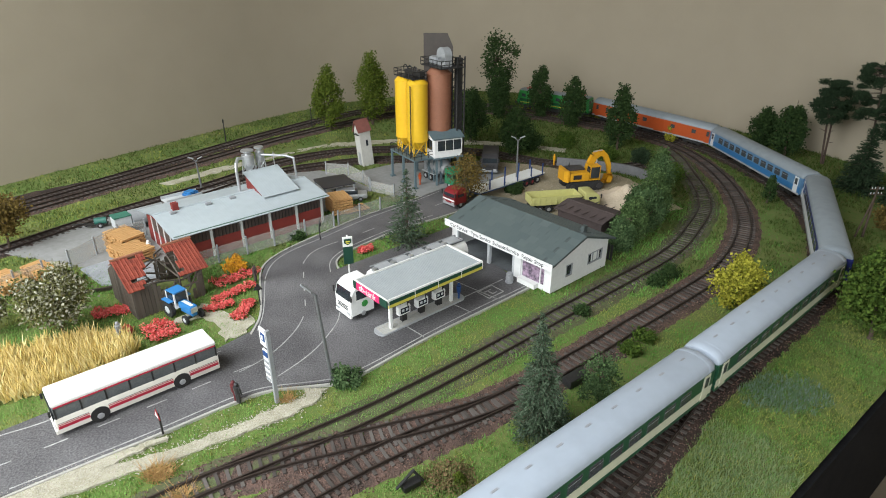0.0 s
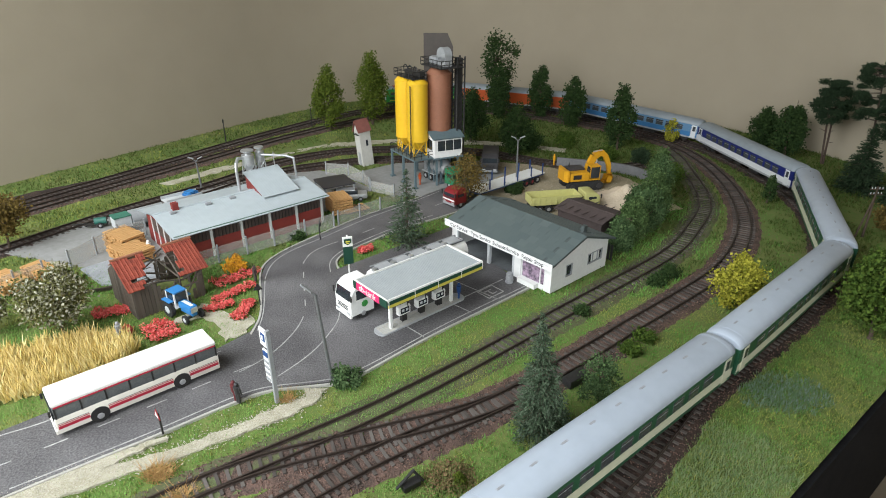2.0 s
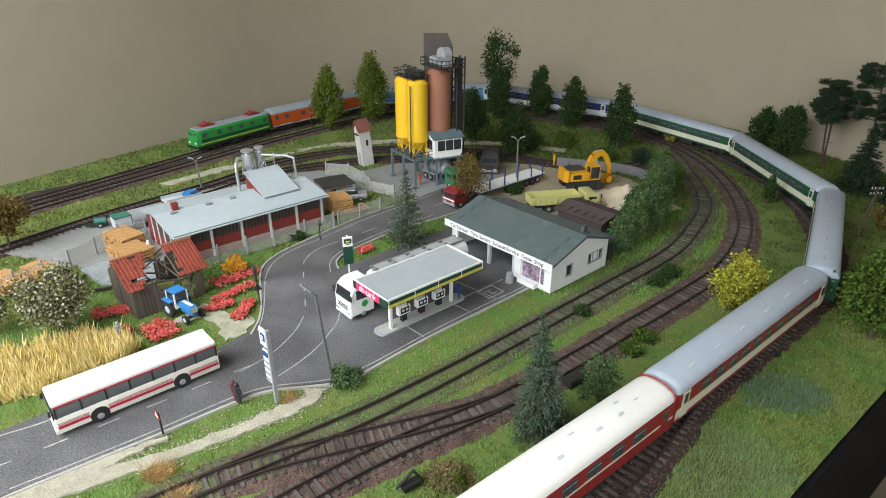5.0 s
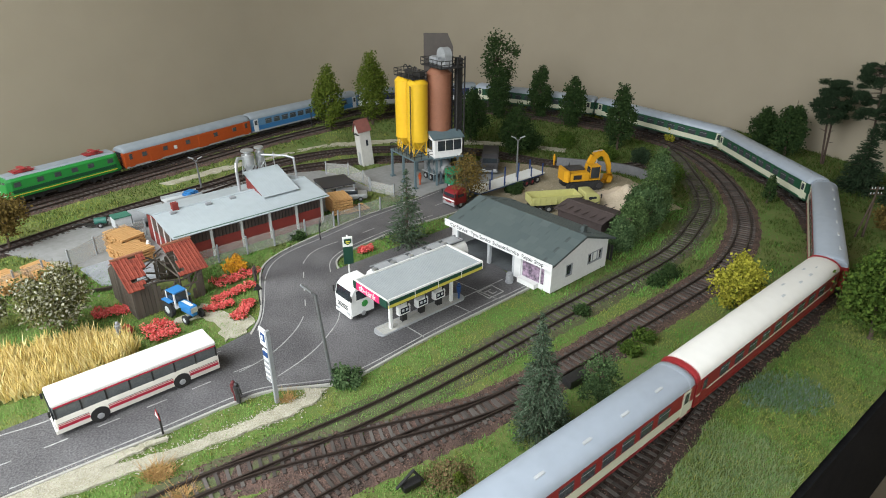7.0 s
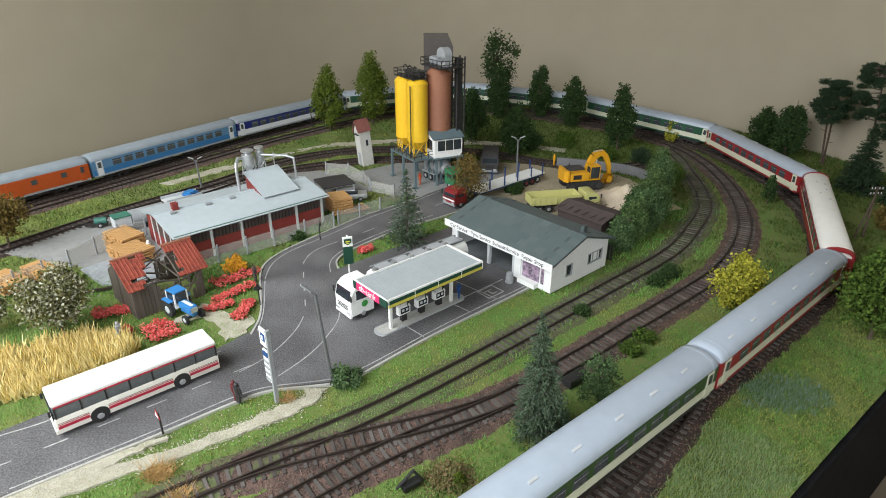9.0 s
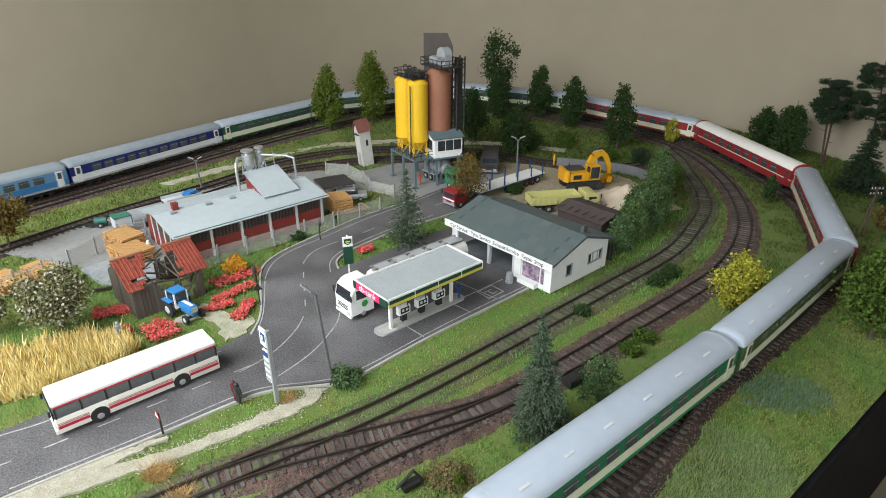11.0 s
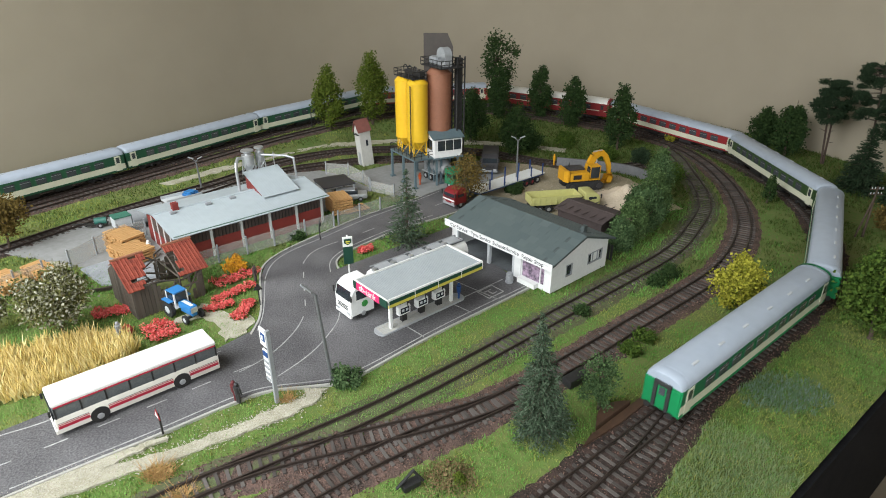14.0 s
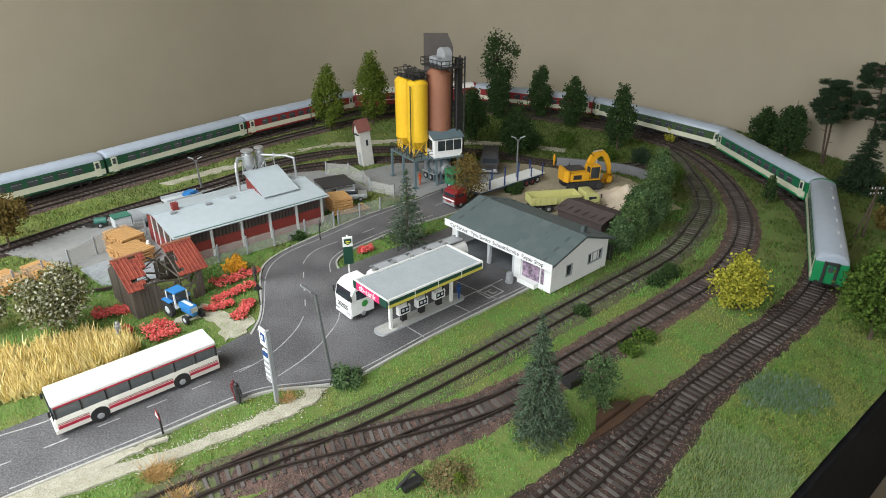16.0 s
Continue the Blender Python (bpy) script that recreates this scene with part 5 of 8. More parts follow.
def street_lamp(x, y, h, rz, lean=0.0, arms=1, label="grey street lamp with a single angled head"):
    l = thing("street_lamp", x, y, -0.3, rz, label, "street lamp", "street lamps", rx=0, ry=lean)
    bm = B()
    rod(bm, (0, 0, 0), (0, 0, h - 0.4), 0.15, 0.10, 8)
    part("pole", bm, M_POLE, l)
    for k in range(arms):
        s = -1 if k == 0 else 1
        bm = B()
        rod(bm, (0, 0, h - 0.45), (s * 0.35, 0, h - 0.1), 0.08, 0.07, 6)
        part("arm", bm, M_POLE, l)
        bm = B()
        if arms == 1:
            box(bm, s * 0.55, 0, h + 0.22, 0.95, 0.24, 0.14, ry=-s * 48, bev=0.05)
        else:
            box(bm, s * 0.62, 0, h + 0.08, 0.75, 0.24, 0.12, ry=-s * 24, bev=0.04)
        part("lamp_head", bm, M_GREY, l)


street_lamp(-8.5, 37.3, 7.9, 10, -4.5)
street_lamp(10.3, 80.6, 7.0, 0, -1.0, 2, "pale grey street lamp with two heads")
street_lamp(-33.5, 78.9, 4.4, 0, -2.0, 2, "pale grey street lamp with two heads")


# ---- bus ----
M_BUS = mat("bus_cream", (0.74, 0.71, 0.64), (0.68, 0.65, 0.58), 0.35, 0, 0.3, 0.01)
M_BUS_RED = mat("bus_red", (0.42, 0.02, 0.045), (0.36, 0.018, 0.04), 0.35, 0, 0.3, 0.01)


def bus():
    c = thing("bus", -22.2, 35.35, -0.27, AX, "cream touring bus with red stripes parked on the road", "bus")
    hl, hw = 5.55, 1.27
    bm = B()
    box(bm, 0, 0, 1.05, 2 * hl, 2 * hw, 1.35, bev=0.12)
    part("body", bm, M_BUS, c, smooth=True)
    bm = B()
    box(bm, 0, 0, 2.15, 2 * hl - 0.08, 2 * hw - 0.06, 0.95, bev=0.06)
    part("window_band", bm, mat("bus_pane", (0.085, 0.092, 0.095), (0.12, 0.128, 0.13), 0.12, 0, 0.8, 0.0, 0.6), c, smooth=True)
    bm = B()
    box(bm, 0, 0, 2.86, 2 * hl - 0.05, 2 * hw - 0.04, 0.34, bev=0.14)
    part("roof", bm, mat("bus_roof", (0.82, 0.81, 0.78), (0.78, 0.77, 0.74), 0.4, 0, 0.3, 0.01), c, smooth=True)
    for sy in (-1, 1):
        y = sy * hw
        boxpart("roof_stripe", c, M_BUS_RED, (0, y, 2.68, 2 * hl - 0.3, 0.05, 0.10), "red roof line")
        for x in np.linspace(-hl + 0.15, hl - 0.15, 8):
            boxpart("pillar", c, M_DARK, (x, y - sy * 0.01, 2.15, 0.10, 0.05, 0.9))
        for x in np.linspace(-hl + 0.9, hl - 0.9, 12):
            boxpart("seat_back", c, M_GREY, (x, sy * 0.85, 1.95, 0.14, 0.7, 0.55))
        for x0, x1 in ((-hl + 0.1, -hl + 2.0), (-hl + 3.2, hl - 3.5), (hl - 2.3, hl - 0.1)):
            boxpart("side_stripe", c, M_BUS_RED, ((x0 + x1) / 2, y + sy * 0.005, 0.92, x1 - x0, 0.03, 0.24), "red side stripe")
            boxpart("side_stripe", c, M_BUS_RED, ((x0 + x1) / 2, y + sy * 0.005, 1.14, x1 - x0, 0.03, 0.06), "thin red side stripe")
            boxpart("side_stripe", c, M_DARK, ((x0 + x1) / 2, y + sy * 0.005, 1.26, x1 - x0, 0.03, 0.03), "thin dark side stripe")
        for x in (-hl + 2.6, hl - 2.9):
            bm = B()
            rod(bm, (x, y - sy * 0.25, 0.62), (x, y + sy * 0.012, 0.62), 0.62, 0.62, 20)
            part("wheel_arch", bm, M_DARK, c)
            wheel(c, x, sy * (hw - 0.15), 0.5, 0.3)
    bm = B()
    box(bm, -hl - 0.01, 0, 2.05, 0.08, 2.2, 1.15, bev=0.03)
    part("windscreen", bm, M_PANE, c)
    bm = B()
    box(bm, -hl - 0.03, 0, 0.55, 0.16, 2.5, 0.35, bev=0.05)
    part("bumper", bm, M_BUS, c)
    for y in (-0.95, 0.95):
        bm = B()
        box(bm, -hl - 0.03, y, 0.95, 0.06, 0.42, 0.2, bev=0.03)
        part("headlight", bm, M_SILVER, c)
        bm = B()
        box(bm, -hl - 0.15, y * 1.3, 2.3, 0.15, 0.14, 0.45, bev=0.03)
        part("mirror", bm, M_DARK, c)
    bm = B()
    box(bm, 0, 0, 0.5, 2 * hl - 0.5, 2.2, 0.3)
    part("underframe", bm, M_DARK, c)
    for o in c.children:
        if not o.name.startswith(("wheel", "tyre")):
            o.data.transform(Matrix.Diagonal((1, 1, 0.92, 1)))


bus()

# ---- factory ----
M_BRICKRED = mat("red_panel", (0.23, 0.035, 0.028), (0.18, 0.028, 0.023), 0.7, 0, 0.5, 0.15)
M_CORRUGATED = mat("corrugated_sheet", (0.42, 0.47, 0.495), (0.38, 0.425, 0.45), 0.5, 0.05, 0.12, 0.05)
M_TRIM = mat("pale_trim", (0.60, 0.61, 0.60), (0.52, 0.53, 0.52), 0.6, 0, 0.5, 0.05)
M_SHUTTER = mat("brown_window_boards", (0.055, 0.042, 0.038), (0.085, 0.06, 0.05), 0.5, 0, 1.5, 0.1, stretch=(8, 8, 0.3))
M_GREENTRIM = mat("green_gutter", (0.10, 0.17, 0.13), None, 0.6, 0, 0.5, 0.05)


def corrugated(name, parent, m, sx, sy, pitch=0.3, mtl=None):
    """A sheet sx wide with its waves running along y, sy long."""
    n = int(sx / pitch) * 4
    x = np.linspace(-sx / 2, sx / 2, n)
    z = 0.006 * np.sin(x / pitch * math.tau)
    V = np.vstack([np.c_[x, np.full(n, -sy / 2), z], np.c_[x, np.full(n, sy / 2), z], np.c_[x, np.full(n, sy / 2), z - 0.08], np.c_[x, np.full(n, -sy / 2), z - 0.08]])
    F = [(k * n + i, k * n + i + 1, ((k + 1) % 4) * n + i + 1, ((k + 1) % 4) * n + i) for k in range(4) for i in range(n - 1)]
    ob = raw(name, V, F, mtl or M_CORRUGATED, parent)
    ob.matrix_basis = m
    return ob


def factory():
    h = thing("factory_hall", -27.2, 55.9, -0.29, 42.8, "red panelled factory hall with pale corrugated roof", "factory")
    L, W, E, R = 17.2, 9.0, 3.5, 4.35
    for y in (0.12, W - 0.12):
        boxpart("wall", h, M_BRICKRED, (L / 2, y, 1.0, L, 0.24, 2.0))
        boxpart("wall", h, M_SHUTTER, (L / 2, y, 2.65, L, 0.18, 1.3), "dark strip windows")
    s = -0.02
    for i in range(6):
        x = 0.12 + i * (L - 0.24) / 5
        bm = B()
        box(bm, x, s, E / 2, 0.26, 0.34, E, bev=0.02)
        part("pillar", bm, M_TRIM, h)
        if i < 5:
            for k in range(7):
                boxpart("window_bar", h, M_DARK, (x + 0.4 + k * 0.41, 0.0, 2.65, 0.05, 0.10, 1.3))
    boxpart("lintel", h, M_GREENTRIM, (L / 2, -0.55, E - 0.02, L + 0.9, 0.16, 0.16))
    for x in (0.12, L - 0.12):
        bm = B()
        ps = [(0.24, 0), (W - 0.24, 0), (W - 0.24, E), (W / 2, R), (0.24, E)]
        lo = [bm.verts.new((x - 0.12, y, z)) for y, z in ps]
        hi = [bm.verts.new((x + 0.12, y, z)) for y, z in ps]
        bm.faces.new(lo), bm.faces.new(hi[::-1])
        for k in range(5):
            j = (k + 1) % 5
            bm.faces.new((lo[j], lo[k], hi[k], hi[j]))
        g = part("gable_wall", bm, M_BRICKRED, h)
        for y in (0.3, 2.0, 3.8, 5.6, 7.3):
            boxpart("post", g, M_TRIM, (x - 0.12, y, 1.7, 0.14, 0.2, 3.3))
        for y in (1.1, 2.9, 4.7, 6.4):
            boxpart("window", g, M_SHUTTER, (x - 0.11, y, 2.45, 0.1, 1.3, 1.5))
    for side in (0, 1):
        ang = math.degrees(math.atan2(R - E, W / 2))
        ln = math.hypot(W / 2, R - E) + 0.85
        m = pose(0, 0, 0, ang if side == 0 else -ang, 0, 0)
        y = W / 2 - math.cos(radians(ang)) * ln / 2 * (1 if side == 0 else -1)
        m.translation = Vector((L / 2, y, R + 0.12 - math.sin(radians(ang)) * ln / 2)) * S
        corrugated("roof", h, m, L + 1.3, ln)
    bm = B()
    rod(bm, (-0.6, W / 2, R + 0.12), (L + 0.6, W / 2, R + 0.12), 0.12, 0.12, 8)
    part("ridge_cap", bm, M_CORRUGATED, h)
    # raised roof house with the two cyclones
    ang = radians(21)
    for x in (11.1, 15.2):
        bm = B()
        extrude_yz(bm, [(2.4, E + 0.5), (6.4, E + 0.5 + 4.4 * math.tan(ang)), (6.4, 4.0)], x - 0.1, x + 0.1)
        part("roof_house", bm, M_BRICKRED, h)
    boxpart("roof_house", h, M_BRICKRED, (13.15, 6.15, 4.85, 4.0, 0.2, 1.7))
    m = pose(0, 0, 0, math.degrees(ang), 0, 0)
    m.translation = Vector((13.15, 4.3, E + 0.86 + math.tan(ang) * 2.1)) * S
    corrugated("roof_panel", h, m, 4.6, 5.2)
    for x, y, r, z in ((12.0, 7.2, 0.72, 0.5), (13.7, 7.6, 0.55, 0.5)):
        bm = B()
        rod(bm, (x, y, 5.9), (x, y, 6.7), r * 0.45, r, 14, True)
        rod(bm, (x, y, 6.7), (x, y, 7.9), r, r, 14, True)
        rod(bm, (x, y, 7.9), (x, y, 8.3), r * 0.55, r * 0.55, 12, True)
        rod(bm, (x, y, 8.3), (x, y, 8.45), r * 1.05, r * 1.05, 16, True)
        part("cyclone", bm, M_SILVER, h, "silver dust cyclone", smooth=True)
        bm = B()
        for k in range(4):
            a = k * math.pi / 2 + 0.7
            rod(bm, (x + r * 1.3 * math.cos(a), y + r * 1.3 * math.sin(a), 5.3), (x + r * math.cos(a), y + r * math.sin(a), 7.0), 0.06, 0.06, 5)
            b2 = a + math.pi / 2
            rod(bm, (x + r * 1.3 * math.cos(a), y + r * 1.3 * math.sin(a), 5.6), (x + r * math.cos(b2), y + r * math.sin(b2), 6.7), 0.04, 0.04, 5)
        part("support_frame", bm, M_SILVER, h)
    bm = B()
    tube(bm, [(11.6, 7.2, 7.6), (10.6, 6.9, 7.75), (10.0, 6.2, 7.4), (9.75, 5.8, 6.6), (9.75, 5.6, 4.0)], 0.18, 10)
    part("duct", bm, M_SILVER, h, "silver bent duct", smooth=True)
    bm = B()
    tube(bm, [(13.2, 7.5, 7.6), (16.0, 5.6, 7.35), (16.8, 5.0, 7.0), (16.9, 4.9, 4.0)], 0.14, 8)
    rod(bm, (14.8, 6.2, 5.4), (14.8, 6.2, 7.9), 0.05, 0.05, 5)
    part("duct", bm, M_SILVER, h, "silver bent duct", smooth=True)
    bm = B()
    box(bm, 1.8, 4.5, 4.75, 0.65, 0.55, 1.0)
    part("chimney", bm, M_BRICKRED, h)
    for x in (1.3, 5.2, 8.0):
        bm = B()
        box(bm, x, 3.8, 4.45, 0.65, 0.4, 0.24, bev=0.03)
        part("roof_vent", bm, M_GREY, h)


factory()

# ---- silo plant ----
M_SILO_Y = mat("yellow_silo", (0.72, 0.44, 0.025), (0.66, 0.40, 0.02), 0.4, 0, 0.2, 0.02)
M_SILO_B = mat("brown_silo", (0.27, 0.115, 0.068), (0.23, 0.098, 0.058), 0.55, 0, 0.3, 0.05)
M_STEELBLUE = mat("steel_blue", (0.12, 0.17, 0.19), (0.095, 0.135, 0.15), 0.55, 0.1, 0.5, 0.05)
M_HOIST = mat("dark_grey_panel", (0.075, 0.062, 0.055), (0.058, 0.05, 0.045), 0.7, 0, 0.2, 0.1)


def lattice_rail(bm, pts, z, h=1.0, r=0.045):
    for a, b in zip(pts, pts[1:]):
        L = math.dist(a, b)
        n = max(1, int(L / 1.0))
        for k in range(n + 1):
            x, y = a[0] + (b[0] - a[0]) * k / n, a[1] + (b[1] - a[1]) * k / n
            rod(bm, (x, y, z), (x, y, z + h), r, r, 5)
        for q in (0.5, 1.0):
            rod(bm, (*a, z + h * q), (*b, z + h * q), r, r, 5)


def silo_plant():
    p = thing("silo_plant", -4.0, 83.4, -0.28, -57, "concrete mixing plant with two yellow and one brown silo", "silo plant")
    # local x runs along the long side of the platform, y across, away from the viewer
    bm = B()
    box(bm, 0.2, 0, 4.0, 6.9, 4.6, 0.22)
    deck = part("platform", bm, M_STEELBLUE, p)
    for x in (-3.1, 0.2, 3.5):
        for y in (-2.1, 2.1):
            bm = B()
            box(bm, x, y, 1.95, 0.26, 0.26, 3.9), box(bm, x, y, 0.1, 0.6, 0.6, 0.2)
            part("leg", bm, M_STEELBLUE, p)
    bm = B()
    lattice_rail(bm, [(-3.2, 2.25), (-3.2, -2.25), (3.6, -2.25), (3.6, 2.25)], 4.1, 0.9)
    part("railing", bm, M_DARK, deck)
    for x, y in ((-1.5, -0.6), (1.35, -0.35)):
        bm = B()
        rod(bm, (x, y, 6.3), (x, y, 14.0), 1.42, 1.42, 28)
        rod(bm, (x, y, 14.0), (x, y, 14.5), 1.42, 0.9, 28)
        rod(bm, (x, y, 4.9), (x, y, 6.3), 0.35, 1.42, 28)
        s = part("silo", bm, M_SILO_Y, p, "yellow cement silo", smooth=True)
        for zb in (6.2, 13.8):
            bm = B()
            rod(bm, (x, y, zb), (x, y, zb + 0.15), 1.46, 1.46, 28)
            part("silo_band", bm, M_SILO_Y, s)
        bm = B()
        for k in range(4):
            a, b = k * math.pi / 2 + 0.6, (k + 1) * math.pi / 2 + 0.6
            A, Bq = (x + 1.3 * math.cos(a), y + 1.3 * math.sin(a)), (x + 1.3 * math.cos(b), y + 1.3 * math.sin(b))
            rod(bm, (*A, 4.1), (*A, 6.4), 0.10, 0.10, 6)
            rod(bm, (*A, 4.1), (*Bq, 6.3), 0.06, 0.06, 5), rod(bm, (*Bq, 4.1), (*A, 6.3), 0.06, 0.06, 5)
        part("support_frame", bm, M_SILO_Y, s)
    bm = B()
    rod(bm, (2.2, -1.95, 4.1), (2.2, -1.95, 13.8), 0.09, 0.09, 6)
    rod(bm, (-3.2, -0.2, 4.1), (-3.2, -0.2, 14.2), 0.07, 0.07, 6)
    part("filling_pipe", bm, M_DARK, p)
    # brown silo behind
    bm = B()
    rod(bm, (1.5, 3.0, 5.0), (1.5, 3.0, 15.0), 1.72, 1.72, 32)
    rod(bm, (1.5, 3.0, 15.0), (1.5, 3.0, 15.9), 1.72, 0.9, 32)
    s = part("silo", bm, M_SILO_B, p, "brown aggregate silo", smooth=True)
    for z in (6.2, 8.6, 11.0, 13.2, 14.9):
        bm = B()
        rod(bm, (1.5, 3.0, z), (1.5, 3.0, z + 0.1), 1.77, 1.77, 32)
        part("silo_band", bm, M_SILO_B, s)
    bm = B()
    for k in range(6):
        a = k * math.tau / 6
        rod(bm, (1.5 + 1.5 * math.cos(a), 3.0 + 1.5 * math.sin(a), 0), (1.5 + 1.5 * math.cos(a), 3.0 + 1.5 * math.sin(a), 5.2), 0.12, 0.12, 6)
    part("support_frame", bm, M_STEELBLUE, s)
    # top platforms
    bm = B()
    box(bm, -0.2, -0.5, 14.6, 5.0, 2.2, 0.12)
    lattice_rail(bm, [(-2.7, -1.6), (2.3, -1.6), (2.3, 0.6), (-2.7, 0.6), (-2.7, -1.6)], 14.6, 0.9, 0.05)
    part("top_platform", bm, M_DARK, p, "black railed platform on the silos")
    bm = B()
    for x in (-1.6, -0.4, 1.0):
        for a0 in range(10):
            a, b = a0 * math.tau / 10, (a0 + 1) * math.tau / 10
            rod(bm, (x + 0.5 * math.cos(a), -0.4, 15.5 + 0.5 * math.sin(a)), (x + 0.5 * math.cos(b), -0.4, 15.5 + 0.5 * math.sin(b)), 0.07, 0.07, 5)
    box(bm, 0.2, 0.0, 15.1, 3.6, 1.0, 0.7, bev=0.08)
    part("machinery", bm, M_DARK, p)
    bm = B()
    box(bm, 2.0, 3.2, 16.0, 5.2, 3.6, 0.14)
    lattice_rail(bm, [(-0.6, 1.4), (4.6, 1.4), (4.6, 5.0), (-0.6, 5.0), (-0.6, 1.4)], 16.0, 0.95, 0.05)
    part("top_platform", bm, M_DARK, p, "black railed platform on the brown silo")
    bm = B()
    box(bm, 0.9, 3.0, 16.6, 1.8, 1.5, 1.1, bev=0.35)
    rod(bm, (2.6, 2.6, 17.4), (2.6, 3.7, 17.4), 1.05, 1.05, 18)
    box(bm, 2.6, 3.15, 16.6, 2.1, 1.1, 1.2)
    part("hoist_drum", bm, M_GREY, p, "grey hoist housing", smooth=True)
    # elevator tower with a dark back panel
    bm = B()
    for x, y in ((2.4, 4.6), (3.6, 4.6), (2.4, 5.8), (3.6, 5.8)):
        rod(bm, (x, y, 0), (x, y, 17.2), 0.12, 0.12, 6)
    for k in range(17):
        rod(bm, (2.4, 4.6, k), (3.6, 4.6, k + 1), 0.06, 0.06, 5)
        rod(bm, (3.6, 4.6, k), (3.6, 5.8, k + 1), 0.06, 0.06, 5)
        rod(bm, (2.4, 4.6, k), (2.4, 5.8, k), 0.06, 0.06, 5)
    box(bm, 3.0, 5.2, 8.5, 0.8, 0.8, 17)
    part("elevator_shaft", bm, M_DARK, p, "black lattice elevator shaft")
    # control cabin
    return p


silo_plant()


def silo_extras():
    # the back panel and the cabin stand square to the viewer's left
    c = thing("control_cabin", 0.0, 82.6, -0.28, 24, "white control cabin with grey pitched roof on stilts", "cabin")
    bm = B()
    box(bm, 0, 0, 5.45, 4.2, 3.4, 2.7, bev=0.04)
    part("wall", bm, M_SHOP_WALL, c)
    bm = B()
    box(bm, 0, 0, 4.0, 4.5, 3.7, 0.2)
    part("floor_plate", bm, M_STEELBLUE, c)
    for sy in (-1, 1):
        bm = B()
        box(bm, 0, sy * 0.95, 7.1, 4.7, 2.15, 0.16, rx=-sy * 18)
        part("roof", bm, M_STEELBLUE, c)
    bm = B()
    extrude_yz(bm, [(-1.7, 6.8), (1.7, 6.8), (0, 7.35)], -2.1, 2.1)
    part("gable", bm, M_SHOP_WALL, c)
    for x0 in (-1.2, 0, 1.2):
        boxpart("window", c, M_PANE, (x0 + 0.15, -1.7, 5.75, 1.08, 0.08, 1.4))
    boxpart("window", c, M_PANE, (-2.1, -0.1, 5.7, 0.08, 1.7, 1.4))
    for x in (-1.6, 1.6):
        for y in (-1.3, 1.3):
            bm = B()
            box(bm, x, y, 1.95, 0.24, 0.24, 3.9)
            part("stilt", bm, M_STEELBLUE, c)
    bm = B()
    for sx in (0.9, 1.9):
        box(bm, 2.6, sx - 1.4, 2.6, 0.5, 0.4, 3.6, ry=-28)
    part("chute", bm, M_DARK, c, "black loading chutes")
    b = thing("hoist_panel", -0.8, 90.0, -0.28, 0, "tall dark brown back panel of the silo elevator", "panel")
    bm = B()
    prof = [(-2.1, 0), (2.1, 0), (2.1, 17.6), (1.3, 19.4), (-2.1, 19.4)]
    lo = [bm.verts.new((x, 0, z)) for x, z in prof]
    hi = [bm.verts.new((x, 0.35, z)) for x, z in prof]
    bm.faces.new(lo), bm.faces.new(hi[::-1])
    for k in range(5):
        j = (k + 1) % 5
        bm.faces.new((lo[j], lo[k], hi[k], hi[j]))
    part("panel", bm, M_HOIST, b)


silo_extras()


# ---- plants ----
M_BARK = mat("bark", (0.085, 0.06, 0.042), (0.05, 0.036, 0.026), 0.9, 0, 1.5, 0.6, stretch=(1, 1, 0.3))
M_PINEBARK = mat("pine_bark", (0.085, 0.055, 0.042), (0.055, 0.038, 0.03), 0.9, 0, 1.5, 0.6, stretch=(1, 1, 0.3))


def leafmat(name, a, b, c):
    return island_mat(name, [a, b, c, b, a], 0.85, spec=0.1)


L_GREEN = leafmat("leaf_green", (0.035, 0.065, 0.012), (0.055, 0.095, 0.016), (0.085, 0.125, 0.022))
L_DARK = leafmat("leaf_dark", (0.018, 0.036, 0.012), (0.028, 0.054, 0.017), (0.045, 0.075, 0.022))
L_LIGHT = leafmat("leaf_light", (0.052, 0.080, 0.011), (0.080, 0.112, 0.015), (0.115, 0.14, 0.022))
L_YELLOW = leafmat("leaf_yellow", (0.17, 0.175, 0.02), (0.28, 0.27, 0.03), (0.40, 0.37, 0.055))
L_OCHRE = leafmat("leaf_ochre", (0.085, 0.060, 0.018), (0.125, 0.088, 0.024), (0.18, 0.125, 0.038))
L_BLOSSOM = leafmat("leaf_blossom", (0.080, 0.088, 0.024), (0.125, 0.120, 0.042), (0.46, 0.45, 0.36))
L_FIR = leafmat("fir_needles", (0.036, 0.058, 0.032), (0.056, 0.086, 0.050), (0.105, 0.135, 0.095))
L_PINE = leafmat("pine_needles", (0.014, 0.027, 0.014), (0.024, 0.042, 0.021), (0.036, 0.058, 0.029))
L_HEDGE = leafmat("hedge_green", (0.042, 0.074, 0.024), (0.064, 0.108, 0.036), (0.105, 0.155, 0.058))
L_SAPLING = leafmat("sapling_green", (0.040, 0.075, 0.030), (0.060, 0.105, 0.040), (0.10, 0.15, 0.065))
L_RED = leafmat("petal_red", (0.52, 0.06, 0.055), (0.70, 0.12, 0.11), (0.78, 0.24, 0.21))
L_ORANGE = leafmat("petal_orange", (0.55, 0.23, 0.02), (0.62, 0.33, 0.03), (0.5, 0.2, 0.02))
M_WHEAT = island_mat("wheat", [(0.56, 0.42, 0.14), (0.84, 0.68, 0.27), (0.92, 0.80, 0.44), (0.70, 0.54, 0.20), (0.46, 0.33, 0.10)], 0.8)
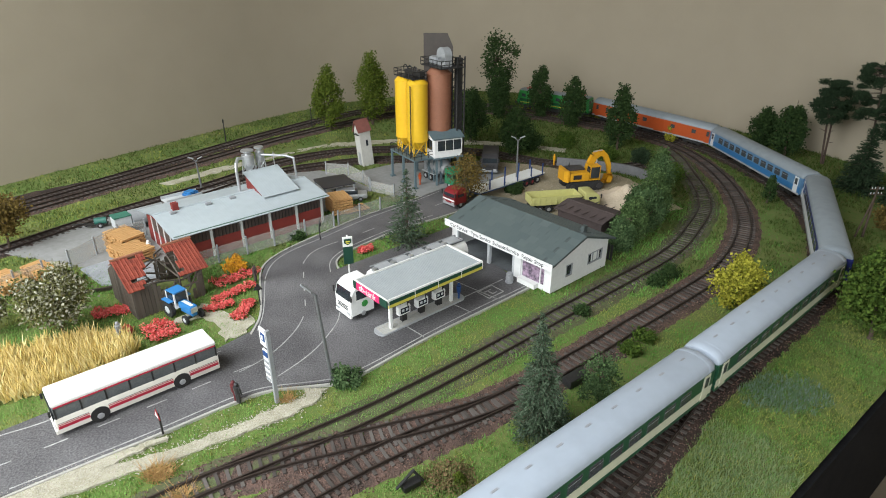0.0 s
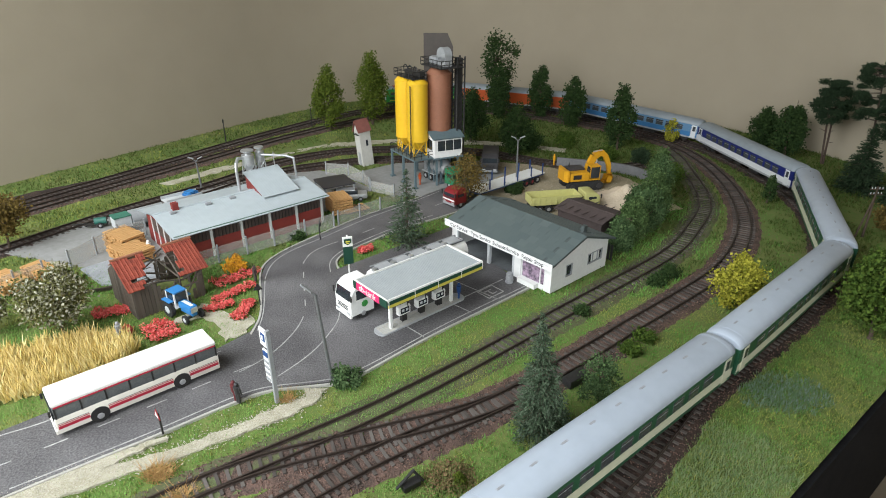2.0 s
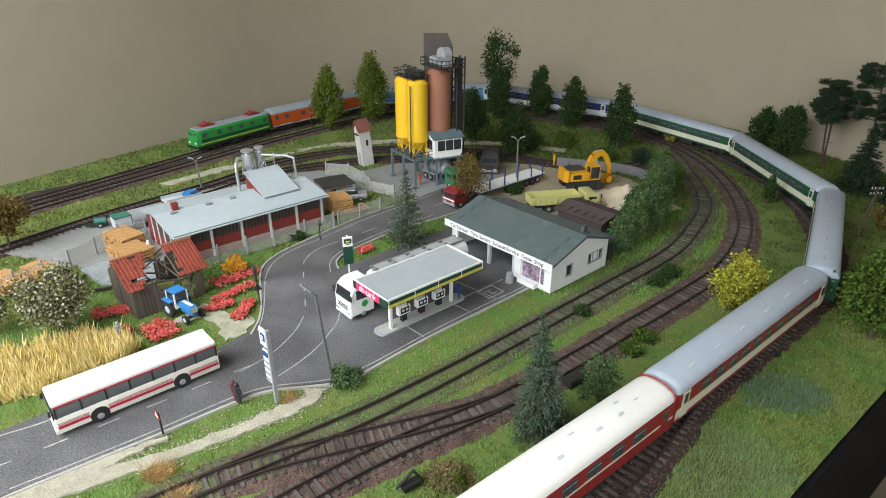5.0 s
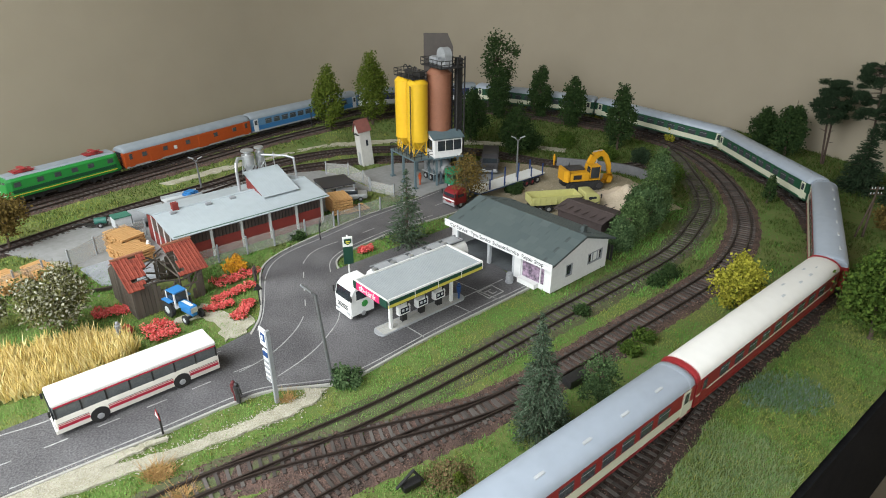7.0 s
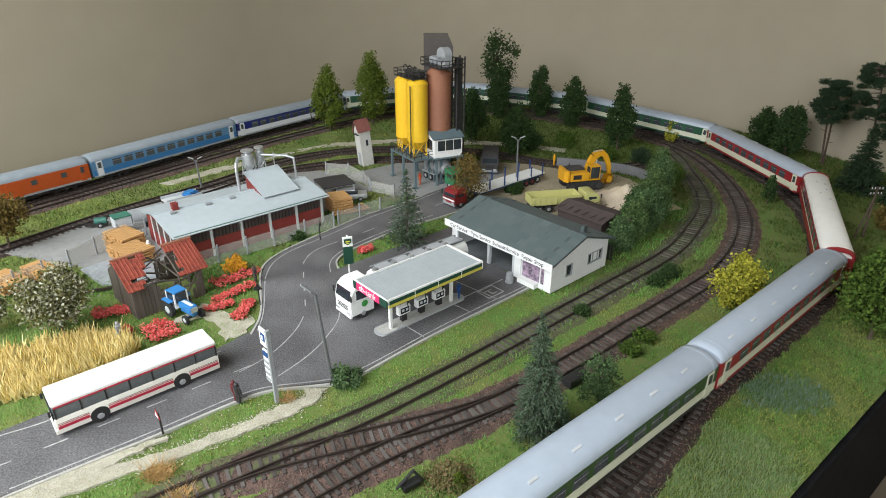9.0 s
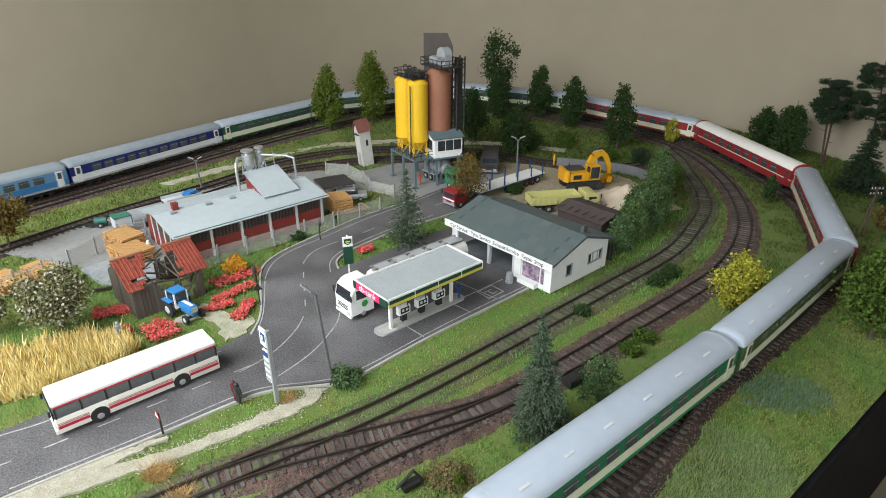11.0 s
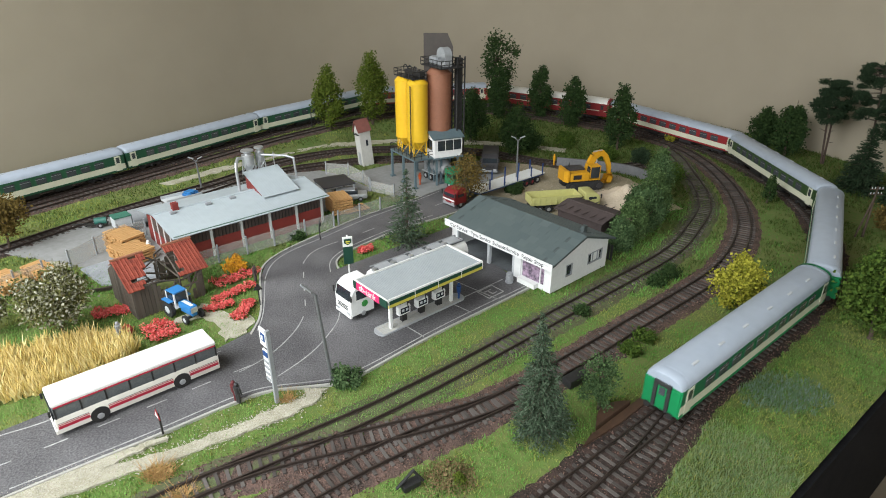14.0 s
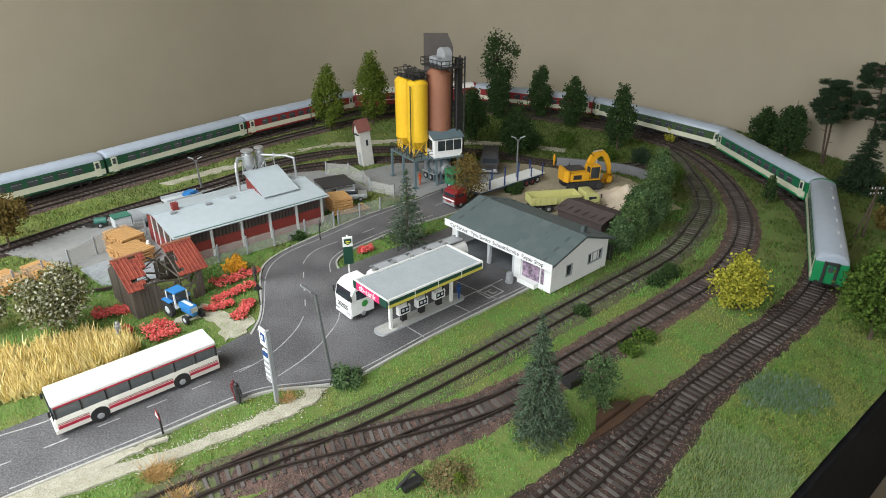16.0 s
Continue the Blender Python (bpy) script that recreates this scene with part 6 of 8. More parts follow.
M_STRAW = island_mat("straw", [(0.36, 0.22, 0.08), (0.46, 0.30, 0.12), (0.30, 0.16, 0.07)], 0.8)


def leaf_mesh(name, P, size, rs, material, parent, flat=0.0, aspect=0.8):
    """Small bent leaves at the points P, each its own loose piece."""
    k = len(P)
    a = rs.randn(k, 3)
    a[:, 2] *= 1 - flat
    a /= np.linalg.norm(a, axis=1)[:, None]
    b = np.cross(a, rs.randn(k, 3))
    b /= np.linalg.norm(b, axis=1)[:, None]
    n = np.cross(a, b)
    s = size * rs.uniform(0.6, 1.35, (k, 1))
    V = np.stack([P - a * s * 0.5, P + b * s * aspect * 0.5 + n * s * 0.15, P + a * s * 0.5, P - b * s * aspect * 0.5 + n * s * 0.15], 1)
    F = (np.arange(k)[:, None, None] * 4 + np.array([(0, 1, 2), (0, 2, 3)])[None]).reshape(-1, 3)
    return raw(name, V.reshape(-1, 3), F, material, parent)


def deciduous(x, y, h, w, leaf, label, seed, base=0.18, count=3200, size=0.34, shape="oval", z=-0.4, clumps=60, cat="tree", lean=0.0, gap=0.30, name="tree"):
    rs = np.random.RandomState(seed)
    t = thing(name, x, y, z, rs.uniform(0, 360), label, cat, "trees round the layout" if cat == "tree" else "")
    if lean:
        t.matrix_basis = at(x, y, z, 0, 0, lean)
    bm = B()
    r = max(0.10, h * 0.022)
    pts = [Vector((0, 0, 0)), Vector((rs.randn() * 0.02 * h, rs.randn() * 0.02 * h, h * 0.35)), Vector((rs.randn() * 0.03 * h, rs.randn() * 0.03 * h, h * 0.65)), Vector((0, 0, h * 0.93))]
    for i in range(3):
        rod(bm, pts[i], pts[i + 1], r * (1 - i * 0.28), r * (1 - (i + 1) * 0.28), 8)
    rod(bm, (0, 0, 0), (0, 0, 0.25), r * 1.6, r, 8)
    # clump centres fill the crown unevenly, with gaps
    c = []
    while len(c) < clumps:
        u = rs.uniform(-1, 1, 3)
        q = np.linalg.norm(u)
        if q > 1 or q < gap:
            continue
        zz = (u[2] + 1) / 2
        wid = {"oval": math.sin(math.pi * min(1, 0.12 + zz * 0.88)) ** 0.6, "column": 0.62 + 0.42 * math.sin(math.pi * zz) - 0.38 * zz, "round": 1.0, "cone": 1.05 - zz * 0.9}[shape]
        c.append((u[0] * w / 2 * wid * 0.9, u[1] * w / 2 * wid * 0.9, h * (base + (1 - base) * zz * 0.96)))
    c = np.array(c)
    for q in c[:: max(1, len(c) // 12)]:
        s = pts[1] if q[2] < h * 0.55 else pts[2]
        s = Vector((s.x, s.y, min(s.z, q[2] * 0.85)))
        m = (s + Vector(q)) / 2 + Vector((0, 0, 0.04 * h))
        rod(bm, s, m, r * 0.42, r * 0.28, 5), rod(bm, m, Vector(q), r * 0.28, r * 0.08, 5)
    part("trunk", bm, M_BARK, t)
    k = count // clumps
    rad = w * 0.105 + 0.12
    d = np.clip(rs.randn(clumps, k, 3), -1.9, 1.9) * np.array((0.58, 0.58, 0.66))
    P = c[:, None, :] + d * rad * rs.uniform(0.7, 1.3, (clumps, 1, 1))
    P = P.reshape(-1, 3)
    P[:, 2] = np.maximum(P[:, 2], 0.1)
    leaf_mesh("crown", P, size, rs, leaf, t)
    return t


def conifer(x, y, h, w, label, seed, leaf=None, base=0.05, tiers=22, z=-0.4, per=15, nl=24, size=0.34, lean=0.0, droop=0.25):
    rs = np.random.RandomState(seed)
    t = thing("spruce", x, y, z, 0, label, "spruce", "conifers round the layout")
    if lean:
        t.matrix_basis = at(x, y, z, 0, 0, lean)
    bm = B()
    rod(bm, (0, 0, 0), (0, 0, h * 0.97), h * 0.018, 0.02, 8)
    P, D = [], []
    for i in range(tiers):
        f = i / (tiers - 1)
        zc = h * (base + (0.97 - base) * f)
        R = w / 2 * (1 - f) ** 0.85 + 0.08
        for k in range(max(4, int(per * (1 - f * 0.65)))):
            a = rs.uniform(0, math.tau)
            ln = R * rs.uniform(0.7, 1.12)
            tip = np.array((math.cos(a) * ln, math.sin(a) * ln, -droop * ln + 0.10 * ln))
            zz = zc + rs.uniform(-0.4, 0.4) * h / tiers
            m = max(5, int(nl * ln / (w / 2)))
            s = rs.uniform(0.1, 1.0, m)[:, None]
            q = np.array((0, 0, zz)) + tip * s + rs.randn(m, 3) * np.array((0.10, 0.10, 0.06)) * (0.4 + ln * 0.4)
            P.append(q)
            D.append(np.repeat((tip / (np.linalg.norm(tip) + 1e-6))[None], m, 0))
            if k % 3 == 0 and ln > 0.5:
                rod(bm, (0, 0, zz), (tip[0] * 0.85, tip[1] * 0.85, zz + tip[2] * 0.85), 0.03, 0.012, 4)
    part("trunk", bm, M_BARK, t)
    P, D = np.vstack(P), np.vstack(D)
    k = len(P)
    a = D + rs.randn(k, 3) * 0.55
    a /= np.linalg.norm(a, axis=1)[:, None]
    b = np.cross(a, rs.randn(k, 3))
    b /= np.linalg.norm(b, axis=1)[:, None]
    s = size * rs.uniform(0.6, 1.3, (k, 1))
    V = np.stack([P - a * s * 0.3, P + b * s * 0.16, P + a * s * 0.8, P - b * s * 0.16], 1)
    V[:, :, 2] = np.maximum(V[:, :, 2], 0.05)
    F = (np.arange(k)[:, None, None] * 4 + np.array([(0, 1, 2), (0, 2, 3)])[None]).reshape(-1, 3)
    raw("needles", V.reshape(-1, 3), F, leaf or L_FIR, t)
    return t


def pine(x, y, h, crown, label, seed, trunks=1, lean=0.0):
    rs = np.random.RandomState(seed)
    t = thing("pine", x, y, -0.4, 0, label, "pine", "pines by the wall")
    t.matrix_basis = at(x, y, -0.4, 0, 0, lean)
    bm = B()
    cs = []
    for k in range(trunks):
        o = (k - (trunks - 1) / 2) * 0.9
        rod(bm, (o * 0.3, 0, 0), (o, 0.2 * k, h * 0.55), 0.17, 0.13, 8), rod(bm, (o, 0.2 * k, h * 0.55), (o * 1.6, 0, h * 0.95), 0.13, 0.05, 8)
        for j in range(7):
            a, zz = rs.uniform(0, 6.3), h * rs.uniform(0.25, 0.55)
            rod(bm, (o, 0, zz), (o + 0.8 * math.cos(a), 0.8 * math.sin(a), zz + 0.3), 0.05, 0.02, 4)
    for j in range(46):
        a, zz = rs.uniform(0, 6.3), h * rs.uniform(0.52, 0.98)
        R = crown / 2 * math.sqrt(rs.uniform(0.05, 0.9)) * (1.15 - abs(zz / h - 0.72) * 1.6)
        q = (R * math.cos(a), R * math.sin(a), zz)
        rod(bm, (0, 0, zz - 0.5), q, 0.08, 0.03, 5)
        cs.append(q)
    part("trunk", bm, M_PINEBARK, t)
    cs = np.array(cs)
    P = cs[:, None, :] + np.clip(rs.randn(len(cs), 380, 3), -1.7, 1.7) * np.array((0.44, 0.44, 0.20)) * rs.uniform(0.7, 1.2, (len(cs), 1, 1))
    leaf_mesh("crown", P.reshape(-1, 3), 0.28, rs, L_PINE, t, flat=0.3, aspect=0.5)


def plant_all():
    conifer(-4.0, 61.7, 8.9, 5.4, "dark green spruce on the grass island", 1, per=18)
    conifer(6.8, 31.5, 9.9, 4.3, "grey-green spruce between the tracks", 2, lean=-4, per=32, tiers=34, nl=44, size=0.22, droop=0.3, base=0.06)
    deciduous(11.3, 34.1, 5.7, 3.9, L_SAPLING, "small green sapling tree by the track", 3, 0.04, 3000, 0.17, "cone", clumps=30, lean=-4, gap=0.0)
    deciduous(27.3, 47.9, 5.8, 4.6, L_YELLOW, "bright yellow flowering bush beside the track", 4, 0.02, 4200, 0.26, "oval", clumps=70, cat="bush", name="bush", lean=-6)
    deciduous(-20.6, 108.9, 12.0, 6.6, L_LIGHT, "tall light green tree by the far track", 5, 0.12, 6120, 0.36, "column", clumps=80)
    deciduous(-13.4, 113.1, 14.2, 7.0, L_LIGHT, "tall light green tree by the far track", 6, 0.10, 6460, 0.36, "column", clumps=80)
    deciduous(10.6, 118.0, 17.0, 7.6, L_DARK, "tall sparse dark tree with bare twigs", 7, 0.42, 2700, 0.40, "round", clumps=66, gap=0.5)
    deciduous(10.4, 115.0, 11.5, 5.4, L_DARK, "dark green tree by the far track", 8, 0.06, 5100, 0.36, "column", clumps=60)
    deciduous(18.2, 115.9, 11.8, 5.2, L_DARK, "dark green tree by the far track", 9, 0.08, 5100, 0.36, "column", clumps=60)
    deciduous(23.4, 109.7, 10.9, 5.2, L_DARK, "dark green tree by the far track", 10, 0.06, 5100, 0.36, "column", clumps=60)
    deciduous(29.2, 99.0, 11.3, 5.4, L_DARK, "dark green tree by the far track", 11, 0.05, 5440, 0.36, "column", clumps=60)
    deciduous(4.8, 103.7, 9.4, 7.0, L_DARK, "dark green tree behind the silo plant", 12, 0.08, 5100, 0.36, "column", clumps=60)
    deciduous(11.8, 95.9, 8.2, 6.2, L_DARK, "dark green tree behind the sand yard", 13, 0.05, 5440, 0.36, "column", clumps=60)
    deciduous(-32.5, 43.4, 6.2, 5.7, L_BLOSSOM, "round white-blossomed apple tree on the meadow", 14, 0.26, 7600, 0.24, "round", clumps=120, lean=0)
    deciduous(-38.6, 43.2, 5.2, 4.0, L_BLOSSOM, "round white-blossomed apple tree on the meadow", 15, 0.2, 3000, 0.24, "round", clumps=60)
    deciduous(-47.6, 59.6, 6.2, 5.0, L_OCHRE, "ochre autumn tree by the inner track", 16, 0.35, 3600, 0.30, "round", clumps=70)
    deciduous(3.0, 73.6, 7.0, 6.4, L_OCHRE, "ochre autumn tree beside the red lorry", 17, 0.10, 2300, 0.24, "column", clumps=56, gap=0.2)
    deciduous(54.2, 100.8, 6.8, 5.0, L_DARK, "dark green tree in front of the wall", 18, 0.05, 6200, 0.36, "column", clumps=70)
    deciduous(55.4, 95.0, 10.0, 5.6, L_DARK, "dark green tree in front of the wall", 19, 0.03, 7200, 0.36, "column", clumps=80)
    pine(59.6, 91.5, 13.4, 4.7, "dark pine with two bare trunks", 20, 2, -5)
    pine(61.6, 84.0, 17.4, 6.2, "tall dark pine with a broad crown", 21, 1, -7)
    pine(62.0, 79.0, 12.5, 9.0, "dark pine at the layout's edge", 22, 1, -4)
    conifer(58.0, 80.0, 9.4, 6.0, "dark bushy spruce below the pine", 23, L_PINE, per=30, nl=34, size=0.45)
    conifer(60.5, 74.0, 7.4, 6.4, "dark bushy spruce below the pine", 24, L_PINE, per=28, nl=32, size=0.45)
    deciduous(36.6, 43.2, 8.0, 6.2, L_GREEN, "leafy green tree near the board's edge", 25, 0.16, 5200, 0.34, "round", clumps=80, lean=-3)
    deciduous(41.5, 50.0, 5.2, 4.6, L_GREEN, "leafy green tree near the board's edge", 26, 0.1, 3200, 0.32, "round", clumps=60)
    # hedge of trees inside the curve
    for i, (x, y, h, w) in enumerate(((19.4, 60.4, 3.6, 3.6), (21.4, 62.6, 5.2, 4.2), (23.8, 65.4, 6.0, 4.4), (25.6, 68.6, 6.8, 4.4), (27.3, 71.8, 7.6, 4.2), (28.4, 75.4, 7.4, 4.0), (24.4, 70.5, 4.0, 3.6), (29.6, 79.4, 5.6, 3.6))):
        deciduous(x, y, h, w, L_HEDGE if i % 2 else L_SAPLING, "green pointed shrub in the hedge along the curve", 40 + i, 0.02, 5200, 0.25, "column", clumps=56, cat="bush", name="shrub")
    deciduous(43.0, 75.0, 3.8, 2.2, L_DARK, "small dark spruce inside the curve", 60, 0.03, 1500, 0.28, "cone", clumps=34, cat="bush", name="shrub")
    # low bushes
    for i, (x, y, h, w, m, lab) in enumerate((
            (-7.4, 36.9, 1.25, 2.6, L_SAPLING, "low grey-green bush beside the street lamp"), (23.0, 54.2, 1.1, 2.4, L_DARK, "low dark green bush between the tracks"),
            (21.2, 52.6, 0.9, 1.8, L_DARK, "low dark green bush between the tracks"), (12.6, 46.8, 0.8, 1.3, L_DARK, "low dark green bush between the tracks"), (30.2, 51.8, 1.0, 3.0, L_DARK, "low dark green bush beside the yellow bush"),
            (39.8, 103.6, 4.4, 3.0, L_YELLOW, "small yellow-green bush by the far curve"), (30.4, 116.4, 3.0, 2.6, L_YELLOW, "small yellow-green bush by the far curve"), (16.8, 122.5, 4.4, 3.2, L_YELLOW, "small yellow-green bush by the far curve"),
            (-21.4, 55.2, 1.5, 2.5, L_ORANGE, "round orange flowering bush beside the fence"), (9.8, 78.4, 1.2, 2.8, L_DARK, "low dark green bush below the lamp"), (31.0, 91.4, 2.6, 3.4, L_PINE, "dark shrub at the end of the inner track"),
            (-37.2, 51.6, 1.2, 3.2, L_DARK, "low dark hedge at the meadow's edge"), (-16.6, 62.8, 0.8, 1.6, L_DARK, "low dark green bush along the fence"), (15.4, 41.0, 0.8, 1.8, L_GREEN, "low green tuft beside the track"), (17.2, 43.0, 0.7, 2.0, L_GREEN, "low green tuft beside the track"),
            (14.6, 99.0, 3.4, 4.4, L_DARK, "dark green undergrowth behind the yard"), (21.0, 101.0, 2.6, 4.0, L_GREEN, "green undergrowth behind the yard"), (33.6, 84.0, 2.2, 3.6, L_GREEN, "green undergrowth inside the curve"), (26.0, 93.4, 2.4, 4.0, L_GREEN, "green undergrowth behind the yard"),
            (50.5, 58.0, 2.6, 4.0, L_OCHRE, "brown dry brush at the board's edge"), (54.0, 66.0, 3.4, 5.0, L_OCHRE, "brown dry brush at the board's edge"), (46.6, 53.0, 2.4, 4.4, L_GREEN, "green undergrowth at the board's edge"))):
        deciduous(x, y, h, w, m, lab, 80 + i, 0.02, int(700 + 320 * w), 0.22 if y < 60 else 0.3, "oval", clumps=26, cat="bush", name="bush", gap=0.1)


plant_all()


def blades(name, P, hgt, wid, rs, material, label, cat, lean=0.35):
    k = len(P)
    a = rs.uniform(0, math.tau, k)
    hh = hgt * rs.uniform(0.5, 1.3, k)
    dx, dy = np.cos(a) * wid / 2, np.sin(a) * wid / 2
    tip = P + np.c_[rs.randn(k) * lean * hh, rs.randn(k) * lean * hh, hh]
    V = np.stack([P + np.c_[dx, dy, np.zeros(k)], P - np.c_[dx, dy, np.zeros(k)], tip], 1)
    F = np.arange(3 * k).reshape(-1, 3)
    return tagged(raw(name, V.reshape(-1, 3), F, material), label, cat, kind="stuff")


SOLID = [[(-4.9, 42.9), (3.6, 50.4), (-0.2, 54.9), (-8.2, 47.6)], [(10.3, 50.4), (17, 56.4), (7.7, 66.8), (1.0, 60.8)], [(-27.1, 45.6), (-22.7, 50.1), (-26.6, 54), (-31.3, 49.5)]]


def grass():
    rs = np.random.RandomState(11)
    lines = [L for _n, L in TRACKS if _n != "first"]
    def free(x, y, margin):
        ok = x < edge_line(y) + rs.randn(len(x)) * 0.12
        for poly in [ROAD, YARD, SANDYARD, WORKS, FOOTPATH, WHEAT, RUBBLE, BACKPATH, DIRT] + SOLID + BEDS:
            j = 0.6 if poly is RUBBLE else 0.34 if poly in (FOOTPATH, BACKPATH, SANDYARD, WORKS, RUBBLE) else 0.0
            ok &= ~(inside(x + rs.randn(len(x)) * j, y + rs.randn(len(x)) * j, poly) & (rs.rand(len(x)) > (0.30 if poly is RUBBLE else 0.05 if poly is FOOTPATH else 0.0)))
        ok &= inside(x, y, [tuple(q) for q in WALLLINE[::3] if q[1] > 20] + [(82, 76)] + EDGE[1:])
        i = np.where(ok)[0]
        d = track_distance(x[i], y[i], lines)
        d1 = track_distance(x[i], y[i], [FIRST])
        keep = (d > margin + rs.randn(len(i)) * 0.22) & ((d1 > margin) | (rs.rand(len(i)) < np.where(y[i] < 41, 0.9, 0.3)) & (np.abs(d1 - 0.75) > 0.14))
        return i[keep]
    def sow(n, x0, x1, y0, y1, h, w, m, lab, test=None):
        x, y = rs.uniform(x0, x1, n), rs.uniform(y0, y1, n)
        if test is not None:
            q = test(x, y)
            x, y = x[q], y[q]
        i = free(x, y, 2.05)
        x, y = x[i], y[i]
        d1 = track_distance(x, y, [FIRST])
        hh = np.where(d1 < 1.6, 0.7, 1.0)
        P = np.c_[x, y, np.where(d1 < 1.8, -0.32, height(x, y) - 0.03)]
        blades("grass", P, h * hh, w, rs, m, lab, "grass")
    fleck = lambda x, y: np.array([noise.noise((a * 0.22, b * 0.22, 7.0)) + 0.5 * noise.noise((a * 0.9, b * 0.9, 1.0)) for a, b in zip(x, y)])
    beyond = lambda x, y: x > 8.4 + (y - 27.1) * 1.165      # the strip between the main track and the board's edge
    soft = lambda x, y, cx, cy, rx, ry: ((x - cx) / rx) ** 2 + ((y - cy) / ry) ** 2 + 0.5 * fleck(x * 3, y * 3) < rs.uniform(0.25, 1.0, len(x))
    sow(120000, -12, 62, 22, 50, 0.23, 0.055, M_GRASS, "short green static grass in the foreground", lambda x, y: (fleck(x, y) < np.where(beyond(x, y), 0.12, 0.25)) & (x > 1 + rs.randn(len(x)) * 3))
    sow(130000, -45, 12, 22, 50, 0.23, 0.055, M_GRASS_LIT, "green static grass along the verge, coloured brighter for stronger light", lambda x, y: (fleck(x, y) < 0.25) & (x < 3 + rs.randn(len(x)) * 3))
    # darker blades stand in for light falling off beyond the main track
    sow(100000, 8, 62, 22, 50, 0.23, 0.055, M_TURF_DIM, "olive turf beside the near track, coloured down for weaker light", lambda x, y: (fleck(x, y) > 0.2 - 0.04 * (x - 8)) & beyond(x, y))
    sow(150000, -45, 62, 22, 50, 0.25, 0.055, M_GRASS_OLIVE, "olive yellow static grass in the foreground", lambda x, y: fleck(x, y) > np.where(beyond(x, y), -0.12, 0.08))
    sow(84000, -66, 62, 50, 75, 0.34, 0.10, M_GRASS, "short green static grass round the site", lambda x, y: (fleck(x, y) < 0.15) & (x > -37) & (x < 34 + rs.randn(len(x)) * 4))
    sow(16000, -66, -36, 50, 75, 0.30, 0.10, M_GRASS_OLIVE, "short olive static grass beside the inner track")
    sow(60000, -66, 62, 50, 75, 0.34, 0.10, M_TURF_DIM, "dark olive turf round the site, coloured down for weaker light", lambda x, y: fleck(x, y) + np.where(x > 18, 0.25, 0) > 0.1)
    sow(22000, -66, 0, 75, 145, 0.34, 0.13, M_GRASS_OLIVE, "short olive static grass at the back", lambda x, y: fleck(x, y) < 0.0)
    sow(46000, -66, 0, 75, 145, 0.34, 0.15, M_TURF_DIM, "dark olive turf at the back, coloured down for weaker light", lambda x, y: fleck(x, y) > -0.25)
    sow(70000, 0, 66, 75, 145, 0.42, 0.16, M_TURF_DIM, "dark green turf below the far trees, with their shade in its colour")
    sow(90000, 8, 40, 22, 42, 0.42, 0.055, M_GRASS_DRY, "longer grey-green dry grass beside the track", lambda x, y: soft(x, y, 18.0, 28.6, 5.6, 4.6))
    sow(34000, 20, 32, 30, 42, 0.36, 0.075, M_GRASS_BLUE, "blue-grey grass patch beside the track", lambda x, y: soft(x, y, 25.3, 36.0, 3.9, 2.6))
    # wheat field
    n = 1150
    cx, cy = rs.uniform(-41, -24, n * 2), rs.uniform(30, 45, n * 2)
    i = inside(cx, cy, WHEAT)
    cx, cy = cx[i], cy[i]
    k = 13
    ang, rad = rs.uniform(0, math.tau, (len(cx), k)), np.abs(rs.randn(len(cx), k)) * 0.10
    P = np.c_[(cx[:, None] + np.cos(ang) * rad).ravel(), (cy[:, None] + np.sin(ang) * rad).ravel(), np.full(len(cx) * k, -0.42)]
    tall = np.repeat(rs.uniform(0.75, 1.25, len(cx)), k)
    blades("wheat_field", P, 1.2 * tall, 0.15, rs, M_WHEAT, "ripe yellow wheat field beside the road", "wheat field", 0.24)
    # straw tufts and the little heap between the tracks
    for (cx, cy, r, n) in ((-17.7, 27.8, 0.9, 500), (-15.6, 26.0, 0.7, 260), (-11.3, 34.9, 0.5, 160)):
        P = np.c_[cx + rs.randn(n) * r * 0.45, cy + rs.randn(n) * r * 0.35, np.full(n, -0.42)]
        blades("straw_tuft", P, 0.55, 0.06, rs, M_STRAW, "dry orange straw tuft on the verge", "straw", 0.9)


RUBBLE = [(-24.4, 44.6), (-21.6, 46.0), (-19.8, 44.6), (-18.4, 42.2), (-17.0, 43.4), (-16.8, 46.0), (-17.6, 46.4), (-20.0, 47.0), (-22.4, 48.6)]
BEDS = [[(-31.6, 46.4), (-28.9, 47.8), (-28.2, 46.6), (-30.8, 45.4)], [(-26.2, 43.9), (-24.6, 45.4), (-22.4, 43.4), (-24.2, 41.8)], [(-23.2, 52.2), (-19.0, 55.2), (-18.6, 54.4), (-21.6, 51.2)], [(-21.8, 48.9), (-18.9, 52.3), (-18.2, 51.6), (-20.9, 48.4)],
        [(-19.0, 45.4), (-18.4, 48.8), (-17.4, 48.6), (-17.6, 45.6)], [(-21.9, 47.0), (-19.8, 48.5), (-19.3, 48.0), (-21.2, 46.8)], [(-28.0, 43.2), (-27.0, 44.0), (-26.6, 43.4), (-27.4, 42.8)], [(-9.4, 59.2), (-8.2, 60.4), (-7.6, 59.8), (-8.8, 58.8)],
        ]
slab("rubble_path", ragged(RUBBLE, 0.28, 0.6, 6), M_GRAVEL, -0.36, "pale trodden patch before the barn", "path")
grass()


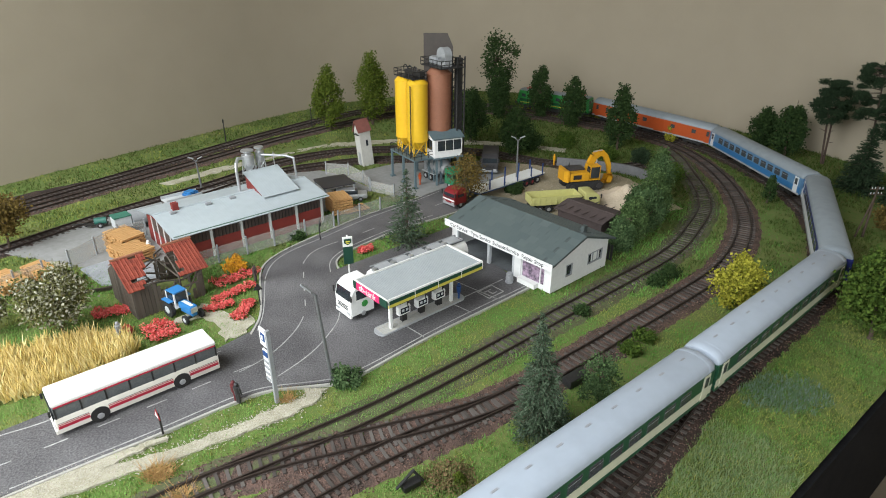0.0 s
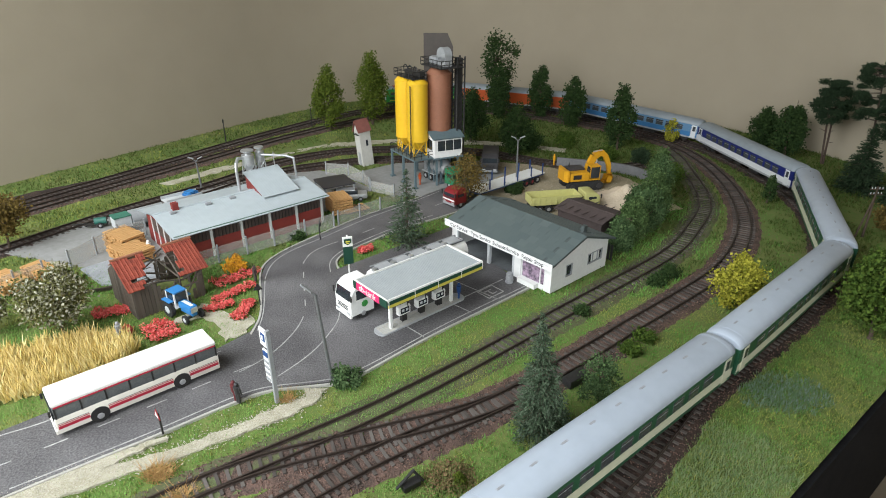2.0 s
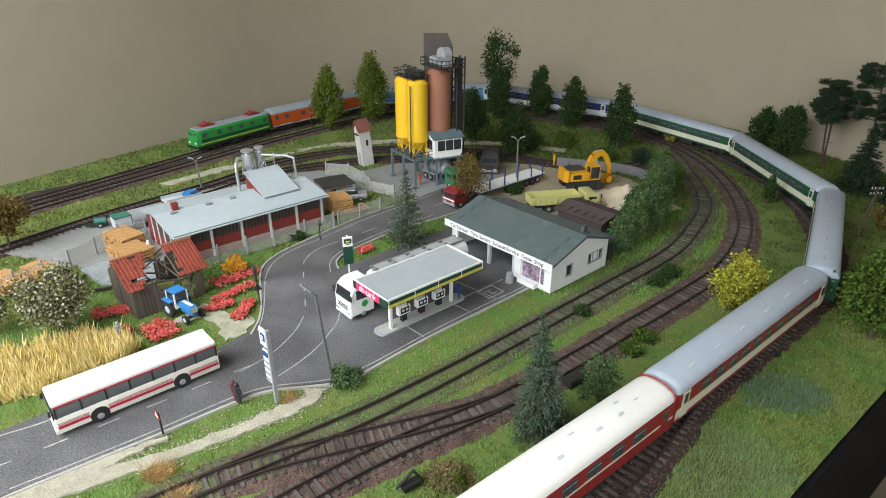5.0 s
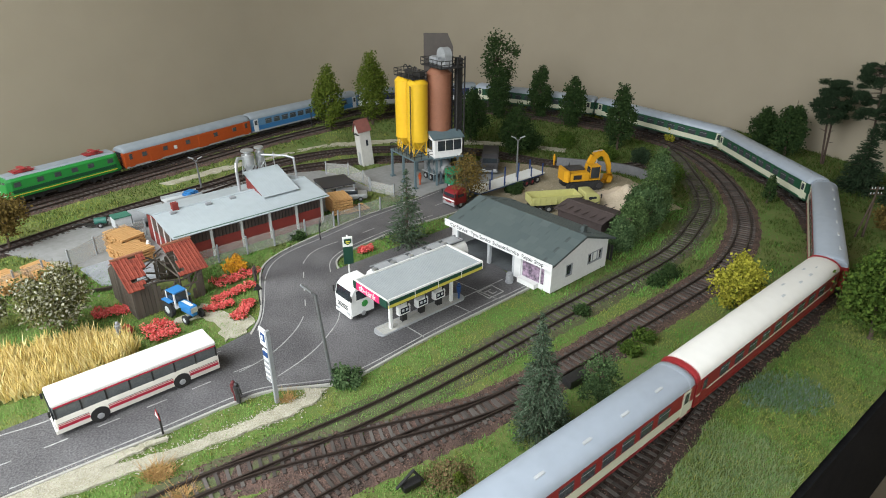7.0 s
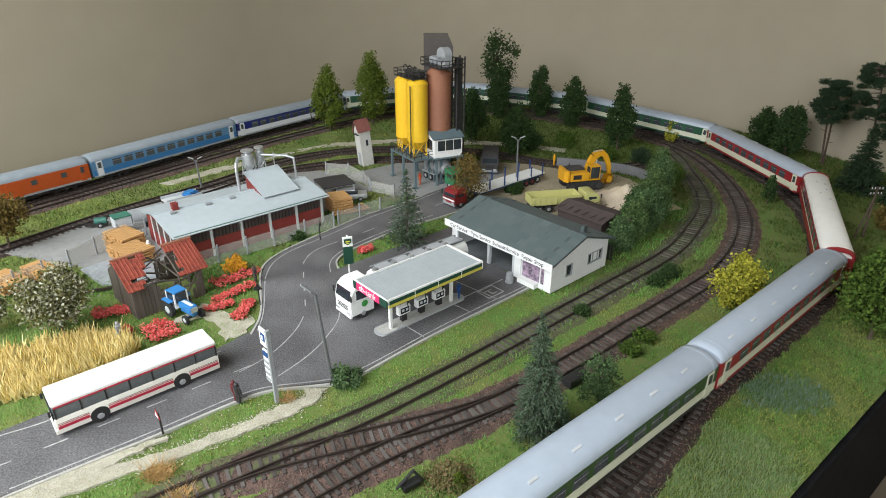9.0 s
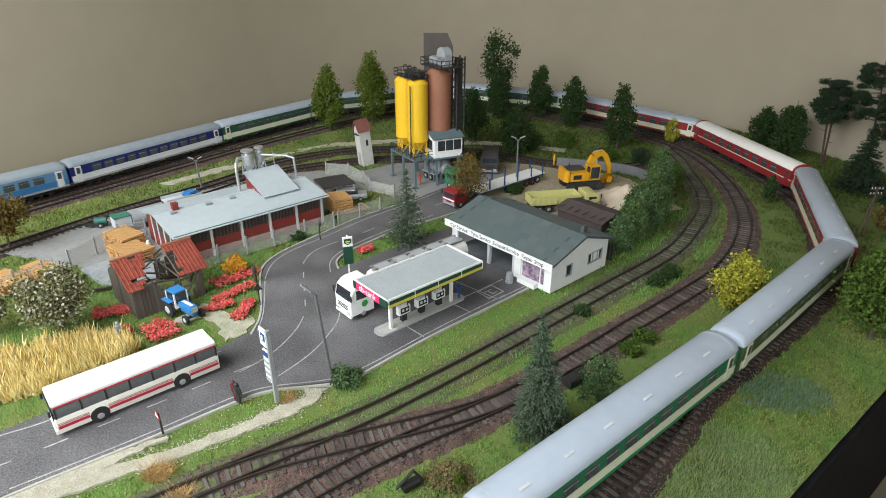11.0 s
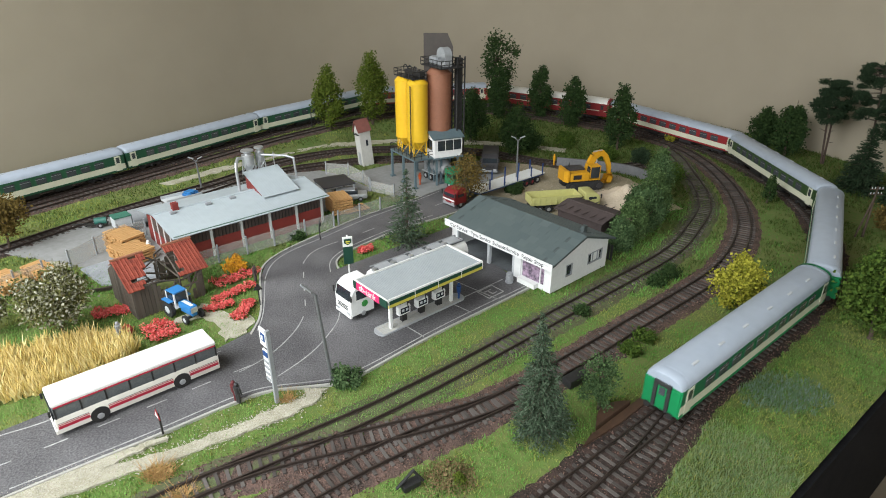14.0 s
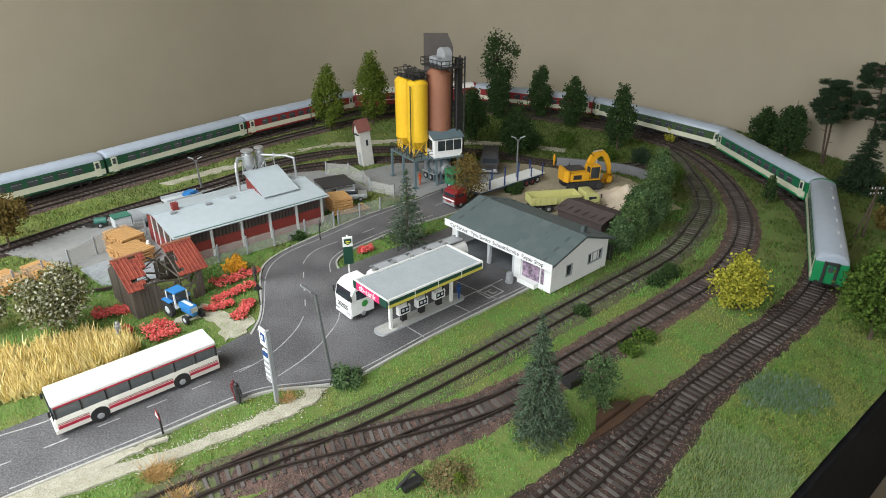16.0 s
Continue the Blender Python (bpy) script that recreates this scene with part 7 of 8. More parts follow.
def flower_beds():
    rs = np.random.RandomState(8)
    for b in BEDS:
        q = np.array(b)
        n = 3400
        x, y = rs.uniform(q[:, 0].min(), q[:, 0].max(), n), rs.uniform(q[:, 1].min(), q[:, 1].max(), n)
        i = inside(x + rs.randn(n) * 0.12, y + rs.randn(n) * 0.12, b)
        x, y = x[i], y[i]
        if len(x) > 1300:
            x, y = x[:1300], y[:1300]
        lump = np.array([noise.noise((u * 1.3, v * 1.3, 1.0)) for u, v in zip(x, y)])
        c = q.mean(0)
        t = thing("flower_bed", c[0], c[1], -0.42, 0, "bed of bright red flowers on the meadow", "flower bed", "red flower beds")
        P = np.c_[x - c[0], y - c[1], rs.uniform(0.15, 0.5, len(x)) + np.maximum(0, lump) * 0.5]
        leaf_mesh("blossoms", P, 0.17, rs, L_RED, t, 0.3)
        k = len(P) // 3
        leaf_mesh("foliage", P[:k] * np.array((1, 1, 0.6)), 0.22, rs, L_GREEN, t)


flower_beds()


# ---- ruined barn ----
M_OLDWOOD = island_mat("weathered_planks", [(0.085, 0.070, 0.056), (0.115, 0.095, 0.076), (0.065, 0.053, 0.043)], 0.9, obj=True)
M_BEAM = mat("weathered_beam", (0.10, 0.082, 0.066), (0.065, 0.053, 0.043), 0.9, 0, 1.2, 0.4, stretch=(1, 1, 0.2))
M_TILE = island_mat("red_tile", [(0.215, 0.046, 0.030), (0.265, 0.060, 0.038), (0.17, 0.038, 0.027)], 0.75, obj=True)
M_PLANK = mat("fresh_timber", (0.52, 0.30, 0.12), (0.44, 0.24, 0.09), 0.7, 0, 0.8, 0.2, stretch=(0.3, 2, 2))


def barn():
    h = thing("ruined_barn", -27.1, 45.6, -0.4, 45.5, "ruined grey plank barn with remains of red tiled roof", "barn")
    L, D, E, R = 6.3, 5.7, 3.0, 4.75
    rs = np.random.RandomState(4)
    top = lambda y: E + (R - E) * (1 - abs(y - D / 2) / (D / 2))

    def plank(x, y, z0, z1, along, w=0.34):
        bm = B()
        box(bm, 0, 0, (z0 + z1) / 2, w - 0.02, 0.08, z1 - z0)
        o = part("plank", bm, M_OLDWOOD, h)
        o.matrix_basis = at(x, y, rs.uniform(-0.03, 0.03) + 0.03, (0 if along == "x" else 90) + rs.uniform(-1, 1), 0, rs.uniform(-1.2, 1.2))
    for i in range(8):
        plank(0.2 + i * 0.34, 0, 0, E - 0.1 if i < 6 else E * (0.85 - 0.18 * (i - 6)), "x")
    for i in range(16):
        y = 0.2 + i * 0.35
        plank(0, y, 0, top(y) - 0.12, "y")
        if i in (0, 1, 2, 3, 9, 10, 12, 13, 15):
            plank(L, y, 0, (top(y) - 0.1) * (0.95 if i < 4 else rs.uniform(0.5, 0.9)), "y")
    for i in range(17):
        if i not in (6, 7, 8, 9, 10):
            plank(0.2 + i * 0.36, D, 0, E * rs.uniform(0.7, 0.95), "x")
    for i in (14, 15, 16):
        plank(0.3 + i * 0.36, 0, 0, E * (0.35 + 0.2 * (i - 14)), "x")
    def beam(a, b, r=0.09):
        bm = B()
        rod(bm, a, b, r, r, 4)
        part("beam", bm, M_BEAM, h)
    for x in (0.1, 2.1, 4.2, 6.2):
        for y in (0.1, D - 0.1):
            beam((x, y, 0), (x, y, E))
        if x != 2.1:
            beam((x, 0, E), (x, D / 2, R)), beam((x, D, E), (x, D / 2, R))
        beam((x, 0.1, E - 0.3), (x, D - 0.1, E - 0.3))
    beam((0, 0.05, E), (2.3, 0.05, E)), beam((2.3, 0.05, E), (4.6, 0.2, E - 0.75)), beam((4.6, 0.2, E - 0.7), (6.3, 0.05, E))
    beam((2.0, D / 2, R - 0.1), (4.4, D / 2 - 0.4, R - 1.6)), beam((2.4, 0.2, 1.4), (4.2, 0.3, 2.2)), beam((2.6, 0, 0.2), (3.9, 0.2, 2.5)), beam((4.2, 0, 0.3), (3.0, 0.3, 2.0))
    beam((2.2, 3.6, 2.8), (4.4, 4.2, 3.6)), beam((4.2, 0.1, 1.5), (6.2, 0.1, 1.7)), beam((4.3, 0.1, 0.2), (6.1, 0.1, 2.9)), beam((2.2, 2.4, 3.0), (4.0, 2.0, 2.4))
    for i in range(7):
        k = (i + 0.5) / 7
        beam((4.2, D / 2 * (1 - k), R - (R - E) * k), (6.6, D / 2 * (1 - k), R - (R - E) * k), 0.05)
        beam((-0.3, D / 2 * (1 - k), R - (R - E) * k), (2.4 - 0.3 * (i % 3), D / 2 * (1 - k), R - (R - E) * k), 0.05)
    # tiles, piece by piece, with ragged holes
    sl = math.hypot(D / 2, R - E) + 0.4
    ang = math.degrees(math.atan2(R - E, D / 2))
    bm = B()
    box(bm, 0, 0, 0, 0.33, 0.46, 0.06, rx=-4)
    rod(bm, (-0.09, -0.23, 0.035), (-0.09, 0.23, 0.005), 0.075, 0.075, 6)
    bmesh.ops.transform(bm, matrix=Matrix.Identity(4), verts=bm.verts)
    tile = link("roof_tile", bm, M_TILE, h)
    first = True
    for x0, n in ((-0.35, 8), (4.15, 8)):
        for i in range(n):
            for j in range(9):
                if x0 < 0 and (i + j * 0.55 > 8.0 or (j == 6 and i in (2, 3, 4)) or (j == 0 and i in (4, 5))):
                    continue
                if x0 > 0 and (i < 2 - j * 0.25 + (j % 3 == 1) and j > 1):
                    continue
                ob = tile if first else new("roof_tile", tile.data)
                first = False
                ob.parent = h
                k = (j + 0.5) / 9 * sl
                ob.matrix_basis = at(x0 + 0.17 + i * 0.34, D / 2 - k * math.cos(radians(ang)), R + 0.16 - k * math.sin(radians(ang)) + rs.uniform(-0.015, 0.015), rs.uniform(-1.5, 1.5), ang)
    for x0 in (-0.3, 4.2):
        bm = B()
        box(bm, x0 + 1.3, D / 2 + 0.5, R - 0.25, 2.6, 1.4, 0.07, rx=-ang)
        part("rear_roof", bm, M_SILO_B, h)
        bm = B()
        rod(bm, (x0 - 0.1, D / 2, R + 0.2), (x0 + 2.75, D / 2, R + 0.2), 0.13, 0.13, 6)
        part("ridge_tile", bm, M_SILO_B, h)


barn()

# ---- vehicles and machines ----
M_TRACTOR = mat("tractor_blue", (0.035, 0.20, 0.48), (0.03, 0.17, 0.42), 0.4, 0, 0.5, 0.02)
M_CATYELLOW = mat("machine_yellow", (0.62, 0.31, 0.015), (0.54, 0.26, 0.012), 0.45, 0, 0.4, 0.03)
M_LIMECREAM = mat("pale_lime_paint", (0.50, 0.48, 0.19), (0.44, 0.42, 0.16), 0.5, 0, 0.3, 0.03)
M_TRUCKRED = mat("lorry_red", (0.21, 0.014, 0.02), None, 0.4, 0, 0.4, 0.02)
M_TRUCKGREEN = mat("lorry_green", (0.02, 0.18, 0.085), None, 0.4, 0, 0.4, 0.02)
M_TRUCKBLUE = mat("stake_blue", (0.015, 0.05, 0.17), None, 0.5, 0, 0.4, 0.02)
M_CHARCOAL = mat("charcoal_paint", (0.045, 0.043, 0.046), None, 0.45, 0, 0.4, 0.02)
M_FIG_SKIN = mat("figurine_pale", (0.45, 0.28, 0.20), None, 0.7, 0, 1, 0)


def tractor():
    t = thing("tractor", -23.4, 46.5, -0.4, -36, "blue tractor with white cab parked at the barn", "tractor")
    bm = B()
    box(bm, 0.95, 0, 1.25, 1.9, 0.75, 0.6, bev=0.1), box(bm, 1.0, 0, 0.8, 1.8, 0.5, 0.4, bev=0.05)
    part("bonnet", bm, M_TRACTOR, t, smooth=True)
    boxpart("grille", t, M_SILVER, (1.92, 0, 1.2, 0.06, 0.62, 0.5))
    boxpart("stripe", t, M_WHITE, (1.0, 0, 1.57, 1.4, 0.3, 0.02))
    bm = B()
    for x in (-1.15, 0.05):
        for y in (-0.6, 0.6):
            box(bm, x, y, 1.7, 0.12, 0.12, 1.4)
    box(bm, -0.55, 0, 1.05, 1.3, 1.25, 0.25), box(bm, -1.15, 0, 1.5, 0.08, 1.2, 0.8)
    cabp = part("cab", bm, M_WHITE, t, "white cab frame")
    bm = B()
    box(bm, -0.55, 0, 2.42, 1.3, 1.25, 0.14, bev=0.05)
    part("roof", bm, M_TRACTOR, cabp)
    for dims in ((0.06, 0, 1.95, 0.04, 1.1, 1.0), (-0.55, -0.61, 1.95, 1.05, 0.03, 1.0), (-0.55, 0.61, 1.95, 1.05, 0.03, 1.0)):
        boxpart("pane", cabp, M_PANE, dims)
    for y in (-0.85, 0.85):
        bm = B()
        box(bm, -0.75, y, 1.65, 1.3, 0.45, 0.1, bev=0.04)
        part("mudguard", bm, M_TRACTOR, t)
        wheel(t, -0.75, y, 0.75, 0.36, M_LIGHTGREY)
        wheel(t, 1.55, y * 0.9, 0.42, 0.24, M_LIGHTGREY)
    bm = B()
    rod(bm, (1.3, 0.25, 1.5), (1.3, 0.25, 2.3), 0.06, 0.05, 6)
    part("exhaust", bm, M_DARK, t)
    boxpart("axle", t, M_DARK, (1.55, 0, 0.5, 0.2, 1.6, 0.2))


tractor()


def lorry(name, x, y, rz, label, paint, length, z=-0.28, w=2.45, ch=2.7):
    t = thing(name, x, y, z, rz, label, "truck")
    cab(t, 0, 2.1, w, ch, paint, 0.55, 0.2)
    boxpart("chassis", t, M_DARK, (length / 2 + 0.3, 0, 0.75, length - 1.0, 1.0, 0.3))
    for wx in (1.1, length - 2.6, length - 1.4):
        for sy in (-1, 1):
            wheel(t, wx, sy * (w / 2 - 0.2), 0.48, 0.34)
    return t


def vehicles():
    t = lorry("flatbed_lorry", 0.7, 72.4, 41.0, "red flatbed lorry with white deck and blue stakes", M_TRUCKRED, 17.4, w=2.3, ch=2.45)
    bm = B()
    box(bm, 10.8, 0, 1.28, 13.0, 2.5, 0.16)
    part("deck", bm, M_WHITE, t)
    bm = B()
    box(bm, 10.8, 0, 1.1, 13.0, 2.3, 0.22)
    part("frame", bm, M_TRUCKBLUE, t)
    for x in (6.2, 9.0, 11.6, 14.4, 16.8):
        for y in (-1.2, 1.2):
            boxpart("stake", t, M_TRUCKBLUE, (x, y, 2.0, 0.16, 0.12, 1.5))
    for x in (12.4, 13.6, 14.8):
        for sy in (-1, 1):
            wheel(t, x, sy * 1.05, 0.46, 0.3, M_TRUCKRED)
    boxpart("stripe", t, M_WHITE, (-0.03, 0, 1.15, 0.05, 2.2, 0.2))
    t = lorry("mixer_lorry", 2.4, 79.4, 128, "green and grey concrete mixer lorry under the silos", M_TRUCKGREEN, 8.0)
    bm = B()
    for a, b, r0, r1 in ((2.9, 4.0, 0.8, 1.2), (4.0, 5.4, 1.2, 1.25), (5.4, 7.6, 1.25, 0.55)):
        rod(bm, (a, 0, 1.6 + a * 0.14), (b, 0, 1.6 + b * 0.14), r0, r1, 20)
    part("drum", bm, M_GREY, t, "grey mixing drum", smooth=True)
    bm = B()
    box(bm, 7.4, 0, 1.6, 0.6, 1.2, 1.6), box(bm, 7.9, 0, 1.9, 0.4, 0.6, 1.3, ry=25)
    part("chute", bm, M_GREY, t)
    boxpart("mudguard", t, M_LIGHTGREY, (6.0, 0, 1.05, 3.0, 2.4, 0.1))
    t = lorry("box_lorry", 6.8, 85.4, 84, "charcoal lorry parked on the yard", M_CHARCOAL, 6.5, ch=3.0)
    boxpart("load_body", t, M_CHARCOAL, (4.6, 0, 1.75, 4.2, 2.4, 1.7), bev=0.04)
    t = lorry("tipper_lorry", 19.8, 73.2, 191, "pale lime tipper lorry beside the sand heap", M_LIMECREAM, 9.4, ch=2.35)
    bm = B()
    for dims in ((5.9, 0, 1.15, 6.6, 2.5, 0.12), (5.9, -1.22, 1.65, 6.6, 0.1, 0.95), (5.9, 1.22, 1.65, 6.6, 0.1, 0.95), (2.62, 0, 1.65, 0.1, 2.34, 0.95), (9.18, 0, 1.65, 0.1, 2.34, 0.95)):
        box(bm, *dims)
    b = part("tipping_body", bm, M_LIMECREAM, t)
    for x in np.linspace(2.9, 8.9, 9):
        for y in (-1.3, 1.3):
            boxpart("rib", b, M_LIMECREAM, (x, y, 1.6, 0.12, 0.08, 0.9))
    # excavator
    e = thing("excavator", 19.3, 80.4, -0.3, 14, "yellow tracked excavator with lowered boom on the sand yard", "excavator")
    boxpart("undercarriage", e, M_DARK, (0, 0, 0.8, 3.6, 1.8, 0.5), bev=0.06)
    for sy in (-1, 1):
        bm = B()
        outline = [(-2.0 + 0.62 * math.cos(q), 0.64 + 0.62 * math.sin(q)) for q in np.linspace(math.pi / 2, 1.5 * math.pi, 9)] + [(2.0 + 0.62 * math.cos(q), 0.64 + 0.62 * math.sin(q)) for q in np.linspace(-math.pi / 2, math.pi / 2, 9)]
        ends = [[bm.verts.new((x, sy * 1.25 + o, z)) for x, z in outline] for o in (-0.36, 0.36)]
        bm.faces.new(ends[0]), bm.faces.new(ends[1][::-1])
        for k in range(len(outline)):
            j = (k + 1) % len(outline)
            bm.faces.new((ends[0][j], ends[0][k], ends[1][k], ends[1][j]))
        for k in range(11):
            for z in (0.02, 1.26):
                box(bm, -2.0 + k * 0.4, sy * 1.25, z, 0.22, 0.74, 0.06)
        tr = part("crawler_track", bm, M_TYRE, e, "black crawler track")
        for x in (-2.0, 2.0):
            bm = B()
            rod(bm, (x, sy * 1.25 - 0.40, 0.64), (x, sy * 1.25 + 0.40, 0.64), 0.40, 0.40, 14)
            part("sprocket", bm, M_CHARCOAL, tr)
    bm = B()
    rod(bm, (0, 0, 1.0), (0, 0, 1.45), 0.85, 0.85, 16)
    part("turntable", bm, M_DARK, e)
    bm = B()
    prism(bm, [(-2.5, -1.1), (-2.2, -1.45), (0.5, -1.45), (0.5, 1.45), (-2.2, 1.45), (-2.5, 1.1)], 1.42, 2.55)
    bmesh.ops.bevel(bm, geom=bm.edges[:], offset=0.05, segments=1, affect="EDGES")
    part("house", bm, M_CATYELLOW, e, "yellow engine house")
    bm = B()
    prism(bm, [(-3.1, -1.0), (-2.75, -1.5), (-2.52, -1.5), (-2.52, 1.5), (-2.75, 1.5), (-3.1, 1.0)], 1.35, 2.95)
    part("counterweight", bm, M_CATYELLOW, e, "yellow rounded counterweight")
    boxpart("engine_cover", e, M_CHARCOAL, (-0.9, 0.55, 2.72, 2.4, 1.6, 0.34), bev=0.06)
    boxpart("grille", e, M_DARK, (-1.3, -1.46, 2.0, 1.2, 0.04, 0.6))
    bm = B()
    rod(bm, (-1.6, 0.9, 2.85), (-1.6, 0.9, 3.4), 0.10, 0.08, 8)
    part("exhaust", bm, M_DARK, e)
    bm = B()
    for x in (0.62, 2.02):
        for y in (-1.38, -0.22):
            box(bm, x, y, 2.35, 0.10, 0.10, 1.9)
    box(bm, 1.32, -0.8, 3.34, 1.6, 1.36, 0.12, bev=0.04), box(bm, 1.32, -0.8, 1.50, 1.56, 1.3, 0.18), box(bm, 0.62, -0.8, 1.9, 0.08, 1.1, 0.8)
    c = part("cab", bm, M_CATYELLOW, e, "yellow cab frame")
    for dims in ((2.03, -0.8, 2.5, 0.04, 1.04, 1.5), (1.32, -1.40, 2.5, 1.28, 0.04, 1.5), (1.32, -0.2, 2.5, 1.28, 0.04, 1.5), (0.66, -0.8, 2.75, 0.04, 1.04, 0.9)):
        boxpart("pane", c, M_PANE, dims)

    def arm(nm, pts, w, t0, m):
        bm = B()
        for (x0, z0, s0), (x1, z1, s1) in zip(pts, pts[1:]):
            d = Vector((x1 - x0, 0, z1 - z0))
            n = Vector((-d.z, 0, d.x)).normalized()
            q = [Vector((x0, 0, z0)) + n * s0, Vector((x0, 0, z0)) - n * s0, Vector((x1, 0, z1)) - n * s1, Vector((x1, 0, z1)) + n * s1]
            lo = [bm.verts.new((v.x, t0 - w / 2, v.z)) for v in q]
            hi = [bm.verts.new((v.x, t0 + w / 2, v.z)) for v in q]
            bm.faces.new(lo), bm.faces.new(hi[::-1])
            for k in range(4):
                j = (k + 1) % 4
                bm.faces.new((lo[j], lo[k], hi[k], hi[j]))
        return part(nm, bm, m, e)
    arm("boom", [(0.7, 1.7, 0.30), (1.15, 3.2, 0.42), (1.75, 4.3, 0.46), (2.5, 4.75, 0.40), (3.3, 4.45, 0.26)], 0.62, 0.3, M_CATYELLOW)
    arm("stick", [(2.9, 4.95, 0.22), (3.5, 4.2, 0.36), (4.15, 2.9, 0.30), (4.3, 1.7, 0.18)], 0.5, 0.3, M_CATYELLOW)
    bm = B()
    rod(bm, (1.5, -0.08, 1.8), (2.1, -0.08, 3.9), 0.10, 0.10, 8), rod(bm, (1.6, 0.3, 4.95), (2.9, 0.3, 5.1), 0.12, 0.10, 8), rod(bm, (3.9, 0.3, 4.1), (4.6, 0.3, 2.3), 0.09, 0.09, 8)
    part("hydraulic_ram", bm, M_SILVER, e)
    bm = B()
    scoop = [(4.5, 1.8), (4.75, 1.2), (4.6, 0.6), (4.1, 0.3), (3.5, 0.45), (3.65, 0.62), (4.05, 0.5), (4.42, 0.75), (4.5, 1.2), (4.2, 1.75)]
    sides = [[bm.verts.new((x, 0.3 + o, z)) for x, z in scoop] for o in (-0.6, 0.6)]
    for k in range(len(scoop)):
        j = (k + 1) % len(scoop)
        bm.faces.new((sides[0][j], sides[0][k], sides[1][k], sides[1][j]))
    for o in (-0.62, 0.62):
        box(bm, 4.2, 0.3 + o, 0.95, 0.75, 0.06, 0.9, ry=12)
    for o in (-0.45, -0.15, 0.15, 0.45):
        box(bm, 3.42, 0.3 + o, 0.5, 0.26, 0.12, 0.08)
    part("bucket", bm, M_CATYELLOW, e)
    # silver estate car and its carport
    c = thing("estate_car", -12.4, 75.0, -0.28, 10, "silver estate car parked beside the hall", "car", "parked cars")
    bm = B()
    box(bm, 0, 0, 0.68, 4.6, 1.75, 0.62, bev=0.16)
    part("body", bm, M_SILVER, c, smooth=True)
    bm = B()
    box(bm, -0.45, 0, 1.2, 3.1, 1.5, 0.6, bev=0.18)
    part("cabin", bm, M_PANE, c, smooth=True)
    bm = B()
    box(bm, -0.5, 0, 1.5, 2.5, 1.3, 0.07, bev=0.03)
    part("roof", bm, M_SILVER, c)
    for x in (-1.4, 1.4):
        for sy in (-1, 1):
            wheel(c, x, sy * 0.78, 0.33, 0.22)
    k = thing("carport", -14.6, 76.6, -0.28, 30, "flat dark roofed carport behind the hall", "carport")
    boxpart("roof", k, M_CHARCOAL, (0, 0, 2.0, 4.4, 4.2, 0.18), bev=0.03)
    for x in (-2.0, 2.0):
        for y in (-1.9, 1.9):
            boxpart("post", k, M_GREY, (x, y, 0.96, 0.2, 0.2, 1.92))
    # tanks and trailer behind the factory
    k = thing("wagon", -35.6, 66.4, -0.29, 44, "grey tank wagon with green tarpaulin frame", "wagon")
    bm = B()
    rod(bm, (-1.6, 0, 1.3), (2.2, 0, 1.3), 1.0, 1.0, 16)
    part("tank", bm, M_GREY, k, smooth=True)
    boxpart("tarpaulin", k, mat("teal_tarpaulin", (0.045, 0.165, 0.115), (0.035, 0.13, 0.09), 0.8, 0, 0.6, 0.3), (-2.6, 0, 2.0, 1.9, 1.7, 0.12), "faded teal tarpaulin")
    boxpart("frame", k, M_LIGHTGREY, (-2.6, 0, 1.3, 1.8, 1.6, 1.3))
    boxpart("chassis", k, M_DARK, (-0.3, 0, 0.5, 6.0, 1.6, 0.3))
    for x in (-2.4, 1.6):
        for sy in (-1, 1):
            wheel(k, x, sy * 0.9, 0.42, 0.3)


vehicles()


# ---- yard things ----
M_SANDHEAP = mat("pale_sand", (0.60, 0.50, 0.38), (0.50, 0.41, 0.30), 0.95, 0, 0.7, 1.0)
M_TOWER = mat("grey_render", (0.52, 0.51, 0.48), (0.44, 0.43, 0.40), 0.8, 0, 0.5, 0.15)
M_TOWER_ROOF = mat("tower_tiles", (0.20, 0.07, 0.055), (0.15, 0.055, 0.045), 0.8, 0, 2.0, 0.5)
M_SHED = mat("brown_shed_felt", (0.075, 0.055, 0.052), (0.055, 0.042, 0.04), 0.85, 0, 0.4, 0.2)
M_BOARDBROWN = mat("brown_plastic", (0.085, 0.047, 0.030), (0.062, 0.036, 0.025), 0.4, 0, 0.3, 0.03)


def net_material():
    m = mat("wire_mesh", (0.62, 0.62, 0.58), (0.50, 0.50, 0.46), 0.7, 0, 2.0, 0.2)
    m.node_tree.nodes["Principled BSDF"].inputs["Alpha"].default_value = 0.24
    return m


M_NET = net_material()


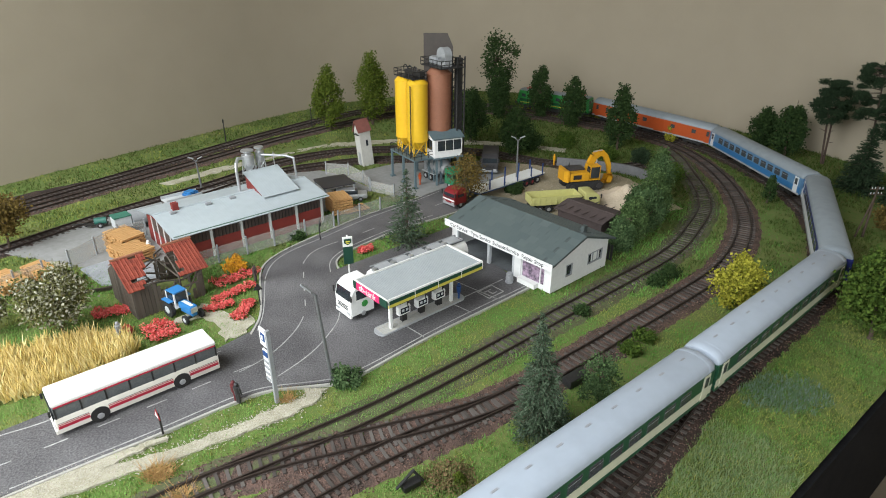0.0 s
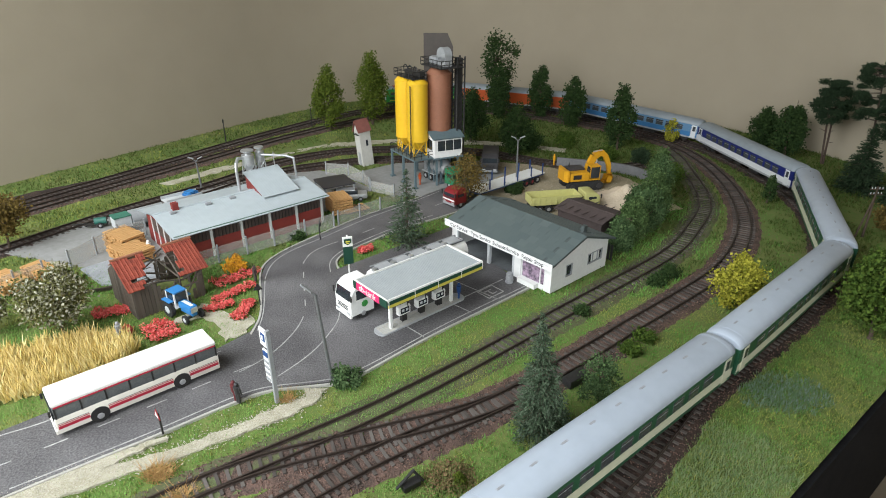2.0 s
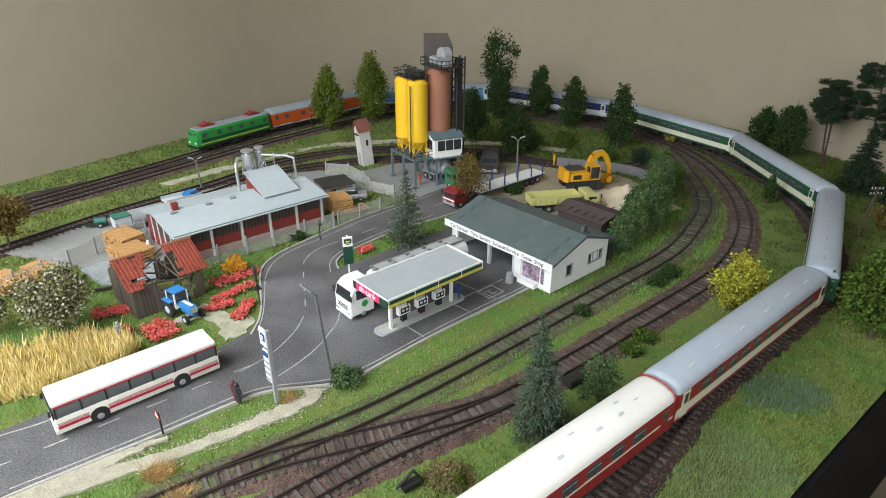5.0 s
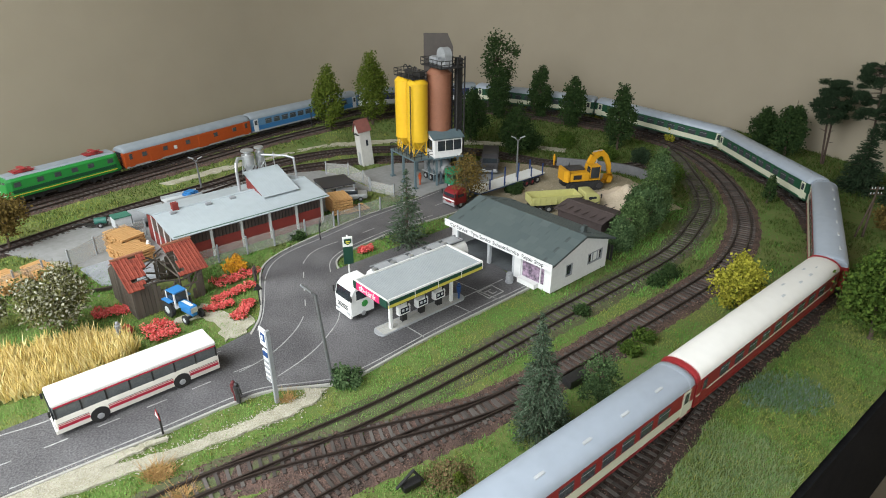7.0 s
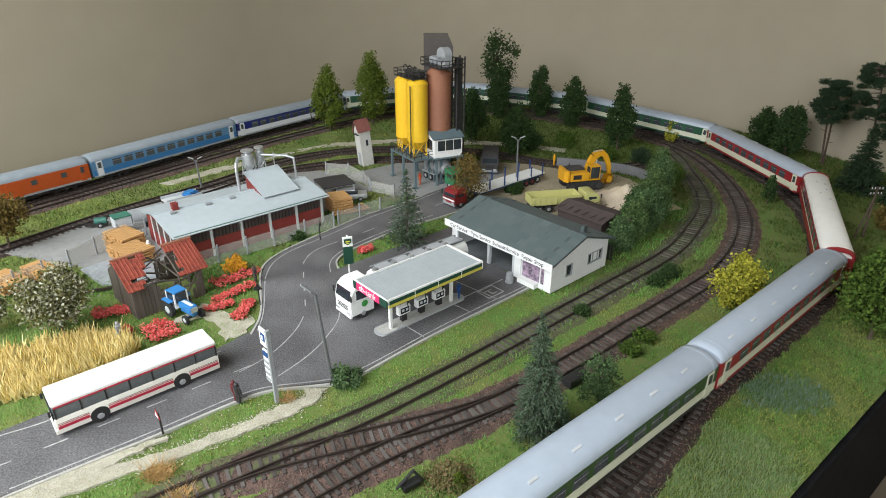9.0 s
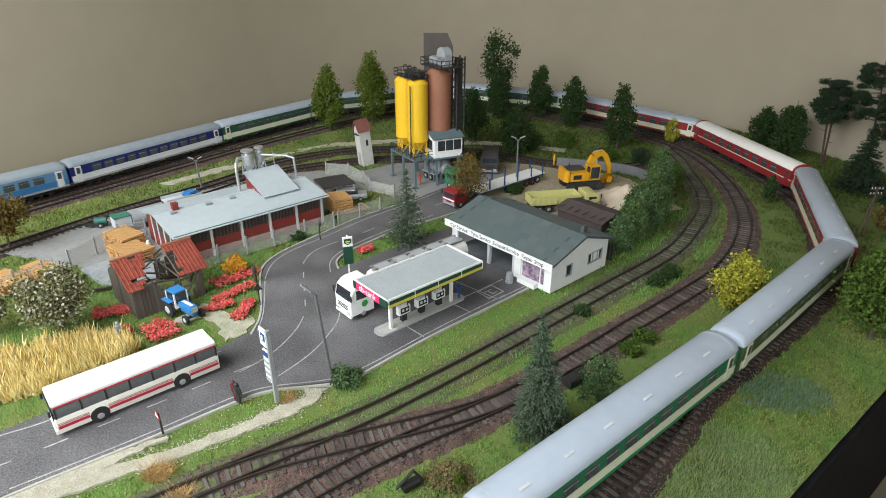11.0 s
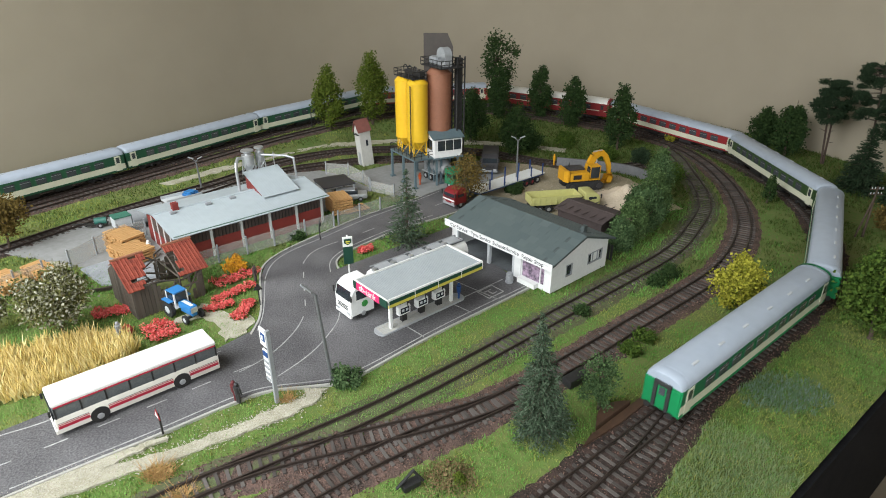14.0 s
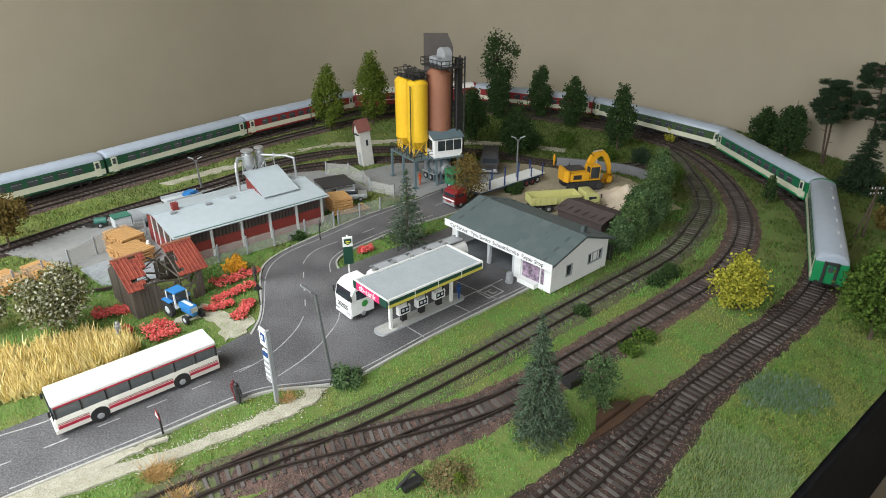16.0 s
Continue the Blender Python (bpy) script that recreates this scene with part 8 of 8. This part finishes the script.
def yard_things():
    # sand heap
    rs = np.random.RandomState(3)
    n, R = 40, 5.2
    V, F = [], []
    for i in range(n):
        for j in range(n):
            x, y = (i / (n - 1) - 0.5) * 2 * R, (j / (n - 1) - 0.5) * 2 * R
            d = math.hypot(x / 1.15, y)
            z = 2.3 * max(0, 1 - d / 4.2) ** 1.2 + 0.9 * max(0, 1 - math.hypot(x - 2.6, y + 1.6) / 2.6)
            z *= 1 + 0.25 * noise.noise((x * 0.8, y * 0.8, 2))
            V.append((x, y, z + 0.05 * noise.noise((x * 3, y * 3, 5)) - 0.05))
    for i in range(n - 1):
        for j in range(n - 1):
            F.append((i * n + j, (i + 1) * n + j, (i + 1) * n + j + 1, i * n + j + 1))
    o = tagged(raw("sand_hill", V, F, M_SANDHEAP, None, True), "mound of pale sand on the building yard", "sand hill")
    o.matrix_basis = at(24.4, 75.6, -0.3, 20)
    # transformer tower
    t = thing("transformer_tower", -12.0, 90.6, -0.4, 33, "leaning grey transformer tower with brown roof", "tower")
    t.matrix_basis = at(-12.0, 90.6, -0.45) @ Euler((0, radians(-5), 0)).to_matrix().to_4x4() @ at(0, 0, 0, 38)
    bm = B()
    box(bm, 0, 0, 2.75, 1.9, 1.5, 5.5, bev=0.03)
    extrude_yz(bm, [(-0.75, 5.4), (0.75, 5.4), (0, 6.9)], -0.95, 0.95)
    part("wall", bm, M_TOWER, t)
    for sy in (-1, 1):
        bm = B()
        box(bm, 0, sy * 0.45, 6.25, 2.3, 0.14, 2.0, rx=sy * 27)
        part("roof", bm, M_TOWER_ROOF, t)
    boxpart("door", t, M_GREY, (-0.96, 0, 1.2, 0.05, 0.6, 2.0))
    boxpart("window", t, M_PANE, (0.2, -0.76, 3.6, 0.35, 0.05, 0.9))
    bm = B()
    box(bm, -1.05, 0, 5.0, 0.2, 1.2, 0.12)
    for y in (-0.45, 0, 0.45):
        rod(bm, (-1.15, y, 5.0), (-1.15, y, 5.3), 0.07, 0.07, 6)
    part("insulator", bm, M_DARK, t)
    # brown shed behind the workshop
    s = thing("shed", 17.4, 66.2, -0.3, AX, "low brown shed with felt roof behind the workshop", "shed")
    boxpart("wall", s, M_SHED, (0, 0, 1.1, 4.2, 6.2, 2.2))
    for sx in (-1, 1):
        bm = B()
        box(bm, sx * 1.2, 0, 2.45, 2.7, 6.9, 0.12, ry=sx * 12)
        part("roof", bm, M_SHED, s)
        for k in range(6):
            boxpart("roof_batten", s, M_SHED, (sx * 1.2, -2.8 + k * 1.12, 2.53, 2.6, 0.08, 0.08))
    for k in range(8):
        boxpart("board", s, M_SHED, (2.13, -2.7 + k * 0.77, 1.1, 0.06, 0.6, 2.1))
    # grey retaining wall behind the sand yard
    bm = B()
    strip(bm, spline([(17.6, 90.2), (21.5, 89.0), (25.6, 87.6), (29.0, 84.8), (30.2, 81.0)], 0.8), 0.35, 1.0, 1.5)
    tagged(link("retaining_wall", bm, mat("weathered_concrete", (0.17, 0.17, 0.175), (0.13, 0.13, 0.135), 0.85, 0, 0.3, 0.3)), "low grey concrete wall behind the sand yard", "wall", kind="structure")
    # black slatted fence at the workshop's corner
    f = thing("slat_fence", 17.9, 57.6, -0.3, AX + 90, "black slatted fence behind the workshop", "fence")
    for k in range(9):
        boxpart("slat", f, M_DARK, (k * 0.35, 0, 0.9, 0.26, 0.06, 1.8))
    # mesh fences on posts
    def net(pts, h, lab):
        f = thing("mesh_fence", pts[0][0], pts[0][1], -0.35, 0, lab, "fence", "mesh fences")
        for a, b in zip(pts, pts[1:]):
            L = math.dist(a, b)
            ang = math.degrees(math.atan2(b[1] - a[1], b[0] - a[0]))
            bm = B()
            box(bm, L / 2, 0, h / 2, L - 0.2, 0.04, h - 0.1)
            o = part("panel", bm, M_NET, f, "pale translucent wire mesh")
            o.matrix_basis = at(a[0] - pts[0][0], a[1] - pts[0][1], 0, ang)
            n = max(1, round(L / 3.2))
            for k in range(n + 1):
                bm = B()
                box(bm, L * k / n, 0, h / 2 + 0.1, 0.16, 0.16, h + 0.2)
                o = part("post", bm, M_GREY, f)
                o.matrix_basis = at(a[0] - pts[0][0], a[1] - pts[0][1], 0, ang)
    net([(-26.0, 54.6), (-18.8, 60.9), (-13.0, 66.0)], 1.9, "pale wire mesh fence along the factory")
    net([(-12.6, 66.8), (-8.0, 71.4), (-5.4, 75.0)], 1.7, "pale wire mesh fence along the road")
    net([(-38.4, 55.2), (-36.4, 61.6), (-34.2, 63.4)], 2.0, "pale wire mesh fence beside the timber stacks")
    net([(-17.4, 85.6), (-14.0, 85.0), (-11.4, 81.6), (-10.2, 78.6)], 1.8, "pale wire mesh fence round the carport")
    net([(-43.0, 49.0), (-40.0, 53.4)], 1.7, "pale wire mesh fence at the meadow")
    net([(-10.0, 78.4), (-6.6, 76.4)], 1.6, "pale wire mesh fence beside the yard")
    # stacks of timber
    def stack(x, y, rz, w, d, rows, group="timber stacks"):
        t = thing("timber_stack", x, y, -0.29, rz, "stack of fresh orange-brown timber planks", "timber stack", group)
        for r in range(rows):
            n = int(w / 0.42)
            for k in range(n):
                bm = B()
                box(bm, -w / 2 + (k + 0.5) * w / n, random.uniform(-0.1, 0.1), 0.25 + r * 0.34, w / n - 0.08, d, 0.22)
                part("plank", bm, M_PLANK, t)
            for y2 in (-d * 0.35, d * 0.35):
                boxpart("spacer", t, M_PLANK, (0, y2, 0.08 + r * 0.34, w, 0.16, 0.12))
    stack(-35.2, 60.4, -33, 4.0, 2.6, 5)
    stack(-33.2, 57.6, -33, 4.4, 2.8, 4)
    stack(-42.4, 51.2, -30, 4.0, 2.4, 3)
    stack(-40.6, 53.6, -30, 3.0, 2.0, 3)
    stack(-13.2, 71.2, 30, 2.6, 3.2, 6)
    # gravel patch and rusty rail by the barn
    slab("gravel_patch", [(-37.4, 55.0), (-34.0, 58.6), (-31.0, 56.6), (-27.0, 53.8), (-28.6, 52.0), (-33.6, 51.8)], M_STONEY, -0.26, "blue-grey crushed stone patch beside the barn", "gravel")
    bm = B()
    strip(bm, [(-34.5, 50.2), (-31, 51.6), (-27.4, 53.2), (-25.6, 54.2)], 0.22, -0.1, 0.3)
    tagged(link("border_beam", bm, M_RAIL), "rusty brown border beam beside the gravel", "beam", kind="structure")
    slab("trodden_path", ragged([(-40.84, 55.31), (-42.18, 57.38), (-42.17, 59.02), (-41.73, 60.89), (-40.58, 60.17), (-40.23, 58.21), (-39.38, 55.83), (-37.79, 53.62), (-35.57, 52.46), (-35.95, 51.32), (-38.54, 53.14)], 0.25, 0.7, 14), M_GRAVEL, -0.33, "pale trodden path between the mesh fences", "path")
    # trailer with a blue sheet, a small machine and an empty pallet
    t = thing("trailer", -33.8, 73.1, -0.29, 44, "pale grey flat trailer with a folded blue sheet", "trailer")
    boxpart("deck", t, M_LIGHTGREY, (0, 0, 0.95, 4.6, 2.1, 0.14), bev=0.03)
    for y in (-0.98, 0.98):
        boxpart("side_board", t, M_LIGHTGREY, (0, y, 1.2, 4.6, 0.08, 0.36))
    bm = B()
    for k in range(5):
        box(bm, 1.1 + 0.16 * (k % 2), -0.1, 1.10 + k * 0.12, 1.7 - 0.14 * k, 1.5 - 0.1 * k, 0.11, rz=6.0 * k, bev=0.03)
    part("sheet", bm, M_TRACTOR, t, "folded blue sheet")
    for x in (-1.4, 1.4):
        for y in (-0.9, 0.9):
            wheel(t, x, y, 0.42, 0.26)
    k = thing("pump_cart", -41.5, 65.6, -0.29, 20, "small teal pump cart with a black draw bar", "cart")
    bm = B()
    rod(bm, (0.2, 0, 0.75), (1.5, 0, 0.75), 0.42, 0.42, 12)
    part("drum", bm, mat("teal_paint", (0.03, 0.14, 0.11), (0.025, 0.11, 0.085), 0.5, 0, 0.6, 0.05), k, smooth=True)
    boxpart("chassis", k, M_DARK, (0.4, 0, 0.38, 2.4, 0.7, 0.14))
    boxpart("draw_bar", k, M_DARK, (-1.3, 0, 0.6, 1.6, 0.12, 0.12))
    for y in (-0.5, 0.5):
        wheel(k, 0.8, y, 0.32, 0.18)
    k = thing("pallet", -11.3, 71.5, -0.29, 34, "empty weathered timber pallet beside the stack", "pallet")
    for y in (-0.9, 0, 0.9):
        boxpart("bearer", k, M_BEAM, (0, y, 0.10, 3.4, 0.16, 0.18))
    for j in range(7):
        boxpart("board", k, M_PLANK, (-1.5 + j * 0.5, 0, 0.23, 0.3, 2.2, 0.07))
    # posts along the far track and telegraph poles
    for x, y, h in ((-37.6, 101.9, 4.2), (-24.6, 111.5, 4.0)):
        p = thing("signal_post", x, y, -0.4, 0, "thin dark post beside the far track", "post", "track posts")
        bm = B()
        rod(bm, (0, 0, 0), (0, 0, h), 0.10, 0.08, 6)
        part("post", bm, M_DARK, p)
        boxpart("plate", p, M_DARK, (0, 0, h - 0.3, 0.25, 0.08, 0.5))
    for x, y, h, lean in ((57.2, 112.0, 5.2, 4), (49.0, 64.2, 6.2, 3)):
        p = thing("telegraph_pole", x, y, -0.4, 0, "brown telegraph pole with white insulators", "telegraph pole", "telegraph poles")
        p.matrix_basis = at(x, y, -0.4, 0, 0, lean - 4)
        bm = B()
        rod(bm, (0, 0, 0), (0, 0, h), 0.14, 0.10, 6), rod(bm, (-0.9, 0, 0), (0, 0, h * 0.8), 0.11, 0.1, 6)
        part("pole", bm, M_BARK, p)
        for z in (h - 0.3, h - 0.9):
            c = boxpart("crossarm", p, M_BARK, (0, 0, z, 1.5, 0.12, 0.12))
            for dx in (-0.6, -0.25, 0.25, 0.6):
                bm = B()
                rod(bm, (dx, 0, z), (dx, 0, z + 0.22), 0.065, 0.045, 6)
                part("insulator", bm, M_LIGHTGREY, c)
    # point lever box and brown cover board between the tracks
    l = thing("point_lever", -2.0, 26.9, -0.4, 35, "black point lever with two rods by the track", "lever")
    bm = B()
    rod(bm, (-0.9, 0, 0.4), (0.5, 0.2, 1.0), 0.10, 0.10, 6), rod(bm, (0.4, 0.2, 1.0), (0.9, -0.2, 0.2), 0.1, 0.1, 6), box(bm, 0.1, 0, 0.2, 1.2, 0.6, 0.4, bev=0.05)
    part("lever", bm, M_DARK, l)
    bm = B()
    prism(bm, [(9.3, 30.2), (10.0, 31.2), (14.6, 35.2), (15.3, 35.4), (15.3, 35.0), (12.3, 32.4)], -0.5, -0.16)
    rim = tagged(link("cover_board", bm, M_BOARDBROWN), "smooth brown cover board with a raised dome beside the track", "board")
    bm = B()
    arc = [Vector((10.5, 31.75)) + (Vector((13.6, 34.45)) - Vector((10.5, 31.75))) * (k / 12) + Vector((-0.66, 0.75)) * 0.95 * math.sin(math.pi * k / 12) for k in range(13)]
    prism(bm, [(v.x, v.y) for v in arc], -0.5, 0.12)
    part("dome", bm, M_BOARDBROWN, rim)
    b = thing("point_motor", 10.2, 37.2, -0.45, 38, "dark point motor box under the spruce", "box")
    boxpart("housing", b, M_DARK, (0, 0, 0.4, 2.2, 0.9, 0.7), bev=0.08)
    # figurines, one plain mesh each
    def figurine(x, y, m, rz=0, z=-0.3, h=1.75, lab="small painted figurine standing on the layout"):
        bm = B()
        for sy in (-0.1, 0.1):
            rod(bm, (0, sy, 0), (0, sy, h * 0.48), 0.10, 0.12, 7)
        rod(bm, (0, 0, h * 0.46), (0, 0, h * 0.83), 0.19, 0.24, 9)
        for sy in (-1, 1):
            rod(bm, (0, sy * 0.27, h * 0.8), (0.08, sy * 0.33, h * 0.46), 0.08, 0.06, 6)
        bmesh.ops.create_uvsphere(bm, u_segments=10, v_segments=8, radius=0.15, matrix=Matrix.Translation((0, 0, h * 0.93)))
        o = tagged(link("figurine", bm, m, smooth=True), lab, "figurine", "painted figurines")
        o.matrix_basis = at(x, y, z, rz)
    figurine(-15.05, 34.75, mat("dark_red_dress", (0.13, 0.025, 0.028), (0.09, 0.02, 0.02), 0.7, 0, 1, 0), 20, lab="small dark red figurine beside the road")
    figurine(-14.75, 34.5, M_CHARCOAL, 60, lab="small black figurine beside the road")
    figurine(1.5, 49.3, M_BLUE_SIGN, 0, lab="small blue figurine beside the pump island")
    figurine(17.2, 90.4, M_CATYELLOW, 0, lab="small orange figurine behind the excavator")
    figurine(-3.3, 81.2, M_ORANGE, 0, lab="small orange figurine under the silos")
    figurine(-31.6, 58.4, M_WHITE, 0, lab="small white figurine beside the timber")
    figurine(-18.6, 52.6, M_SHED, 0, lab="small brown figurine beside the flower bed")
    figurine(-27.1, 42.4, M_GREY, 0, lab="small grey scarecrow figurine at the wheat field")
    # red litter of flowers far off
    o = thing("grass_mound", 0.6, 27.6, -0.5, 0, "dry tan grass mound between the tracks", "mound")
    rs = np.random.RandomState(12)
    P = np.c_[rs.randn(2600) * 1.0, rs.randn(2600) * 0.75, np.zeros(2600)]
    P[:, 2] = 0.75 * np.exp(-(P[:, 0] ** 2 + P[:, 1] ** 2) / 1.6) * rs.uniform(0.6, 1, 2600)
    leaf_mesh("dry_grass", P, 0.15, rs, island_mat("mound_scatter", [(0.15, 0.085, 0.05), (0.20, 0.15, 0.07), (0.11, 0.15, 0.045), (0.24, 0.15, 0.08)], 0.9), o)
    leaf_mesh("green_grass", P[:420] * np.array((0.4, 0.4, 1.2)) + np.array((0.4, -0.4, 0.1)), 0.16, rs, L_LIGHT, o)


M_STONEY = mat("crushed_stone", (0.36, 0.38, 0.40), (0.25, 0.265, 0.28), 0.9, 0, 1.4, 1.0)
yard_things()


# ---- movement ----
SPEED = 13.92
JOINT_AT_START = (18.0, 35.6)          # the coupling behind the fifth vehicle at the start


def motions():
    s = np.r_[0, np.cumsum(np.linalg.norm(np.diff(MAIN, axis=0), axis=1))]
    j0 = s[np.argmin(np.hypot(MAIN[:, 0] - JOINT_AT_START[0], MAIN[:, 1] - JOINT_AT_START[1]))]
    front = j0 + sum(length for _v, length in TRAIN[:5])
    for vehicle, length in TRAIN:
        mid, half = front - length / 2, (5.0 if length == GAP_LOCO else 8.6)
        rows = []
        for i in range(65):
            t = i * 0.25
            c = mid + SPEED * t
            p = [Vector((np.interp(c + k, s, MAIN[:, 0]), np.interp(c + k, s, MAIN[:, 1]), np.interp(c + k, s, MAIN_Z))) for k in (-half, half)]
            m, d = (p[0] + p[1]) / 2, p[1] - p[0]
            rows.append((t, at(m.x, m.y, m.z, math.degrees(math.atan2(d.y, d.x)), 0.0, -math.degrees(math.asin(d.z / d.length)))))
        walk(vehicle, rows)
        front -= length


motions()
